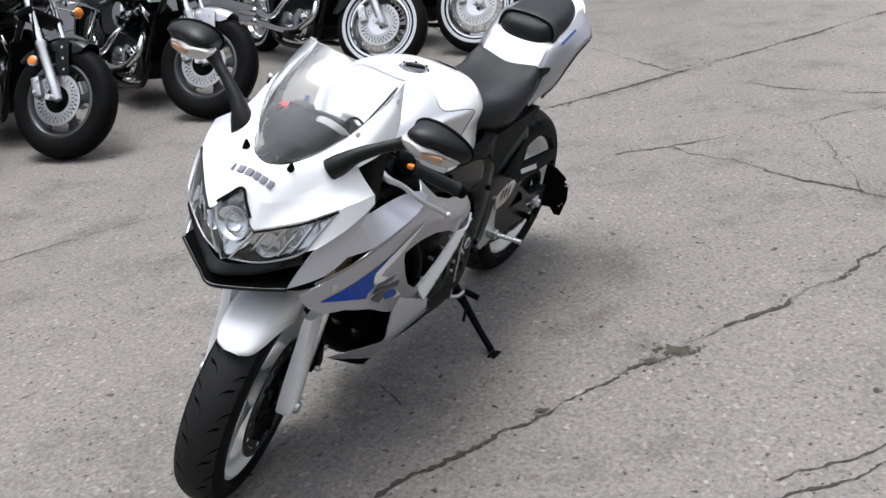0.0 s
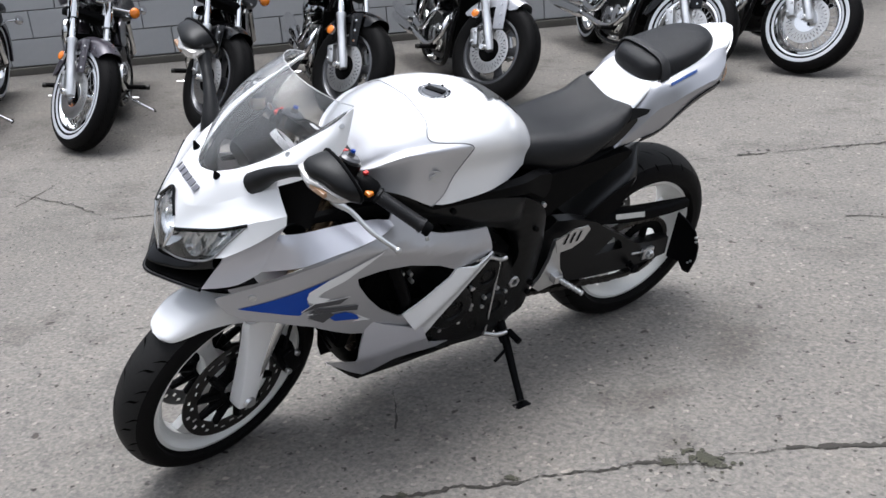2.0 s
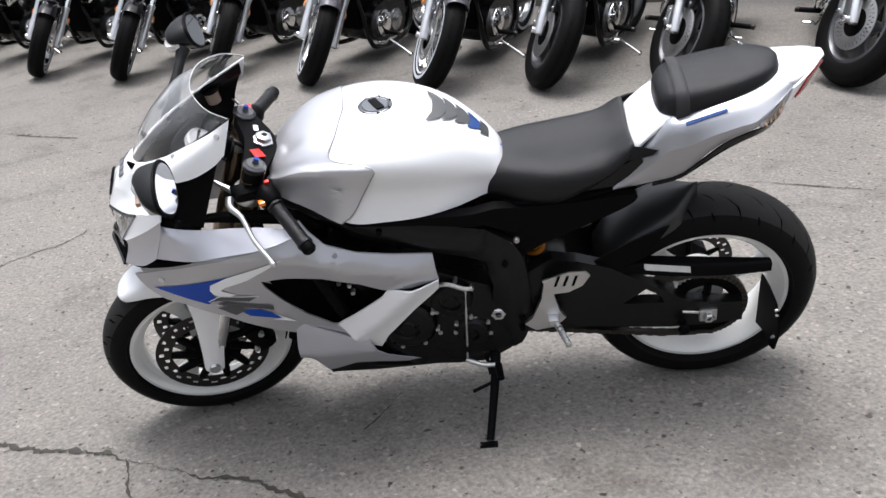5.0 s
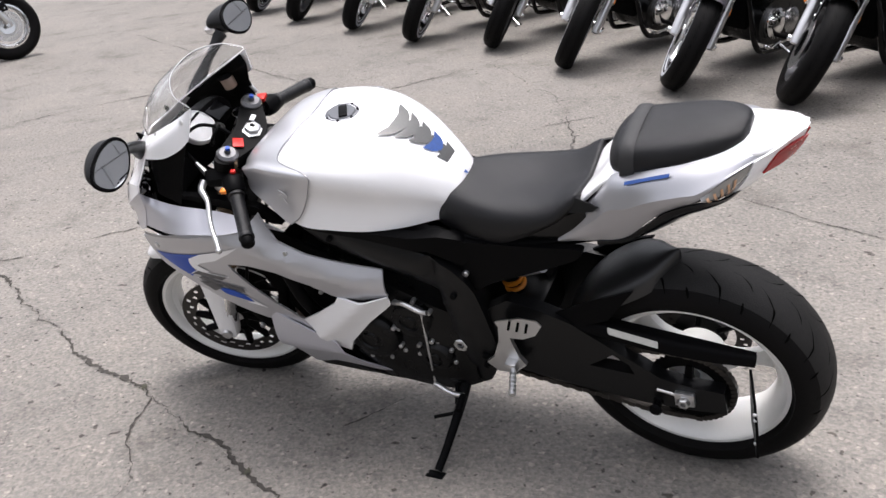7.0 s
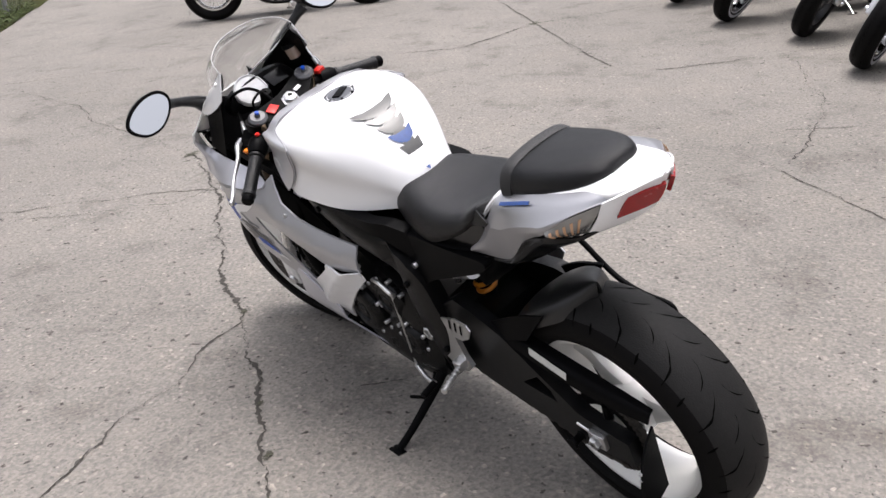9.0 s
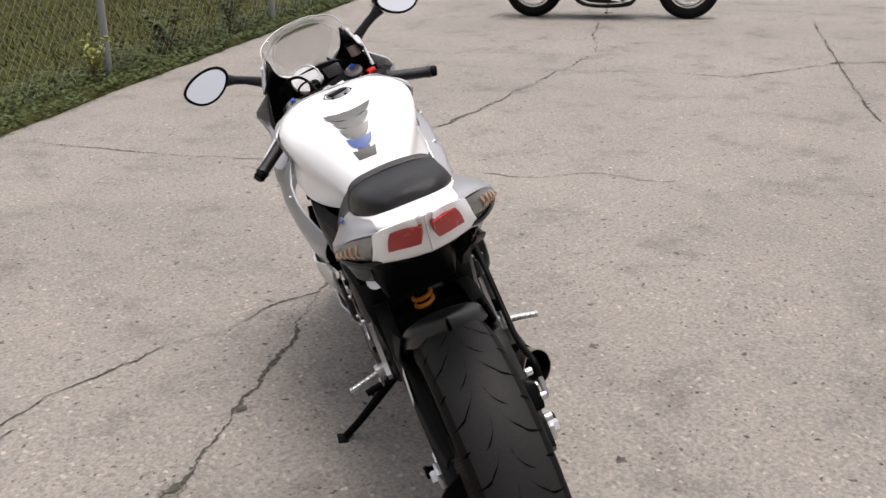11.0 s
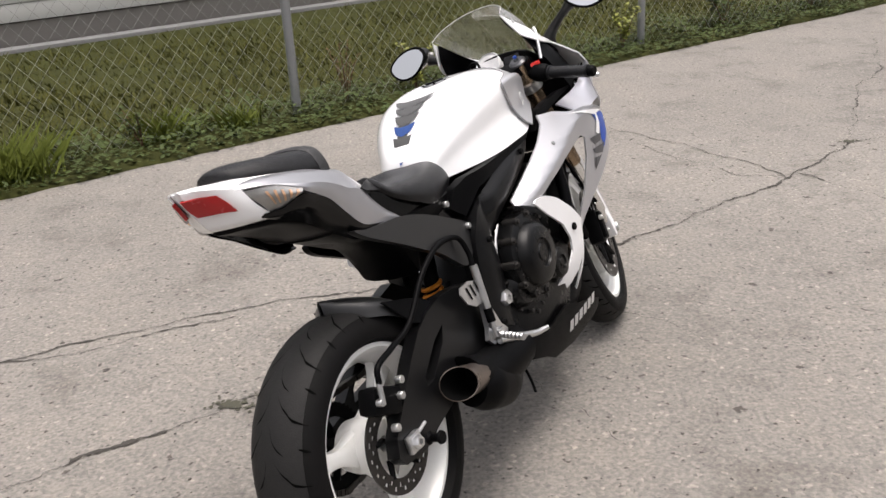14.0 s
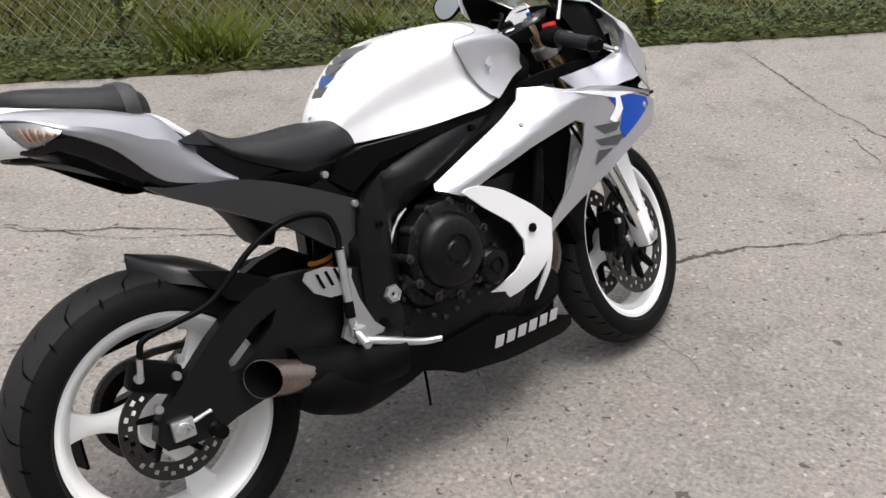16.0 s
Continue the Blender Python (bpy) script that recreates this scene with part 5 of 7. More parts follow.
# lower cowls: silver-white to the left, satin black to the right
bellyf = lambda x, z: 0.205 - max(0, 0.05 - z) * (0.5 + 14 * max(0, x - 1.03))
BELLY = [(1.050, 0.185), (1.062, 0.128), (1.068, 0.090), (1.072, 0.030), (1.075, -0.040), (1.075, -0.098), (1.046, -0.072), (0.993, -0.058), (0.938, -0.026), (0.880, -0.032), (0.837, -0.044), (0.728, -0.058), (0.724, -0.050), (0.800, -0.020), (0.845, 0.010), (0.866, 0.050), (0.880, 0.090), (0.954, 0.125), (1.000, 0.150)]
lc = bpart("lower_cowl", plate(BELLY, bellyf, 0.005, 1, 0.02), PALE, "pale silver lower cowl")
part("lower_edge", plate([(1.072, -0.100), (1.046, -0.066), (0.993, -0.050), (0.938, -0.018), (0.880, -0.024), (0.837, -0.036), (0.728, -0.050), (0.690, -0.050), (0.724, -0.085), (0.804, -0.112), (0.900, -0.115), (0.995, -0.104), (1.040, -0.104)], off(bellyf, -0.006), 0.006, 1, 0.02), BLACK, lc, "black lower edge")
part("inner_duct", plate([(1.068, 0.120), (0.960, 0.120), (0.960, -0.130), (1.060, -0.130), (1.070, -0.090)], lambda x, z: -0.03, 0.006, 1, 0.05), BLACK, lc, "black inner duct wall")
BELLYR = [(0.753, -0.014), (0.836, -0.048), (0.93, -0.075), (1.012, -0.105), (1.020, -0.135), (0.99, -0.150), (0.90, -0.150), (0.80, -0.150), (0.653, -0.128), (0.591, -0.095), (0.50, -0.060), (0.44, -0.030), (0.42, 0.0), (0.50, 0.005), (0.555, -0.012), (0.597, -0.030), (0.661, -0.022)]
rc = bpart("lower_cowl", plate(BELLYR, lambda x, z: 0.19 - 2.0 * max(0, -z) ** 2 - 0.35 * max(0, 0.62 - x) ** 2 - 0.2 * max(0, x - 0.8) ** 2, 0.006, -1, 0.025), BLACK, "satin black lower cowl")
b = bmesh.new()
for i in range(6):
    x = 0.745 + i * 0.036
    plate([(x, -0.098 + 0.001 * i), (x + 0.026, -0.099 + 0.001 * i), (x + 0.030, -0.068 + 0.001 * i), (x + 0.004, -0.067 + 0.001 * i)], lambda x, z: 0.1915 - 2.0 * max(0, -z) ** 2 - 0.2 * max(0, x - 0.8) ** 2, 0, -1, 0.03, 0, b)
part("lettering", b, PALELETTER, rc, "silver bars where the maker's name stands")
b = loft([[(x, y * w, z0 + z * h) for y, z in ((-1, 0.6), (-0.9, 0.0), (-0.4, -0.5), (0.4, -0.5), (0.9, 0.0), (1, 0.6), (0.7, 1), (-0.7, 1))] for x, w, z0, h in ((1.055, 0.06, -0.05, 0.05), (1.02, 0.12, -0.06, 0.08), (0.85, 0.15, -0.09, 0.09), (0.65, 0.15, -0.08, 0.08), (0.50, 0.12, -0.04, 0.05))])
bpart("belly_pan", b, BLACK, "black belly pan")

# fuel tank
T = []
for x, zc, w1, z1, w2, z2, wm, zm, w3, z3 in ((1.035, 0.575, 0.055, 0.573, 0.088, 0.556, 0.092, 0.54, 0.094, 0.52), (1.0, 0.605, 0.072, 0.602, 0.122, 0.576, 0.126, 0.55, 0.128, 0.52), (0.94, 0.642, 0.090, 0.637, 0.150, 0.606, 0.152, 0.55, 0.158, 0.505),
                                              (0.86, 0.662, 0.104, 0.656, 0.172, 0.615, 0.170, 0.54, 0.183, 0.465), (0.775, 0.664, 0.108, 0.658, 0.181, 0.612, 0.170, 0.53, 0.179, 0.455), (0.69, 0.654, 0.104, 0.646, 0.168, 0.594, 0.157, 0.515, 0.164, 0.448),
                                              (0.61, 0.628, 0.088, 0.617, 0.136, 0.563, 0.131, 0.50, 0.136, 0.446), (0.54, 0.576, 0.066, 0.563, 0.097, 0.520, 0.095, 0.478, 0.096, 0.445), (0.500, 0.530, 0.045, 0.521, 0.072, 0.488, 0.074, 0.466, 0.075, 0.443), (0.484, 0.488, 0.030, 0.484, 0.055, 0.468, 0.058, 0.456, 0.060, 0.443)):
    T.append(sym([(x, 0, zc), (x, w1, z1), (x, w2, z2), (x, wm, zm), (x, w3, z3)]))
tank = bpart("fuel_tank", skin(T, 5, 5, 0.003), WHITE, "pearl white fuel tank", 60)


def tank_side(x, z):
    """Half width of the tank at a height, taken from its cross sections."""
    xs = [r[4][0] for r in T]
    i = max(0, min(len(xs) - 2, next((k for k in range(len(xs) - 1) if xs[k] >= x >= xs[k + 1]), 0)))
    f = max(0, min(1, (xs[i] - x) / (xs[i] - xs[i + 1])))

    def half(r):
        p = [(q[2], q[1]) for q in r[4:]]
        for (za, ya), (zb, yb) in zip(p, p[1:]):
            if za >= z >= zb:
                return ya + (yb - ya) * (za - z) / max(1e-6, za - zb)
        return p[-1][1] if z < p[-1][0] else p[0][1]
    return half(T[i]) * (1 - f) + half(T[i + 1]) * f


def tank_row(i, x0, x1, lift):
    """Points along the tank at one place of its cross section, from x0 back to x1."""
    k, f = min(3, int(i)), i - min(3, int(i))
    line, out = [a.lerp(b, f) for a, b in zip(curve_points([r[4 + k] for r in T], 8), curve_points([r[5 + k] for r in T], 8))], []
    for k in range(9):
        x = x0 + (x1 - x0) * k / 8
        a, b = next(((p, q) for p, q in zip(line, line[1:]) if p.x >= x >= q.x), (line[0], line[1]))
        p = a.lerp(b, max(0, min(1, (a.x - x) / max(1e-6, a.x - b.x))))
        n = V((0.25, p.y * 1.5, max(0.05, p.z - 0.48))).normalized()
        out.append(tuple(p + n * lift))
    return out


# front covers: a ridge from the fork to the emblem's corner, with a channel above it and a flat face below
COVER = ((0, 0.850, 0.004), (1, 0.862, 0.005), (1.5, 0.873, 0.010), (1.75, 0.862, 0.008), (1.92, 0.790, 0.010), (2.06, 0.768, 0.016), (2.3, 0.776, 0.016), (3, 0.812, 0.010), (3.6, 0.842, 0.009), (4, 0.872, 0.012))
for s in (1, -1):
    rows = [[(x, y * s, z) for x, y, z in tank_row(i, 1.034, seam, lift)] for i, seam, lift in COVER]
    tc = bpart("tank_cover", skin(rows, 2, 3, 0.004), COVERSILVER, "silver scooped front cover of the tank", 40)
    edge = [V(r[-1]) for r in rows]
    part("seam", tube([p + V((-0.0015, 0.001 * s, 0)) for p in edge], 0.0013, 6, 3), GREY, tc, "thin dark seam behind the cover")
    b = bmesh.new()
    plate([(0.862, 0.562), (0.884, 0.568), (0.873, 0.556), (0.888, 0.552), (0.880, 0.544), (0.858, 0.554)], lambda x, z: tank_side(x, z) + 0.019, 0.002, s, 0.03, 0, b)
    plate([(0.888, 0.540), (0.866, 0.532), (0.877, 0.544), (0.862, 0.548), (0.870, 0.556)], lambda x, z: tank_side(x, z) + 0.0185, 0.002, s, 0.03, 0, b)
    part("emblem", b, PALELETTER, tc, "raised maker's emblem as plain strokes")
b = lathe([(0.0005, 0.004), (0.030, 0.004), (0.033, 0.001), (0.036, 0.003), (0.041, 0.001), (0.042, -0.006)], 40, (0.775, 0, 0.6625), False, None, (-0.05, 0, 1))
fc = bpart("fuel_cap", b, material("grey_fuel_cap", (0.11, 0.115, 0.125), 0.4, 0.5, 0.1), "dark grey round fuel cap")
part("cap_flap", block((0.772, 0, 0.668), (0.020, 0.050, 0.004), 0.0015, (0, -3, 30)), BLACK, fc)
bolts("cap_bolt", [(0.775 + 0.038 * math.cos(i * 0.9), 0.038 * math.sin(i * 0.9), 0.6645) for i in range(7)], (0, 0, 1), 0.003, 0.002, BLACK, fc)


TANK_GRID = [p for c in [curve_points(c, 6) for c in zip(*[curve_points(r, 6) for r in T])] for p in c]


def on_tank(x, y, lift):
    """A point of the tank's top above x, y."""
    total = height = 0.0
    for p in TANK_GRID:
        d = (p.x - x) ** 2 + (p.y - y) ** 2
        if d < 0.0020:
            w = math.exp(-d / 0.00022)
            total, height = total + w, height + w * p.z
    return V((x, y, height / max(1e-9, total) + lift))


# the pad: a fish bone of blunt fins, slit from both sides down to a spine
pad = None
FINS = ((0.642, 0.610, 0.066, CARBON), (0.610, 0.586, 0.050, CARBON), (0.584, 0.560, 0.040, CARBON), (0.558, 0.536, 0.034, PADBLUE), (0.532, 0.508, 0.030, CARBON), (0.505, 0.486, 0.022, PADBLUE))
for k, (x0, x1, w, m) in enumerate(FINS):
    b = bmesh.new()
    rr = []
    for i in range(9):
        f = i / 8
        half = w * (1 - 0.22 * f) * (1 - f * 0.7 if k == 5 else 1)
        row = []
        for j in range(-8, 9):
            q = abs(j) / 8
            thick = 1 - 0.25 * q ** 4 - (0.10 if 2 < abs(j) < 5 else 0)
            row.append(b.verts.new(on_tank((x0 + x1) / 2 + (0.5 - f) * (x0 - x1) * thick + 0.30 * w * q ** 2, half * j / 8, 0.0060)))
        rr.append(row)
    faces_of(b, rr, 9, 17)
    if pad is None:
        pad = bpart("tank_pad", b, m, "carbon and blue fish-bone tank pad", 60)
    else:
        part("pad_segment", b, m, pad, "carbon or blue pad segment", 60)
    if k < 5:
        b = bmesh.new()
        n0 = FINS[k + 1]
        rr = [[b.verts.new(on_tank(x1 + 0.004 + (n0[0] - x1 - 0.008) * f, 0.55 * n0[2] * j / 3, 0.0052)) for j in range(-3, 4)] for f in (0, 0.5, 1)]
        faces_of(b, rr, 3, 7)
        part("pad_spine", b, CARBON, pad, "", 60)

# seats and tail
S = []
for x, zc, w1, z1, w2, z2, w3, z3 in ((0.560, 0.492, 0.046, 0.492, 0.070, 0.474, 0.082, 0.430), (0.505, 0.505, 0.064, 0.504, 0.094, 0.482, 0.106, 0.424), (0.445, 0.506, 0.078, 0.506, 0.110, 0.486, 0.124, 0.418), (0.380, 0.502, 0.086, 0.504, 0.121, 0.489, 0.136, 0.420), (0.310, 0.504, 0.087, 0.509, 0.123, 0.497, 0.137, 0.448),
                                      (0.250, 0.515, 0.084, 0.522, 0.116, 0.512, 0.130, 0.478), (0.212, 0.526, 0.080, 0.540, 0.110, 0.538, 0.122, 0.506), (0.192, 0.532, 0.074, 0.546, 0.102, 0.550, 0.112, 0.526), (0.186, 0.522, 0.070, 0.532, 0.094, 0.536, 0.104, 0.522)):
    S.append(sym([(x, 0, zc), (x, w1, z1), (x, w2, z2), (x, w3, (z2 + z3) / 2 - 0.004), (x, w3 - 0.006, z3)]))
bpart("rider_seat", skin(S, 5, 5, 0.01), VINYL, "black vinyl rider seat", 60)
rings = []
for x, w, zb, zt in ((0.196, 0.034, 0.596, 0.622), (0.188, 0.060, 0.592, 0.638), (0.165, 0.082, 0.594, 0.652), (0.12, 0.094, 0.601, 0.663), (0.05, 0.096, 0.612, 0.671), (-0.03, 0.090, 0.628, 0.681), (-0.10, 0.074, 0.642, 0.688), (-0.145, 0.050, 0.653, 0.687), (-0.160, 0.028, 0.659, 0.681)):
    x = -0.143 + (x + 0.160) * 0.765
    rings.append([(x, -w, zb + 0.006), (x, -w * 0.99, (zb + zt) / 2), (x, -w * 0.80, zt - 0.008), (x, -w * 0.3, zt), (x, w * 0.3, zt), (x, w * 0.80, zt - 0.008), (x, w * 0.99, (zb + zt) / 2), (x, w, zb + 0.006), (x, w * 0.6, zb), (x, -w * 0.6, zb)])
ps = bpart("pillion_seat", loft(rings, 4, 4), VINYL, "black vinyl pillion seat", 60)
st = [[(x, -0.099, 0.605), (x, -0.0985, 0.638), (x, -0.079, 0.671), (x, -0.030, 0.6815), (x, 0.030, 0.6815), (x, 0.079, 0.671), (x, 0.0985, 0.638), (x, 0.099, 0.605)] for x in (0.118, 0.110, 0.096, 0.088)]
for i, r in enumerate(st):
    st[i] = [(p[0] - 0.024, p[1], p[2] - 0.0125 - (0.0035 if i in (0, 3) else 0)) for p in r]
part("strap", skin(st, 2, 4, 0.004), material("seat_strap", (0.015, 0.015, 0.016), 0.6, 0, 0.2, 20, 0.6, 500), ps, "black grab strap across the seat")
D = []
for x, zc, w1, z1, w2, z2, w3, z3 in ((0.200, 0.505, 0.050, 0.512, 0.080, 0.514, 0.100, 0.490), (0.184, 0.532, 0.052, 0.540, 0.080, 0.543, 0.099, 0.530), (0.160, 0.558, 0.054, 0.564, 0.082, 0.565, 0.098, 0.556), (0.136, 0.584, 0.056, 0.588, 0.082, 0.586, 0.096, 0.578), (0.108, 0.602, 0.06, 0.604, 0.082, 0.600, 0.094, 0.592), (0.080, 0.610, 0.07, 0.609, 0.086, 0.606, 0.098, 0.600), (0.021, 0.624, 0.07, 0.624, 0.087, 0.623, 0.102, 0.619),
                                      (-0.035, 0.640, 0.066, 0.640, 0.083, 0.638, 0.098, 0.634), (-0.07, 0.649, 0.06, 0.648, 0.078, 0.646, 0.092, 0.642), (-0.12, 0.661, 0.045, 0.660, 0.063, 0.657, 0.078, 0.651), (-0.170, 0.669, 0.035, 0.668, 0.056, 0.663, 0.074, 0.654),
                                      (-0.212, 0.676, 0.022, 0.675, 0.036, 0.671, 0.046, 0.664), (-0.244, 0.678, 0.008, 0.678, 0.012, 0.677, 0.016, 0.674)):
    D.append(sym([(x, 0, zc), (x, w1, z1), (x, w2, z2), (x, w3, z3), (x + 0.006, w3 - 0.001, z3 - 0.016)]))
tail = bpart("tail_cowl", skin(D, 3, 4, 0.004), WHITE, "white pointed tail cowl", 60)
# each side panel: inner edge, crest, crease, lower edge, from the pointed front to the spike over the signal
POD = ((0.240, 0.112, 0.446, 0.116, 0.444, 0.120, 0.441, 0.121, 0.436), (0.200, 0.104, 0.490, 0.112, 0.484, 0.122, 0.466, 0.123, 0.443), (0.155, 0.094, 0.547, 0.110, 0.537, 0.129, 0.503, 0.127, 0.453), (0.115, 0.088, 0.595, 0.112, 0.585, 0.138, 0.543, 0.132, 0.463),
       (0.075, 0.094, 0.607, 0.122, 0.596, 0.145, 0.556, 0.136, 0.481), (0.040, 0.099, 0.618, 0.126, 0.607, 0.149, 0.574, 0.141, 0.519), (0.005, 0.100, 0.628, 0.127, 0.616, 0.153, 0.589, 0.147, 0.553), (-0.035, 0.097, 0.637, 0.125, 0.627, 0.155, 0.602, 0.152, 0.578),
       (-0.072, 0.091, 0.644, 0.120, 0.635, 0.153, 0.612, 0.154, 0.597), (-0.120, 0.076, 0.652, 0.100, 0.646, 0.121, 0.633, 0.124, 0.629), (-0.170, 0.060, 0.656, 0.069, 0.652, 0.073, 0.646, 0.074, 0.643))
LOW = ((0.150, 0.120, 0.440), (0.090, 0.104, 0.446), (0.040, 0.104, 0.474), (0.0, 0.104, 0.500), (-0.040, 0.106, 0.528), (-0.080, 0.106, 0.550), (-0.112, 0.092, 0.566), (-0.138, 0.070, 0.582))
RIM = ((0.150, 0.127, 0.454), (0.090, 0.134, 0.473), (0.040, 0.141, 0.517), (0.0, 0.148, 0.556), (-0.040, 0.152, 0.579), (-0.080, 0.152, 0.593), (-0.112, 0.118, 0.580), (-0.138, 0.082, 0.585))
for s in (1, -1):
    rows = [[(x, ya * s, za), (x, yb * s, zb), (x, yc * s, zc), (x, yd * s, zd)] for x, ya, za, yb, zb, yc, zc, yd, zd in POD]
    bm = bmesh.new()
    for a, b in ((0, 2), (2, 4)):
        skin([r[a:b + (1 if b < 4 else 0)] for r in rows], 5, 5, 0.004, bm=bm) if a == 0 else skin([[r[2], tuple((V(r[2]) + V(r[3])) / 2 + V((0, 0.002 * s, 0))), r[3]] for r in rows], 5, 5, 0.004, bm=bm)
    tp = bpart("tail_side_panel", bm, TAILSILVER, "silver tail side panel with a long crease", 60)
    low = [[(x, y * s, z), ((x + u) / 2, (y * 0.75 + v * 0.25) * s, z * 0.6 + w * 0.4 - 0.004), (u, v * s, w)] for (x, y, z), (u, v, w) in zip(RIM, LOW)]
    part("gloss_infill", skin(low, 4, 4, 0.004), GLOSS, tp, "gloss black infill below the panel", 60)
    if s > 0:
        part("model_badge", skin([[(x, 0.1265, z - 0.0005), (x, 0.1205, z + 0.0040)] for x, z in ((0.078, 0.601), (0.050, 0.609), (0.020, 0.618), (-0.012, 0.627))], 3, 2, 0.002), PADBLUE, tp, "blue badge bar")
    part("seat_corner_trim", skin([[(0.200, 0.104 * s, 0.546), (0.168, 0.118 * s, 0.546), (0.138, 0.126 * s, 0.540)], [(0.214, 0.118 * s, 0.512), (0.184, 0.124 * s, 0.520), (0.150, 0.129 * s, 0.530)]], 3, 4, 0.004), SATIN, tp, "dark wedge at the seat corner")
    rr = [[(-0.074, 0.155 * s, 0.603), (-0.118, 0.127 * s, 0.627), (-0.161, 0.080 * s, 0.638)], [(-0.081, 0.159 * s, 0.597), (-0.120, 0.131 * s, 0.605), (-0.145, 0.095 * s, 0.612)], [(-0.090, 0.149 * s, 0.592), (-0.109, 0.122 * s, 0.583), (-0.123, 0.100 * s, 0.581)]]
    sg = bpart("rear_turn_signal", skin(rr, 5, 5, 0.006), CLEARLENS, "clear rear turn signal set into the tail")
    for f in (0.10, 0.24, 0.38, 0.52, 0.66):
        strip = [[tuple(V(r[0]).lerp(V(r[1]), g) + V((-0.003, 0.004 * s, 0))) if g <= 1 else tuple(V(r[1]).lerp(V(r[2]), g - 1) + V((-0.003, 0.004 * s, 0))) for g in (f * 2 - 0.05, f * 2 + 0.05)] for r in (rr[0], rr[1], rr[2])]
        strip = [[tuple(V(strip[0][k]).lerp(V(strip[1][k]), 0.35)) for k in (0, 1)], strip[1], [tuple(V(strip[1][k]).lerp(V(strip[2][k]), 0.6)) for k in (0, 1)]]
        part("amber_reflector", skin(strip, 3, 2, 0.001), AMBERGLASS, sg, "muted amber strip behind the lens")
    rr = [[(-0.240, 0.007 * s, 0.660), (-0.219, 0.032 * s, 0.656), (-0.195, 0.055 * s, 0.649)], [(-0.230, 0.008 * s, 0.641), (-0.207, 0.038 * s, 0.636), (-0.182, 0.063 * s, 0.629)], [(-0.217, 0.013 * s, 0.622), (-0.196, 0.042 * s, 0.616), (-0.169, 0.066 * s, 0.608)]]
    bpart("tail_lamp", skin(rr, 5, 5, 0.008), REDLENS, "red tail lamp lens")
    face = [[(-0.244, 0.0, 0.677), (-0.222, 0.036, 0.671), (-0.190, 0.066, 0.657), (-0.160, 0.084, 0.642)], [(-0.221, 0.0, 0.638), (-0.201, 0.036, 0.633), (-0.173, 0.070, 0.622), (-0.143, 0.092, 0.607)], [(-0.194, 0.0, 0.594), (-0.176, 0.036, 0.589), (-0.146, 0.074, 0.582), (-0.116, 0.100, 0.574)], [(-0.176, 0.0, 0.581), (-0.159, 0.034, 0.577), (-0.132, 0.066, 0.573), (-0.102, 0.090, 0.568)]]
    part("tail_end", skin([[(x, y * s, z) for x, y, z in r] for r in face], 4, 4, 0.004), WHITE, tail)
under = loft([[(x, y * w, z0 + z * h) for y, z in ((-1, 1), (-0.95, 0.3), (-0.6, 0), (0.6, 0), (0.95, 0.3), (1, 1))] for x, w, z0, h in ((0.50, 0.10, 0.335, 0.10), (0.36, 0.115, 0.345, 0.09), (0.22, 0.105, 0.398, 0.05), (0.08, 0.108, 0.468, 0.064), (-0.06, 0.096, 0.536, 0.034), (-0.12, 0.064, 0.554, 0.016), (-0.145, 0.040, 0.562, 0.008))])
bpart("undertail", under, BLACK, "black undertail tray")

arch = [(0.07, 0.468), (0.11, 0.450), (0.180, 0.418), (0.243, 0.372), (0.283, 0.310), (0.300, 0.280), (0.32, 0.33)]
bpart("inner_fender", loft([[(x, -0.060, z), (x, 0.060, z), (x, 0.090, z + 0.03), (x, 0.100, max(0.44, z + 0.03)), (x, -0.100, max(0.44, z + 0.03)), (x, -0.090, z + 0.03)] for x, z in arch], 2, 2), BLACK, "black inner rear mudguard")
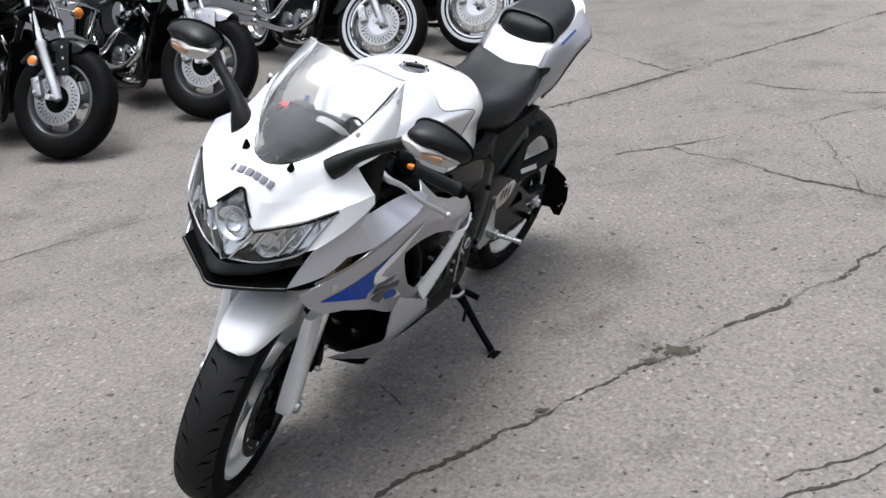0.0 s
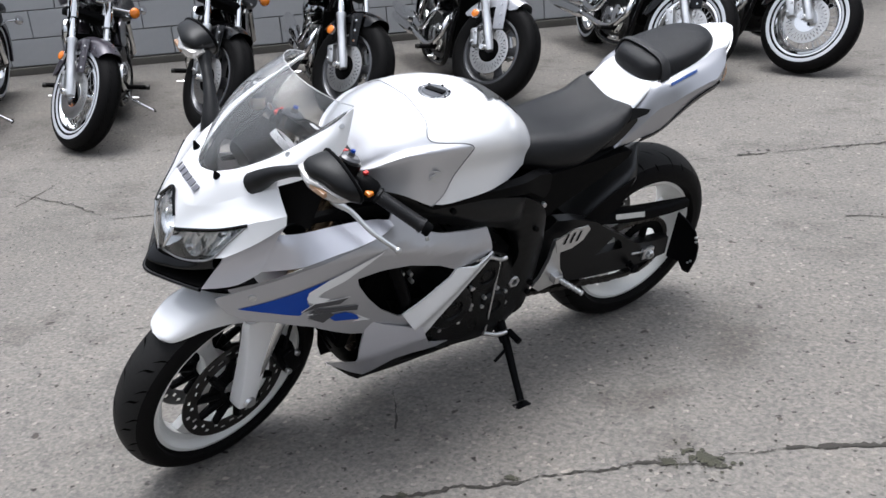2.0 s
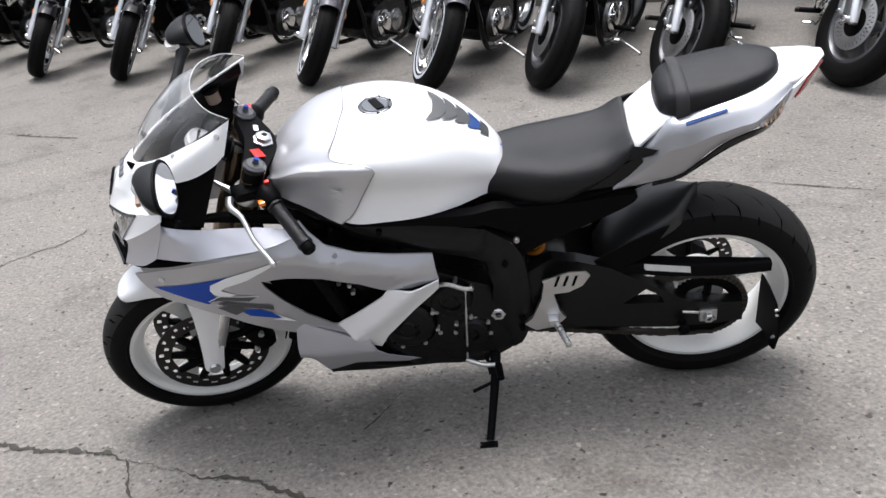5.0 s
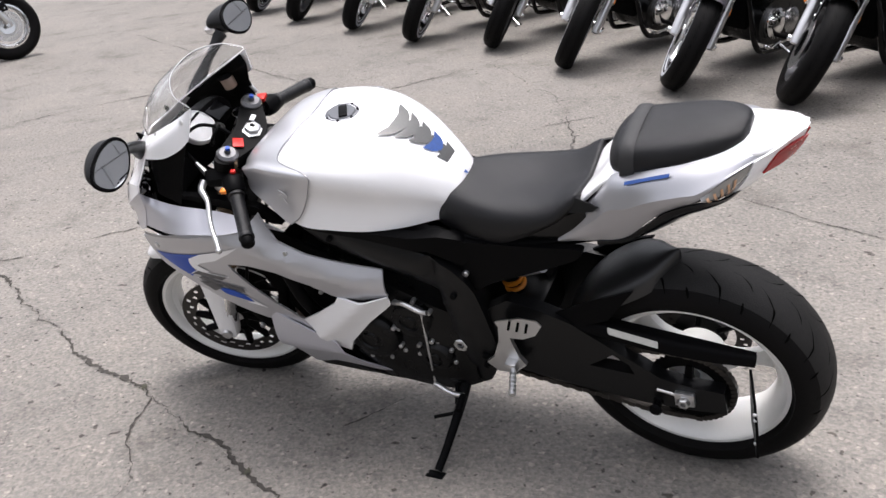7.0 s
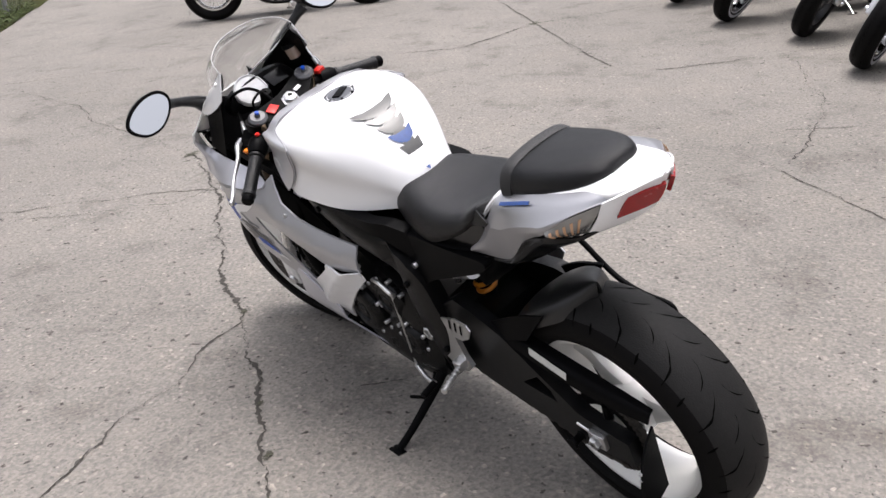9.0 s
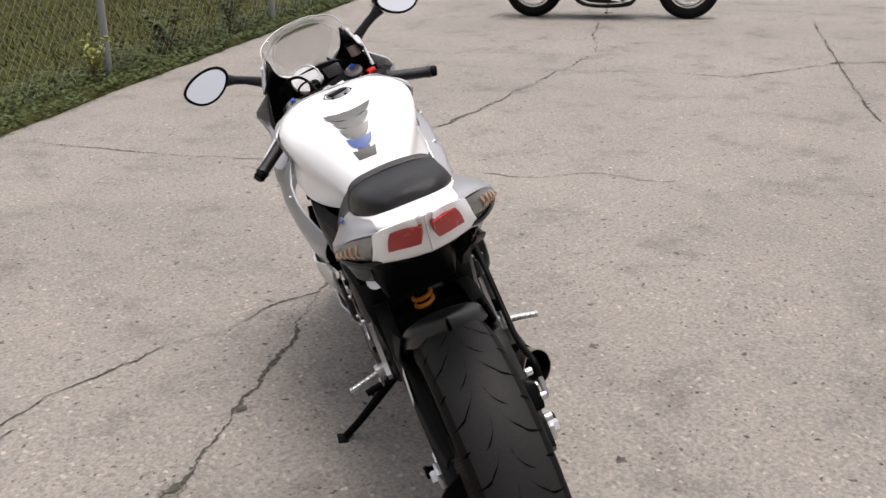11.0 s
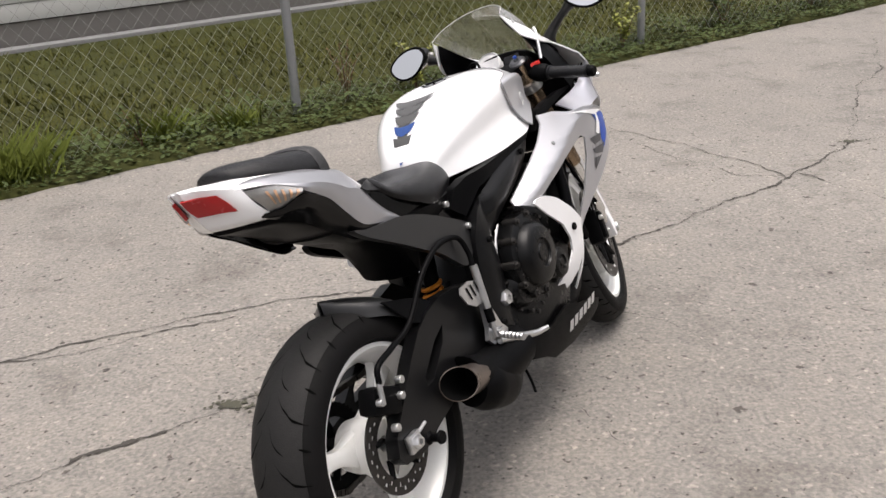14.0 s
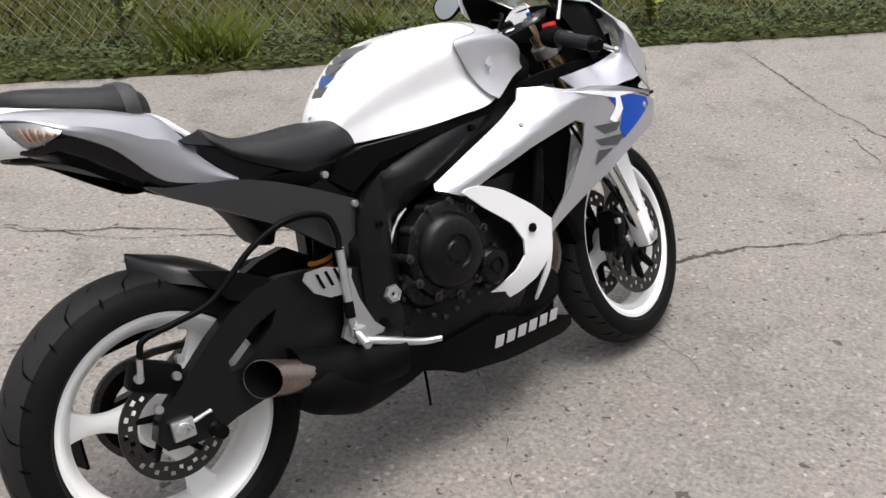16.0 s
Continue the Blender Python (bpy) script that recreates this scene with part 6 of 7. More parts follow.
# frame, side covers, subframe
RAIL = [(1.055, 0.575), (1.01, 0.545), (0.95, 0.500), (0.89, 0.485), (0.777, 0.448), (0.68, 0.420), (0.606, 0.395), (0.535, 0.370), (0.493, 0.335), (0.466, 0.27), (0.456, 0.15), (0.458, 0.05), (0.49, -0.04), (0.55, -0.05), (0.585, -0.02), (0.575, 0.05), (0.555, 0.137),
        (0.548, 0.197), (0.58, 0.272), (0.674, 0.321), (0.80, 0.365), (0.90, 0.400), (0.98, 0.440), (1.06, 0.480), (1.09, 0.53)]
for s in (1, -1):
    f = lambda x, z: 0.150 + 0.022 * math.exp(-((x - 0.70) / 0.2) ** 2) - 0.32 * max(0, x - 0.86) - 0.10 * max(0, 0.2 - z) - 1.6 * max(0, abs((z - 0.35 - 0.34 * (x - 0.60)) if x > 0.56 else (x - 0.505) * 0.9) - 0.018)  * 0.35
    fr = bpart("frame_spar", plate(RAIL, f, 0.045, s, 0.025, 3), FRAME, "satin black aluminium frame spar", 50)
    b = bmesh.new()
    lathe([(0.004, 0.004), (0.009, 0.004), (0.010, 0.012), (0.018, 0.012), (0.022, 0.006), (0.022, -0.006)], 6, (0.544 if s > 0 else 0.514, s * (0.137 if s > 0 else 0.150), 0.085 if s > 0 else 0.112), False, b, (0, s, 0))
    part("pivot_nut", b, ALU, fr, "bright swingarm pivot nut")
    bolts("frame_bolt", [(x, s * (f(x, z) + 0.003), z) for x, z in ((0.482, 0.06), (0.485, 0.025), (0.512, 0.272), (0.80, 0.42))], (0, s, 0), 0.008, 0.006, BLACK, fr)
    sc = [(0.90, 0.468), (0.80, 0.450), (0.69, 0.445), (0.60, 0.442), (0.52, 0.440), (0.47, 0.425), (0.44, 0.385), (0.48, 0.35), (0.55, 0.40), (0.70, 0.425), (0.86, 0.440)]
    bpart("tank_side_trim", plate(sc, lambda x, z: 0.168 - 0.28 * max(0, 0.58 - x), 0.03, s, 0.03), BLACK, "black trim between tank and frame")
    sub = [(0.56, 0.400), (0.45, 0.418), (0.30, 0.425), (0.21, 0.430), (0.185, 0.424), (0.21, 0.396), (0.32, 0.345), (0.42, 0.30), (0.49, 0.26), (0.54, 0.30)] if s > 0 else \
        [(0.050, 0.470), (0.093, 0.458), (0.161, 0.450), (0.231, 0.440), (0.324, 0.410), (0.446, 0.354), (0.499, 0.322), (0.490, 0.285), (0.458, 0.257), (0.418, 0.243), (0.370, 0.276), (0.326, 0.311), (0.280, 0.336), (0.193, 0.386), (0.090, 0.440)]
    # One cover: lighter black on the lit right, deeper on the shaded left.
    sf = bpart("subframe_cover", plate(sub, lambda x, z: 0.138 - 0.02 * max(0, x - 0.3), 0.02, s, 0.03, 3), HUGGER if s < 0 else BLACK, "satin black subframe cover below the seat, lightened for the lit right side" if s < 0 else "black subframe cover below the seat, darkened for the shaded left side", 50)
    bolts("cover_screw", [(0.478, s * 0.137, 0.326), (0.426, s * 0.129, 0.402), (0.519, s * 0.150, 0.245)], (0, s, 0), 0.008, 0.006, ALU, sf, "bright cover screw")
    base = [(0.175, 0.522), (0.284, 0.473), (0.414, 0.413), (0.480, 0.392), (0.540, 0.400), (0.520, 0.330), (0.420, 0.350), (0.300, 0.405), (0.150, 0.445)]
    bpart("seat_base", plate(base, lambda x, z: 0.118, 0.012, s, 0.03), GLOSS, "glossy black seat base edge")

# engine
eng = bpart("engine", loft([[(x, y * w, z) for y, z in ((-1, z0), (-1, (z0 + z1) / 2), (-0.9, z1), (0.9, z1), (1, (z0 + z1) / 2), (1, z0))] for x, w, z0, z1 in ((0.52, 0.13, -0.06, 0.15), (0.60, 0.15, -0.08, 0.20), (0.72, 0.155, -0.07, 0.27), (0.84, 0.15, -0.05, 0.34), (0.93, 0.14, 0.05, 0.36), (0.97, 0.13, 0.14, 0.34))], 2, 2), ENGINE, "black four-cylinder engine")
for s, covers in ((-1, ((0.662, 0.170, 0.086, 0.185, 0.217), (0.770, 0.102, 0.046, 0.18, 0.205), (0.60, 0.11, 0.06, 0.15, 0.172), (0.71, 0.25, 0.045, 0.15, 0.165))), (1, ((0.78, 0.10, 0.075, 0.17, 0.185), (0.66, 0.16, 0.06, 0.15, 0.165), (0.62, 0.04, 0.05, 0.15, 0.165)))):
    for x, z, r, y0, y1 in covers:
        cv = part("engine_cover", lathe([(0.0005, y1), (r * 0.25, y1), (r * 0.3, y1 - 0.004), (r * 0.42, y1 - 0.004), (r * 0.46, y1 + 0.002), (r * 0.8, y1), (r * 0.93, y1 - 0.008), (r, y1 - 0.022), (r * 1.04, y0), (r * 1.04, 0.12)], 40, (x, 0, z), False, None, (0, s, 0)), ENGINE, eng, "round black casting")
        ring = [(x + r * 1.06 * math.cos(k * math.tau / 8 + 0.3), s * (y0 - 0.004), z + r * 1.06 * math.sin(k * math.tau / 8 + 0.3)) for k in range(8)]
        bolts("cover_bolt", ring, (0, s, 0), 0.006, 0.008, ALU if s > 0 else STEEL, cv)
fl = part("clutch_flange", lathe([(0.060, 0.188), (0.104, 0.188), (0.110, 0.184), (0.112, 0.172), (0.112, 0.14)], 44, (0.662, 0, 0.172), False, None, (0, -1, 0)), ENGINE, eng, "black flange of the clutch cover")
for k in range(11):
    a = math.tau * k / 11 + 0.2
    part("flange_lug", lathe([(0.0005, 0.196), (0.006, 0.196), (0.007, 0.190), (0.011, 0.189), (0.012, 0.15)], 12, (0.662 + 0.108 * math.cos(a), 0, 0.172 + 0.108 * math.sin(a)), False, None, (0, -1, 0)), STEEL, fl, "flange bolt in its lug")
arc = [math.tau * (0.33 + 0.030 * k) for k in range(7)]
part("casting_edge", tube([(0.652 + 0.124 * math.cos(a), -0.152, 0.176 + 0.124 * math.sin(a)) for a in arc], [0.002, 0.0045, 0.003, 0.005, 0.003, 0.004, 0.002], 8, 4), DRILLED, eng, "bare alloy casting edge")
for x, z in ((0.60, 0.035), (0.63, 0.02), (0.665, 0.028), (0.70, 0.034), (0.735, 0.042), (0.765, 0.052), (0.80, 0.070)):
    part("sump_lug", block((x, -0.160, z), (0.014, 0.018, 0.012), 0.004, (0, 20, 0)), STEEL, eng, "cast lug along the sump")
bolts("engine_bolt", [(x, 0.158, z) for x, z in ((0.93, 0.26), (0.90, 0.29), (0.905, 0.25), (0.90, 0.225), (0.75, 0.24), (0.72, 0.20), (0.70, 0.13), (0.655, 0.08), (0.66, 0.05), (0.70, 0.055), (0.735, 0.03), (0.615, 0.1))], (0, 1, 0), 0.006, 0.008, ALU, eng)
rad = bpart("radiator", block((1.03, 0, 0.22), (0.03, 0.30, 0.34), 0.008, (0, -22, 0)), DARK, "black curved radiator")
b = bmesh.new()
for i in range(22):
    block((1.049 - 0.0152 * (i - 11) * 0.40, 0, 0.22 + (i - 11) * 0.0142), (0.004, 0.28, 0.003), 0, (0, -22, 0), b)
tagged(part("core", b, BLACK, rad), "", "", "", "stuff")
for k in range(4):
    y = -0.105 + k * 0.07
    hp = bpart("header_pipe", tube([(0.95, y, 0.22), (1.02, y, 0.16), (1.045, y * 0.95, 0.05), (1.00, y * 0.8, -0.03), (0.88, y * 0.5, -0.06), (0.74, y * 0.3 - 0.04, -0.07)], 0.019, 12, 5), TITAN, "heat-stained header pipe")
for s in (1, -1):
    bpart("cooling_hose", tube([(0.98, 0.17 * s, 0.33), (0.95, 0.185 * s, 0.25), (0.93, 0.18 * s, 0.18), (0.92, 0.14 * s, 0.10)], 0.017, 12, 5), BLACK, "black rubber cooling hose")

# exhaust
pipe = tube([(0.60, -0.06, -0.09), (0.48, -0.11, -0.085), (0.38, -0.135, -0.06), (0.29, -0.15, -0.02), (0.24, -0.15, 0.0)], [0.030, 0.034, 0.058, 0.060, 0.045], 20, 5)
ex = bpart("exhaust", pipe, BLACK, "short black exhaust box under the engine")
a, b_ = V((0.395, -0.152, -0.022)), V((0.165, -0.174, 0.048))
d = (b_ - a).normalized()
cut = d.cross(V((0, 0, 1))).normalized()
bm = bmesh.new()
rings = []
for k, r in ((0.0, 0.026), (0.3, 0.029), (0.9, 0.038), (1.0, 0.0395)):
    ring = []
    for j in range(28):
        h = math.tau * j / 28
        u, w = cut, cut.cross(d)
        p = a.lerp(b_, k) + r * (math.cos(h) * u + math.sin(h) * w)
        if k > 0.5:
            p += d * (0.022 * math.cos(h) * (1 if k == 1.0 else 0.6))
        ring.append(bm.verts.new(p))
    rings.append(ring)
faces_of(bm, rings, 4, 28, False, True)
bmesh.ops.recalc_face_normals(bm, faces=bm.faces)
thicken(bm, 0.002)
part("tail_pipe", bm, TITAN, ex, "slash-cut stainless tail pipe, brown from heat")
# Added disc and lining, near-black to paint in the shade inside the pipe.
bm = bmesh.new()
bm.faces.new([bm.verts.new(a.lerp(b_, 0.55) + 0.034 * (math.cos(math.tau * j / 20) * cut + math.sin(math.tau * j / 20) * cut.cross(d))) for j in range(20)])
part("pipe_shade_disc", bm, DARK, ex, "added black disc for the sooty, shaded inside of the pipe")
bm = bmesh.new()
liner = [[bm.verts.new(a.lerp(b_, k) + r * (math.cos(math.tau * j / 28) * cut + math.sin(math.tau * j / 28) * cut.cross(d)) + d * (e * math.cos(math.tau * j / 28))) for j in range(28)] for k, r, e in ((0.5, 0.027, 0), (0.88, 0.035, 0.013), (0.998, 0.0374, 0.0215))]
faces_of(bm, liner, 3, 28, False, True)
part("liner", bm, DARK, ex, "sooty lining, painted black for the shade in the pipe")
part("guard", loft([[(x, -0.150 + dy, z + dz) for dy, dz in ((-0.02, -0.05), (-0.05, 0.0), (-0.02, 0.05), (0.03, 0.05), (0.03, -0.05))] for x, z in ((0.25, 0.02), (0.33, -0.01), (0.44, -0.02), (0.50, -0.015))], 3, 3), BLACK, ex, "black exhaust shield")

# swingarm
LARM = [(0.57, 0.12), (0.50, 0.17), (0.40, 0.238), (0.335, 0.225), (0.25, 0.190), (0.15, 0.118), (0.05, 0.048), (-0.03, 0.034), (-0.088, 0.030), (-0.092, -0.036), (-0.02, -0.042), (0.10, -0.040), (0.25, -0.02), (0.40, 0.005), (0.57, 0.04)]
RARM = [(0.57, 0.13), (0.46, 0.188), (0.40, 0.206), (0.334, 0.218), (0.275, 0.223), (0.213, 0.213), (0.157, 0.190), (0.096, 0.146), (0.034, 0.092), (-0.038, 0.030), (-0.052, -0.010), (-0.036, -0.034), (0.022, -0.041), (0.064, -0.041), (0.112, -0.024), (0.194, -0.008), (0.26, -0.005), (0.40, 0.02), (0.57, 0.04)]
LHOLE = [(0.222, 0.060), (0.160, 0.106), (0.124, 0.080), (0.113, 0.051)]
RHOLE = [(0.122, 0.070), (0.125, 0.093), (0.201, 0.145), (0.252, 0.164), (0.230, 0.128), (0.150, 0.071)]
arm = bpart("swingarm", plate(LARM, lambda x, z: 0.125 - 0.04 * max(0, x - 0.35), 0.034, 1, 0.03, holes=[LHOLE]), FRAME, "satin black braced swingarm", 50)
part("right_arm", plate(RARM, lambda x, z: 0.122 + 0.01 * max(0, x), 0.034, -1, 0.03, holes=[RHOLE]), FRAME, arm, "", 50)
part("cross_tube", block((0.40, 0, 0.11), (0.10, 0.22, 0.10), 0.015), FRAME, arm)
for s in (1, -1):
    b = block((0.0, 0.130 * s, 0.0), (0.046, 0.014, 0.040), 0.004)
    aj = part("chain_adjuster", b, ALU, arm, "bright chain adjuster block")
    part("axle_nut", lathe([(0.007, 0.014), (0.013, 0.014), (0.0155, 0.010), (0.0155, 0.0), (0.007, 0.0)], 6, (0, 0.136 * s, 0), True, None, (0, s, 0)), ALU, aj, "axle nut")
    part("adjuster_bolt", rod((-0.02, 0.125 * s, -0.004), (0.065, 0.125 * s, 0.012), 0.004, n=8), ALU, aj)
    part("stand_bobbin", lathe([(0.001, 0.036), (0.014, 0.036), (0.016, 0.030), (0.010, 0.022), (0.010, 0.006), (0.016, 0.0)], 16, (0.065, 0.122 * s, -0.028), False, None, (0, s, 0)), BLACK, arm)

# chain, sprocket, guards
spk = bmesh.new()
n = 44
for ring_y in (0.086, 0.092):
    outer = [spk.verts.new(((0.103 if i % 2 else 0.096) * math.cos(math.tau * i / (2 * n)), ring_y, (0.103 if i % 2 else 0.096) * math.sin(math.tau * i / (2 * n)))) for i in range(2 * n)]
    inner = [spk.verts.new((0.068 * math.cos(math.tau * i / (2 * n)), ring_y, 0.068 * math.sin(math.tau * i / (2 * n)))) for i in range(2 * n)]
    for i in range(2 * n):
        j = (i + 1) % (2 * n)
        spk.faces.new((outer[i], outer[j], inner[j], inner[i]))
sprocket = bpart("rear_sprocket", spk, BLACK, "black rear sprocket")
b = bmesh.new()
for k in range(5):
    a = k * math.tau / 5 + 0.4
    rod((0.03 * math.cos(a), 0.089, 0.03 * math.sin(a)), (0.075 * math.cos(a), 0.089, 0.075 * math.sin(a)), 0.012, 0.010, 8, b)
part("carrier", b, BLACK, sprocket)
b = bmesh.new()
line = [(0.0 + 0.104 * math.cos(a), 0.089, 0.104 * math.sin(a)) for a in [radians(q) for q in range(95, 266, 12)]]
line += [(0.10 + 0.05 * k, 0.089, -0.098 + 0.009 * k) for k in range(0, 8)] + [(0.53, 0.089, -0.02), (0.555, 0.089, 0.03), (0.53, 0.089, 0.075)]
line += [(0.46 - 0.06 * k, 0.089, 0.080 + 0.004 * k) for k in range(0, 8)]
links = curve_points(line, 3, True)
for i, p in enumerate(links):
    q = links[(i + 1) % len(links)]
    ang = -math.degrees(math.atan2(q.z - p.z, q.x - p.x))
    block((p + q) / 2, ((q - p).length * 1.05, 0.018 if i % 2 else 0.013, 0.014), 0, (0, ang, 0), b)
bpart("drive_chain", b, CHAIN, "dark oily drive chain")
cg = bpart("chain_guard", skin([[(0.24, 0.085, 0.200), (0.24, 0.112, 0.196), (0.24, 0.124, 0.175)], [(0.10, 0.085, 0.178), (0.10, 0.116, 0.172), (0.10, 0.126, 0.145)], [(-0.05, 0.088, 0.158), (-0.05, 0.114, 0.153), (-0.05, 0.124, 0.128)], [(-0.155, 0.092, 0.146), (-0.158, 0.108, 0.142), (-0.155, 0.116, 0.122)]], 5, 4, 0.004), BLACK, "black chain guard")
part("warning_label", plate([(0.165, 0.186), (0.050, 0.168), (0.050, 0.152), (0.165, 0.170)], lambda x, z: 0.1285 - 0.35 * max(0, z - 0.150), 0, 1, 0.05), STICKER, cg, "white warning label with unreadable print")
fin = bmesh.new()
front = [(-0.138 - 0.30 * (y - 0.095), y, z) for y, z in ((0.095, 0.092), (0.130, 0.078), (0.165, 0.052), (0.186, 0.005), (0.190, -0.040), (0.180, -0.104), (0.160, -0.106), (0.140, -0.080), (0.095, -0.084))]
ring = [[fin.verts.new(p) for p in front], [fin.verts.new((x - 0.006, y, z)) for x, y, z in front]]
fin.faces.new(ring[0])
fin.faces.new(ring[1])
faces_of(fin, ring, 2, 9, False, True)
cf = bpart("chain_fin", fin, BLACK, "black fin-shaped plate behind the sprocket")
bolts("fin_bolt", [(-0.163, 0.178, -0.055), (-0.162, 0.170, -0.066), (-0.164, 0.176, 0.020), (-0.162, 0.172, 0.034)], (1, 0.3, 0), 0.004, 0.004, ALU, cf)
hug = []
for a, r, w in ((93, 0.342, 0.006), (98, 0.336, 0.040), (105, 0.331, 0.078), (114, 0.329, 0.096), (126, 0.328, 0.100), (138, 0.327, 0.096), (150, 0.326, 0.086)):
    u = V((-math.cos(radians(a)), 0, math.sin(radians(a))))
    hug.append(sym([tuple(u * r), tuple(u * (r - 0.006) + V((0, w * 0.6, 0))), tuple(u * (r - 0.022) + V((0, w * 0.92, 0))), tuple(u * (r - 0.052) + V((0, w, 0)))]))
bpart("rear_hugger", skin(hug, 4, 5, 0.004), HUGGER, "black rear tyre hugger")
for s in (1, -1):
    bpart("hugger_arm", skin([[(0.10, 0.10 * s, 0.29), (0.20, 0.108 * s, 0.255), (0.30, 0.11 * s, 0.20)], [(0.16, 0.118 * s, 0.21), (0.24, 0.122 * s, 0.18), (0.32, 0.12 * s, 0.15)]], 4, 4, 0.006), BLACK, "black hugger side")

# rear shock
b = bmesh.new()
helix = [(0.432 + 0.012 * (k / 24) + 0.024 * math.cos(k * 0.9), 0.024 * math.sin(k * 0.9), 0.172 + 0.036 * k / 14) for k in range(15)]
shock = bpart("shock_absorber", rod((0.42, 0, 0.10), (0.47, 0, 0.33), 0.021), BLACK, "rear shock absorber with a yellow spring")
part("spring", tube(helix, 0.006, 8, 2), GOLD, shock, "yellow coil spring")
part("reservoir", rod((0.40, 0.085, 0.30), (0.30, 0.10, 0.345), 0.020), ALU, shock, "silver reservoir")

# rear brake
rb = part("brake_disc", disc((0, 0, 0), 0.075, 0.111, -0.086, 18, 1, 0.005), STEEL, rw, "drilled rear brake disc")
for k in range(5):
    a = k * math.tau / 5
    b = rod((0.04 * math.cos(a), -0.075, 0.04 * math.sin(a)), (0.08 * math.cos(a + 0.2), -0.086, 0.08 * math.sin(a + 0.2)), 0.008, 0.006, 8)
    part("carrier_arm", b, BLACK, rb)
cal = bpart("rear_caliper", block((-0.02, -0.100, 0.112), (0.10, 0.05, 0.062), 0.014, (0, 25, 0)), BLACK, "black rear brake caliper")
bolts("caliper_bolt", [(-0.055, -0.128, 0.125), (0.015, -0.128, 0.105), (-0.035, -0.128, 0.055), (0.03, -0.128, 0.135)], (0, -1, 0), 0.009, 0.008, ALU, cal, "bright bolt")
part("hose_fitting", rod((-0.055, -0.135, 0.12), (-0.045, -0.135, 0.165), 0.006), ALU, cal, "bright hose fitting")
bpart("rear_brake_hose", tube([(-0.045, -0.135, 0.162), (-0.03, -0.135, 0.195), (0.04, -0.13, 0.205), (0.12, -0.135, 0.225), (0.22, -0.14, 0.30), (0.31, -0.145, 0.335), (0.39, -0.15, 0.325), (0.41, -0.155, 0.28), (0.405, -0.158, 0.245)], 0.0068, 10, 6), BLACK, "black rubber brake hose")

# foot controls
for s in (1, -1):
    f = lambda x, z: 0.152 + 0.05 * max(0, 0.45 - x)
    hang = bpart("footrest_hanger", plate([(0.478, 0.045), (0.455, 0.068), (0.43, 0.13), (0.42, 0.19), (0.405, 0.195), (0.395, 0.13), (0.385, 0.085), (0.37, 0.06), (0.40, 0.030), (0.45, 0.020)], f, 0.012, s, 0.03), ALU, "silver alloy footrest hanger")
    hg = part("heel_guard", plate([(0.425, 0.198), (0.36, 0.222), (0.315, 0.222), (0.305, 0.208), (0.325, 0.175), (0.36, 0.155), (0.41, 0.15)], off(f, 0.004), 0.004, s, 0.02), ALU, hang, "slotted alloy heel guard")
    for k in range(3):
        x = 0.335 + 0.022 * k
        # Flat near-black strips stand in for the shade of open slots.
        part("slot", plate([(x, 0.212), (x + 0.007, 0.212), (x + 0.018, 0.178), (x + 0.011, 0.178)], off(f, 0.0055), 0, s, 0.05), DARK, hg)
    pg = bpart("footpeg", rod((0.400, 0.165 * s, 0.062), (0.372, 0.252 * s, 0.058), 0.0082, 0.007), ALU, "knurled alloy footpeg")
    part("peg_mount", block((0.403, 0.165 * s, 0.064), (0.030, 0.028, 0.026), 0.005), ALU, pg)
    for k in range(7):
        p = V((0.397, 0.175 * s, 0.062)).lerp(V((0.373, 0.248 * s, 0.058)), k / 6)
        b = lathe([(0.0078, -0.002), (0.0095, 0), (0.0078, 0.002)], 12, tuple(p), True, None, (-0.3, s, 0))
        part("peg_ridge", b, ALU, pg)
bpart("brake_pedal", tube([(0.40, -0.165, 0.045), (0.46, -0.178, 0.025), (0.54, -0.185, -0.004), (0.585, -0.20, -0.010)], [0.010, 0.011, 0.009, 0.007], 10, 5), ALU, "polished brake pedal")
mc = bpart("rear_master_cylinder", rod((0.392, -0.166, 0.085), (0.405, -0.160, 0.245), 0.010), ALU, "silver rear master cylinder")
part("pushrod", rod((0.390, -0.167, 0.06), (0.393, -0.165, 0.12), 0.006), ALU, mc)
part("boot", rod((0.393, -0.166, 0.10), (0.395, -0.165, 0.135), 0.011), BLACK, mc)
sl = bpart("gear_lever", tube([(0.645, 0.165, -0.055), (0.60, 0.175, -0.07), (0.56, 0.178, -0.07)], 0.007, 10, 4), ALU, "alloy gear lever")
part("toe_peg", rod((0.56, 0.178, -0.07), (0.555, 0.225, -0.075), 0.010), BLACK, sl, "black rubber toe peg")
part("shift_rod", rod((0.640, 0.168, -0.05), (0.618, 0.162, 0.20), 0.0032), ALU, sl, "bright shift rod")
part("shift_arm", tube([(0.60, 0.165, 0.205), (0.62, 0.165, 0.205), (0.66, 0.165, 0.225), (0.69, 0.162, 0.222)], 0.006, 8, 4), ALU, sl)

# side stand
foot = V((0.600, 0.335, -0.214))
st = bpart("side_stand", tube([(0.566, 0.13, -0.055), (0.570, 0.18, -0.095), (0.588, 0.27, -0.165), tuple(foot + V((0, -0.01, 0.012)))], [0.016, 0.013, 0.011, 0.011], 12, 5), BLACK, "black side stand, folded out")
part("stand_foot", block(foot + V((0.004, 0.002, 0.004)), (0.050, 0.030, 0.010), 0.004, (17.6, 0, 0)), BLACK, st, "flat stand foot")
part("stand_tang", rod((0.574, 0.20, -0.112), (0.634, 0.225, -0.118), 0.005), BLACK, st)
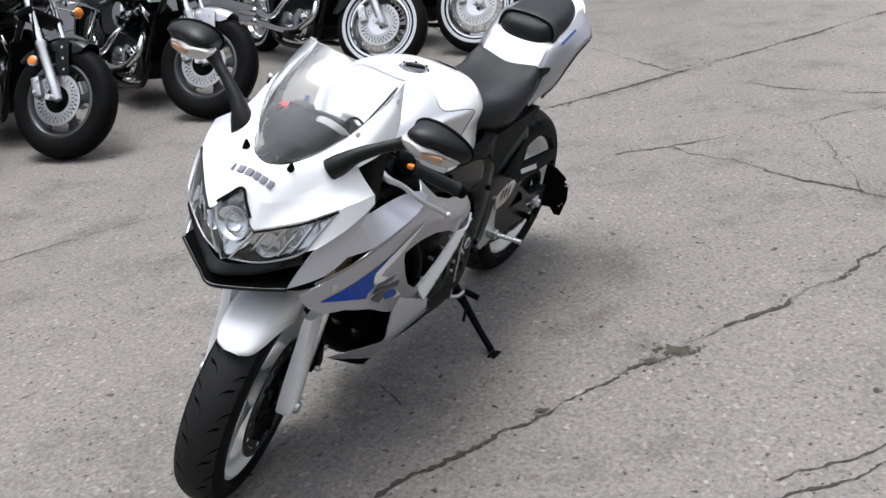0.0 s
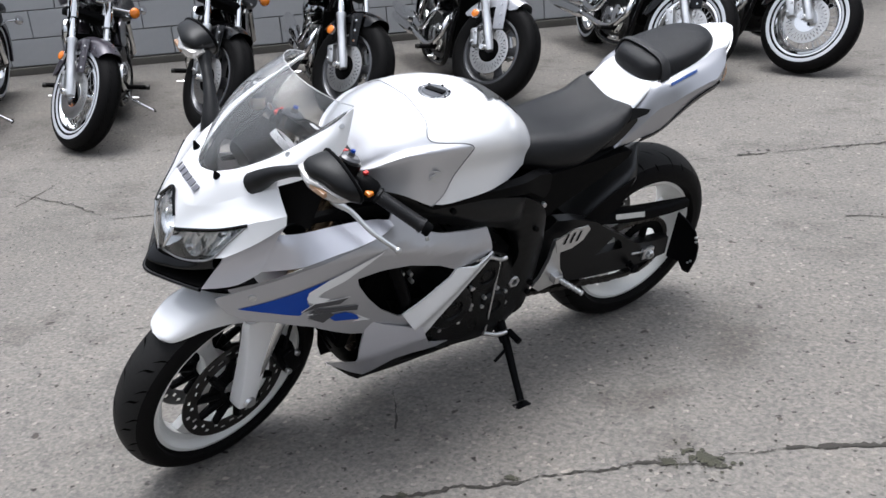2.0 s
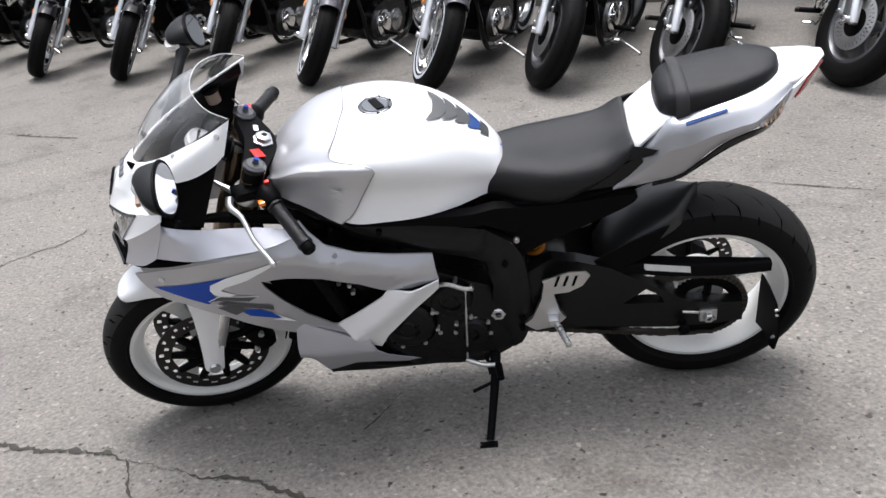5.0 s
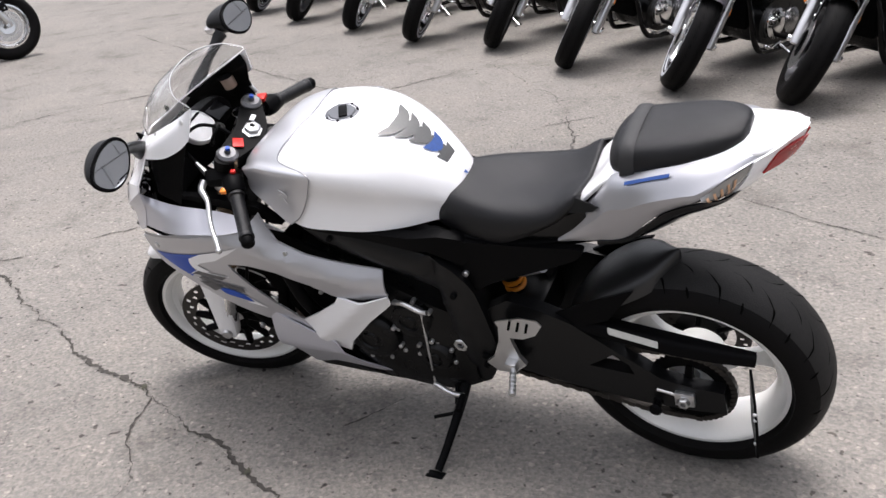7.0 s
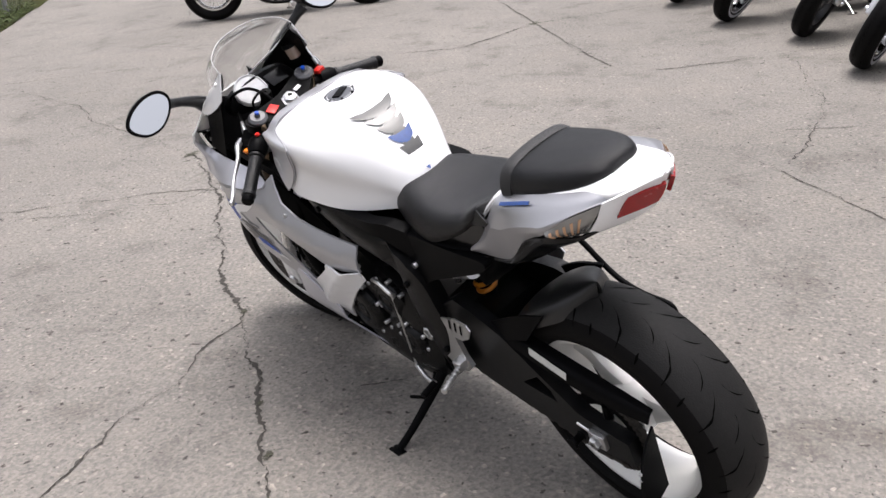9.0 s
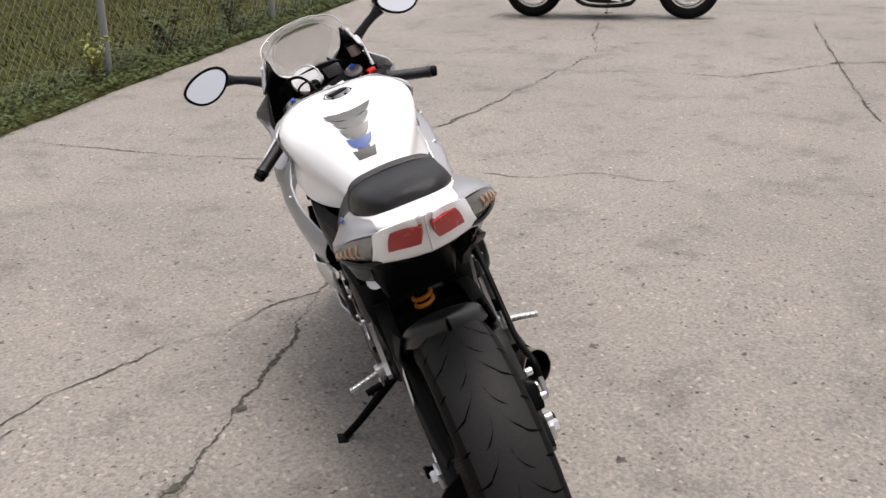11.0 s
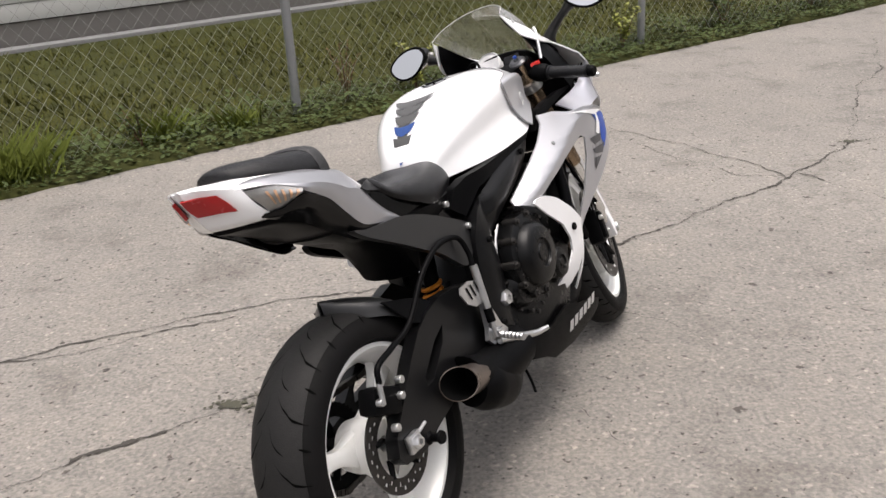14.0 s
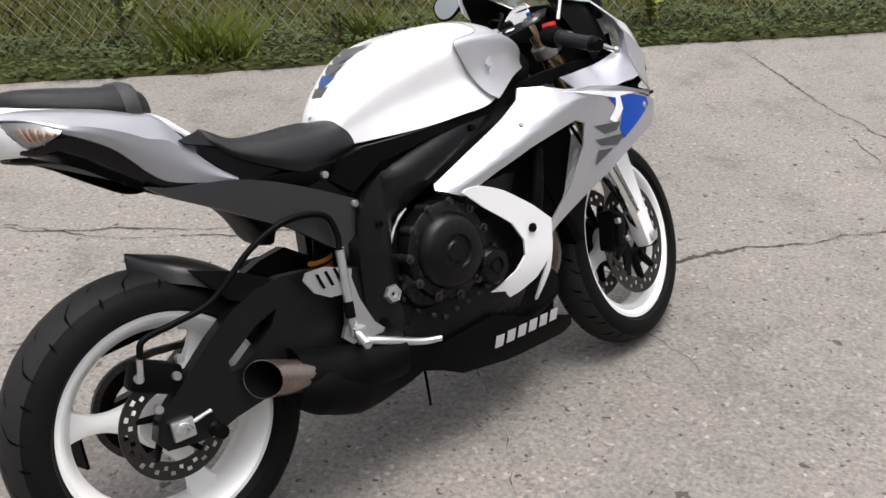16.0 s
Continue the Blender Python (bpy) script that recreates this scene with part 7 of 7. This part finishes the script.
part("stand_spring", tube([(0.60, 0.13, -0.04), (0.588, 0.155, -0.075), (0.582, 0.185, -0.10)], 0.006, 8, 4), BLACK, st)
part("drain_hose", tube([(0.60, -0.08, -0.10), (0.585, -0.10, -0.155), (0.58, -0.105, -0.19)], 0.004, 6, 4), BLACK, bike).location = (0, 0, 0.315)


# ---- the parked cruisers ----
PLUM = material("plum_grey_paint", (0.060, 0.053, 0.066), 0.28, 0.35, 0.12, 6, 0.02, 900, 0.5)
CASTRIM = material("grey_cast_wheel", (0.10, 0.10, 0.105), 0.35, 0.6, 0.15, 12)
WHITEWALL = material("whitewall_rubber", (0.486, 0.5022, 0.5346), 0.5, 0, 0.08, 10, 0.1, 300)
CASE = material("polished_engine_case", (0.30, 0.30, 0.31), 0.25, 0.9, 0.25, 20, 0.2, 60)

CF = V((1.64, 0, 0.325))
CR = V((0, 0, 0.315))
CRAKE = V((-0.54, 0, 0.842)).normalized()
CHEAD = CF + CRAKE * 0.66 + V((-0.06, 0, -0.02))
CTURN = Matrix.Translation(CHEAD) @ Matrix.Rotation(radians(39), 4, CRAKE) @ Matrix.Translation(-CHEAD)


def turned(bm):
    bmesh.ops.transform(bm, matrix=CTURN, verts=bm.verts)
    return bm


def fork(d, y=0.0, fore=0.0):
    """A place along the fork, d from the axle."""
    return CF + CRAKE * d + V((0.842, 0, 0.54)) * fore + V((0, y, 0))


def cruiser_wheel(kind, parent, c, R, w, spoked, move, label, band=True):
    rim = 0.205
    root = part(kind, move(lathe(tyre_profile(R, w, R * 0.16, rim), 72, c)), RUBBER, parent, label)
    cuts = [[(0.0, 0.012), (0.35, 0.026), (0.5, 0.048)]]
    tagged(part("tread", move(tread(c, R, w, R * 0.16, cuts, 34)), GROOVE, root), "", "", "", "stuff")
    e = w * 0.40
    prof = [(rim + 0.010, e), (rim + 0.004, e - 0.012), (rim - 0.020, e * 0.5), (rim - 0.022, 0), (rim - 0.020, -e * 0.5), (rim + 0.004, -e + 0.012), (rim + 0.010, -e),
            (rim - 0.004, -e - 0.003), (rim - 0.014, -e + 0.006), (rim - 0.030, -e * 0.4), (rim - 0.033, 0), (rim - 0.030, e * 0.4), (rim - 0.014, e - 0.006), (rim - 0.004, e + 0.003)]
    part("rim", move(lathe(prof, 72, c)), CHROME if spoked else CASTRIM, root, "chromed wire wheel rim" if spoked else "grey cast rim")
    if spoked:
        for s in (1, -1) if band else ():
            z = [(rim + 0.014, s * w * 0.428), (rim + 0.024, s * w * 0.463), (rim + 0.046, s * w * 0.500), (rim + 0.062, s * w * 0.513), (rim + 0.064, s * w * 0.507), (rim + 0.046, s * w * 0.47), (rim + 0.014, s * w * 0.41)]
            part("whitewall", move(lathe(z, 72, c)), WHITEWALL, root, "white sidewall band")
        b = bmesh.new()
        for k in range(40):
            a, a2, s = math.tau * k / 40, math.tau * (k + (2.6 if k % 2 else -2.6)) / 40, 1 if k % 4 < 2 else -1
            rod(c + V((math.cos(a2) * 0.046, s * 0.042, math.sin(a2) * 0.046)), c + V((math.cos(a) * (rim - 0.028), s * 0.012, math.sin(a) * (rim - 0.028))), 0.0024, None, 6, b)
        tagged(part("wire_spokes", move(b), CHROME, root, "thin chrome wire spokes"), "", "", "", "stuff")
    else:
        for k in range(5):
            b = bmesh.new()
            spoke(c, math.tau * (k + 0.25) / 5, 0.035, rim - 0.022, 0.085, 0.050, 0.095, 0.018, b)
            part("wheel_spoke", move(b), CASTRIM, root)
    part("hub", move(lathe([(0.012, -0.066), (0.038, -0.064), (0.048, -0.046), (0.034, -0.03), (0.034, 0.03), (0.048, 0.046), (0.038, 0.064), (0.012, 0.066)], 32, c)), CHROME if spoked else CASTRIM, root)
    return root


def cruiser_fender(parent, c, R, w, a0, a1, mat, move, label, flare=0.0):
    rows = []
    for i in range(11):
        a = radians(a0 + (a1 - a0) * i / 10)
        r = R + 0.024 + flare * max(0, i - 6) / 4
        u = V((math.cos(a), 0, math.sin(a)))
        rows.append([c + u * (r - 0.075 + (0.03 if i in (0, 10) else 0)) + V((0, -w * 0.56, 0)), c + u * (r - 0.022) + V((0, -w * 0.53, 0)), c + u * (r + 0.008) + V((0, -w * 0.3, 0)), c + u * (r + 0.014),
                     c + u * (r + 0.008) + V((0, w * 0.3, 0)), c + u * (r - 0.022) + V((0, w * 0.53, 0)), c + u * (r - 0.075 + (0.03 if i in (0, 10) else 0)) + V((0, w * 0.56, 0))])
    return part("front_fender" if c is CF else "rear_fender", move(skin(rows, 2, 4, 0.004)), mat, parent, label)


def signal_lamp(parent, p, root, move, aim):
    stalk = part("signal_stalk", move(rod(root, p, 0.008, None, 10)), CHROME, parent)
    part("signal_housing", move(lathe([(0.004, -0.045), (0.02, -0.04), (0.032, -0.015), (0.036, 0.004), (0.030, 0.004), (0.004, 0.002)], 20, p, False, None, aim)), CHROME, stalk)
    part("signal_lens", move(lathe([(0.034, 0.0), (0.032, 0.012), (0.022, 0.024), (0.002, 0.029)], 20, p, False, None, aim)), AMBER, stalk, "amber signal lens")


def cruiser(m, spoked, fender, body, label, steer=True, band=True):
    move = turned if steer else same
    one = thing("cruiser_motorcycle", m, label, "motorcycle", "parked cruisers")
    fw = cruiser_wheel("front_wheel", one, CF, 0.325, 0.135, spoked, move, "front wheel with whitewall tyre" if spoked and band else "front wheel with black tyre", band)
    part("brake_disc", move(disc(CF, 0.075, 0.148, -0.072, 30, 0.004, 0.005)), DRILLED, fw, "drilled steel brake disc")
    part("disc_carrier", move(lathe([(0.02, -0.074), (0.076, -0.076), (0.078, -0.068), (0.02, -0.064)], 32, CF)), CHROME if spoked else DARK, fw)
    cal = part("brake_caliper", move(block(CF + V((-0.125, -0.083, 0.045)), (0.055, 0.058, 0.115), 0.012, (0, -25, 0))), ALU, one, "cast aluminium brake caliper")
    for dz in (-0.03, 0.03):
        part("caliper_bolt", move(bolt(CF + V((-0.125, -0.115, 0.045 + dz)), (0, -1, 0), 0.009)), CHROME, cal)
    for s in (1, -1):
        leg = part("fork_leg", move(lathe([(0.004, -0.03), (0.024, -0.026), (0.028, 0.0), (0.029, 0.10), (0.027, 0.30), (0.030, 0.31), (0.030, 0.33), (0.024, 0.335), (0.004, 0.336)], 24, fork(0, s * 0.112, 0.03), False, None, CRAKE)), ALU, one, "polished aluminium fork leg")
        part("fork_tube", move(rod(fork(0.33, s * 0.112, 0.03), fork(0.80, s * 0.112, 0.03), 0.0205)), CHROME, leg)
        if spoked:
            part("fork_shroud", move(lathe([(0.031, 0.46), (0.033, 0.47), (0.033, 0.78), (0.031, 0.79)], 24, fork(0, s * 0.112, 0.03), False, None, CRAKE)), CHROME, leg)
        part("axle_nut", move(bolt(fork(0, s * 0.142, 0.0), (0, s, 0), 0.018, 0.014)), CHROME, leg)
        part("fender_bracket", move(block(CF + V((-0.01, s * 0.086, 0.235)), (0.085, 0.008, 0.20), 0.003, (0, -14, 0))), fender, one)
        for k in range(3):
            part("bracket_bolt", move(bolt(CF + V((0.02 - 0.02 * k, s * 0.091, 0.17 + 0.06 * k)), (0, s, 0), 0.007)), CHROME, one)
        refl = part("side_reflector", move(lathe([(0.026, 0.0), (0.026, 0.008), (0.02, 0.012), (0.002, 0.013)], 20, fork(0.235, s * 0.142, -0.03), False, None, (0, s, 0.15))), AMBER, one, "round amber reflector")
        part("reflector_base", move(lathe([(0.03, -0.01), (0.03, 0.004), (0.002, 0.004)], 20, fork(0.235, s * 0.142, -0.03), False, None, (0, s, 0.15))), CHROME, refl)
        signal_lamp(one, fork(0.60, s * 0.265, 0.085), fork(0.60, s * 0.10, 0.045), move, (0.85, 0, 0.12))
    for d, nm in ((0.52, "lower_fork_clamp"), (0.79, "upper_fork_clamp")):
        part(nm, move(block(fork(d, 0, 0.0), (0.10, 0.29, 0.042), 0.014, (0, -32.7, 0))), BLACK if d < 0.6 else CHROME, one)
    cruiser_fender(one, CF, 0.325, 0.135, 62 if spoked else 72, 176 if spoked else 150, fender, move, "deep rear-swept front fender" if spoked else "short front fender", 0.01)
    lamp = fork(0.66, 0, 0.17)
    shell = part("headlight", move(lathe([(0.004, -0.15), (0.05, -0.135), (0.088, -0.08), (0.10, -0.01), (0.104, 0.012), (0.096, 0.016), (0.09, 0.0), (0.05, -0.05), (0.004, -0.07)], 40, lamp, False, None, (0.97, 0, -0.10))), CHROME, one, "round chrome headlight")
    part("headlight_lens", move(lathe([(0.093, 0.012), (0.075, 0.022), (0.04, 0.029), (0.002, 0.031)], 40, lamp, False, None, (0.97, 0, -0.10))), LENS, shell)
    part("headlight_reflector", move(lathe([(0.091, 0.004), (0.06, -0.035), (0.02, -0.055), (0.002, -0.057)], 32, lamp, False, None, (0.97, 0, -0.10))), REFLECTOR, shell)
    top = fork(0.83, 0, 0.02)
    bar = part("handlebar", move(tube([top + V((-0.18, -0.44, 0.06)), top + V((-0.08, -0.36, 0.115)), top + V((0.02, -0.2, 0.12)), top + V((0.01, -0.06, 0.045)), top + V((0.01, 0.06, 0.045)), top + V((0.02, 0.2, 0.12)), top + V((-0.08, 0.36, 0.115)), top + V((-0.18, 0.44, 0.06))], 0.0125, 12, 5)), CHROME, one, "wide swept chrome handlebar")
    for s in (1, -1):
        part("handlebar_grip", move(rod(top + V((-0.085, s * 0.355, 0.113)), top + V((-0.19, s * 0.45, 0.055)), 0.018)), RUBBER, bar, "black rubber grip")
        part("brake_lever" if s < 0 else "clutch_lever", move(tube([top + V((0.0, s * 0.30, 0.12)), top + V((-0.01, s * 0.38, 0.115)), top + V((-0.10, s * 0.46, 0.07))], 0.006, 8, 4)), CHROME, bar)
        stem = part("mirror_stem", move(tube([top + V((-0.04, s * 0.30, 0.12)), top + V((-0.03, s * 0.33, 0.22)), top + V((-0.09, s * 0.40, 0.30))], 0.006, 8, 4)), CHROME, bar)
        part("mirror_head", move(lathe([(0.002, 0.022), (0.04, 0.018), (0.056, 0.0), (0.054, -0.006), (0.002, -0.004)], 28, top + V((-0.09, s * 0.41, 0.33)), False, None, (1, 0, 0.1))), CHROME, stem)
        part("brake_hose" if s < 0 else "clutch_cable", move(tube([top + V((-0.02, s * 0.27, 0.10)), top + V((0.12, s * 0.20, 0.0)), fork(0.5, s * 0.15, 0.06), fork(0.18, s * 0.11, -0.05)] if s < 0 else [top + V((-0.02, s * 0.27, 0.10)), top + V((0.10, s * 0.17, -0.05)), fork(0.5, s * 0.06, -0.08)], 0.005, 8, 5)), BLACK, one)
    # frame
    frame_bm = tube([(1.30, 0, 0.86), (1.12, 0, 0.82), (0.70, 0, 0.73), (0.42, 0, 0.56), (0.10, 0, 0.50)], 0.028, 12, 5)
    for s in (1, -1):
        tube([(1.28, s * 0.02, 0.80), (1.17, s * 0.11, 0.48), (1.08, s * 0.15, 0.20), (0.94, s * 0.16, 0.13), (0.55, s * 0.16, 0.14), (0.42, s * 0.15, 0.30), (0.44, s * 0.08, 0.58)], 0.019, 10, 5, False, frame_bm)
    part("frame", frame_bm, GLOSS, one, "black tubular frame")
    part("radiator", block((1.175, 0, 0.46), (0.04, 0.22, 0.34), 0.01, (0, 15, 0)), DARK, one, "slim black radiator between the down tubes")
    # engine
    part("crankcase", loft([[(0.52, y, 0.22), (0.62, y, 0.16), (0.92, y, 0.16), (1.04, y, 0.24), (1.05, y, 0.36), (0.94, y, 0.44), (0.66, y, 0.46), (0.52, y, 0.38)] for y in (-0.15, -0.12, 0.12, 0.15)], 2, 3), ENGINE, one, "dark engine crankcase")
    for k, (a, p) in enumerate(((-24, (0.93, 0, 0.40)), (26, (0.73, 0, 0.40)))):
        ax = V((-math.sin(radians(a)), 0, math.cos(radians(a))))
        prof = [(0.06, 0.0)]
        for j in range(8):
            prof += [(0.068, 0.03 + j * 0.02), (0.098, 0.031 + j * 0.02), (0.098, 0.036 + j * 0.02), (0.068, 0.037 + j * 0.02)]
        cyl = part("cylinder", lathe(prof + [(0.06, 0.19), (0.002, 0.19)], 28, p, False, None, ax), ENGINE, one, "finned black cylinder")
        part("cylinder_head", block(V(p) + ax * 0.225, (0.17, 0.20, 0.075), 0.025, (0, -a, 0)), CHROME, cyl, "chrome cylinder head cover")
    for s in (1, -1):
        cov = part("engine_cover", lathe([(0.002, 0.206), (0.05, 0.204), (0.075, 0.196), (0.10, 0.178), (0.108, 0.15), (0.10, 0.13)], 36, (0.90, 0, 0.30), False, None, (0, s, 0)), CHROME, one, "round chrome engine cover")
        for j in range(6):
            a = math.tau * j / 6
            part("cover_bolt", bolt((0.90 + 0.092 * math.cos(a), s * 0.187, 0.30 + 0.092 * math.sin(a)), (0, s, 0), 0.007), STEEL, cov)
        part("gearbox_cover", lathe([(0.002, 0.186), (0.06, 0.182), (0.085, 0.165), (0.09, 0.14)], 32, (0.68, 0, 0.28), False, None, (0, s, 0)), CASE, one, "polished gearbox cover")
        peg = part("foot_peg", rod((0.92, s * 0.18, 0.24), (0.95, s * 0.33, 0.245), 0.016), RUBBER, one, "rubber footpeg on a chrome bracket")
        part("peg_bracket", tube([(0.80, s * 0.16, 0.20), (0.88, s * 0.185, 0.215), (0.925, s * 0.20, 0.24)], 0.012, 10, 4), CHROME, peg)
        part("peg_end", lathe([(0.002, 0.012), (0.015, 0.01), (0.018, 0), (0.018, -0.012)], 16, (0.95, s * 0.33, 0.245), False, None, (0.2, s, 0)), STEEL, peg)
        part("shift_pedal" if s > 0 else "brake_pedal", tube([(0.84, s * 0.19, 0.18), (1.0, s * 0.215, 0.17), (1.08, s * 0.22, 0.20), (1.08, s * 0.28, 0.20)], 0.008, 8, 4), CHROME, one)
        part("side_cover", plate([(0.40, 0.44), (0.62, 0.47), (0.66, 0.60), (0.52, 0.66), (0.40, 0.60)], lambda x, z: 0.135, 0.012, s, 0.05, 4), body, one, "teardrop side cover")
    part("air_cleaner", lathe([(0.002, 0.215), (0.06, 0.21), (0.085, 0.195), (0.09, 0.15), (0.07, 0.10)], 32, (0.82, 0, 0.575), False, None, (0.1, -1, 0.05)), CHROME, one, "round chrome air cleaner")
    # exhausts on the right side
    for k, (x, z, end) in enumerate(((1.0, 0.50, 0.27), (0.68, 0.50, 0.35))):
        pipe = part("exhaust_pipe", tube([(x, -0.08, z), (x + (0.10 if k == 0 else -0.02), -0.16, z - 0.06), (x + (0.09 if k == 0 else -0.10), -0.205, z - 0.16), (0.80 if k == 0 else 0.48, -0.22, end - 0.03), (0.35, -0.23, end)], [0.021, 0.022, 0.022, 0.022, 0.024], 14, 5), CHROME, one, "chrome exhaust pipe")
        part("silencer", lathe([(0.022, 0.0), (0.036, 0.03), (0.044, 0.10), (0.045, 0.62), (0.040, 0.70), (0.030, 0.705), (0.026, 0.64), (0.002, 0.63)], 28, (0.36, -0.235, end), False, None, (-1, -0.02, 0.03)), CHROME, pipe, "long chrome slash silencer")
    # body
    part("fuel_tank", loft([[(x, -w, z - h * 0.5), (x, -w * 0.92, z + h * 0.1), (x, -w * 0.5, z + h * 0.42), (x, 0, z + h * 0.5), (x, w * 0.5, z + h * 0.42), (x, w * 0.92, z + h * 0.1), (x, w, z - h * 0.5), (x, 0, z - h * 0.4)]
                            for x, w, z, h in ((1.26, 0.04, 0.88, 0.06), (1.20, 0.12, 0.90, 0.19), (1.04, 0.17, 0.90, 0.25), (0.84, 0.165, 0.86, 0.23), (0.68, 0.11, 0.80, 0.15), (0.60, 0.06, 0.76, 0.07))], 4, 4), body, one, "teardrop fuel tank")
    part("filler_cap", lathe([(0.002, 0.03), (0.03, 0.028), (0.036, 0.02), (0.036, -0.02)], 24, (1.0, 0, 1.02), False), CHROME, one)
    seat = part("seat", loft([[(x, -w, z), (x, -w * 0.95, z + h * 0.7), (x, -w * 0.4, z + h), (x, w * 0.4, z + h), (x, w * 0.95, z + h * 0.7), (x, w, z), (x, 0, z - 0.02)]
                              for x, w, z, h in ((0.70, 0.07, 0.70, 0.05), (0.58, 0.13, 0.64, 0.08), (0.36, 0.17, 0.60, 0.09), (0.18, 0.17, 0.63, 0.13), (0.12, 0.12, 0.67, 0.11))], 4, 4), VINYL, one, "low black leather seat with chrome studs")
    part("pillion_pad", loft([[(x, -w, z), (x, -w * 0.9, z + h), (x, 0, z + h * 1.1), (x, w * 0.9, z + h), (x, w, z), (x, 0, z - 0.02)] for x, w, z, h in ((0.14, 0.11, 0.68, 0.06), (0.0, 0.13, 0.68, 0.07), (-0.16, 0.11, 0.66, 0.06), (-0.22, 0.06, 0.64, 0.03))], 4, 4), VINYL, one)
    studs = bmesh.new()
    for s in (1, -1):
        for k in range(9):
            x = 0.20 + 0.045 * k
            bolt((x, s * 0.168, 0.655 - 0.02 * math.sin(k / 8 * 3.1)), (0, s, 0.4), 0.007, 0.004, studs)
    tagged(part("seat_studs", studs, CHROME, seat), "", "", "", "stuff")
    rw = cruiser_wheel("rear_wheel", one, CR, 0.315, 0.155, spoked, same, "rear wheel with whitewall tyre" if spoked and band else "rear wheel with black tyre", band)
    part("brake_drum", lathe([(0.02, 0.09), (0.075, 0.088), (0.085, 0.07), (0.085, 0.04)], 32, CR, False, None, (0, -1, 0)), CHROME, rw)
    cruiser_fender(one, CR, 0.33, 0.175, 18, 190, body, same, "deep rear fender")
    arm = bmesh.new()
    for s in (1, -1):
        block((0.24, s * 0.125, 0.31), (0.56, 0.03, 0.055), 0.01, (0, 0, 0), arm)
    part("swingarm", arm, GLOSS, one)
    for s in (1, -1):
        part("fender_strut", tube([(0.34, s * 0.115, 0.57), (0.10, s * 0.12, 0.60), (-0.14, s * 0.118, 0.60)], 0.014, 10, 4), CHROME, one)
        part("shock_absorber", rod((0.10, s * 0.145, 0.33), (0.26, s * 0.13, 0.57), 0.026), CHROME, one)
        signal_lamp(one, V((-0.20, s * 0.19, 0.60)), V((-0.12, s * 0.10, 0.60)), same, (-1, 0, 0))
    part("tail_light", lathe([(0.05, 0.0), (0.048, 0.02), (0.03, 0.035), (0.002, 0.038)], 24, (-0.335, 0, 0.47), False, None, (-1, 0, 0.15)), REDLENS, one, "round red tail light")
    stand = part("side_stand", tube([(0.80, 0.16, 0.15), (0.78, 0.24, 0.10), (0.79, 0.345, 0.048)], 0.011, 10, 5), CHROME, one, "chrome side stand folded out")
    part("stand_foot", tube([(0.76, 0.335, 0.052), (0.80, 0.352, 0.046), (0.85, 0.36, 0.048)], 0.012, 10, 4), BLACK, stand)
    return one


def parked(x, y, turn=-51.0, lean=8.0):
    """The pose of a cruiser whose front tyre stands at x, y."""
    a = radians(turn)
    return pose(x - 1.63 * math.cos(a), y - 1.63 * math.sin(a), -0.004, 0, 0, turn) @ pose(0, 0, 0, -lean)


LABELS = {"plum": "whitewall cruiser motorcycle in plum grey, leaning on its chrome stand", "black": "black cruiser motorcycle with whitewall tyres, leaning on its stand",
          "cast": "black cruiser motorcycle with grey cast wheels, on its stand", "silver": "silver-fendered cruiser motorcycle with cast wheels, on its stand"}
first = {}
ROW = [(-8.92, 0.97, "black", -1), (-7.93, 1.52, "cast", 1), (-6.98, 2.16, "black", 0), (-6.02, 2.73, "black", -2), (-5.36, 3.36, "cast", 1), (-4.34, 3.78, "plum", -1), (-3.45, 4.29, "plum", 1), (-2.85, 4.79, "cast", -3), (-2.16, 5.24, "cast", 2), (-1.49, 5.86, "silver", 3), (-0.48, 6.65, "black", 2), (0.19, 7.03, "black", -1)]
for x, y, kind, off_turn in ROW:
    m = parked(x, y, -51.0 + off_turn)
    if kind in first:
        copy_thing(first[kind], m)
    elif kind == "plum":
        first[kind] = cruiser(m, True, PLUM, PLUM, LABELS[kind])
    elif kind == "black":
        first[kind] = cruiser(m, True, GLOSS, GLOSS, LABELS[kind])
    else:
        first[kind] = cruiser(m, False, SILVER if kind == "silver" else GLOSS, GLOSS, LABELS[kind])
cruiser(pose(-6.36, -2.64, -0.004, 0, 0, 125.0) @ pose(0, 0, 0, -8), True, GLOSS, GLOSS, "black and chrome cruiser motorcycle parked apart from the row", False, False)


# ---- blocks of the yard wall ----
COURSE, LENGTH, JOINT = 0.234, 0.468, 0.009
b = block((0, 0, 0), (LENGTH - JOINT, 0.03, COURSE - JOINT), 0.004)
block_mesh = bpy.data.meshes.new("block")
b.to_mesh(block_mesh)
b.free()
block_mesh.materials.append(BLOCK)
rnd = random.Random(12)
upper = bmesh.new()
for j in range(13):
    for i in range(-27, 27):
        x, z = (i + 0.5 * (j % 2)) * LENGTH, 0.068 + COURSE * (j + 0.5)
        y = 0.016 + rnd.uniform(-0.002, 0.002)
        if j < 6 and -16 <= i < 16:
            ob = new("block", block_mesh)
            ob.parent = wall
            ob.location = (x, y, z)
        elif abs(x) < 12.7:
            block((x, y, z), (LENGTH - JOINT, 0.03, COURSE - JOINT), 0, (0, 0, 0), upper)
tagged(part("outer_blocks", upper, BLOCK, wall), "", "", "", "stuff")
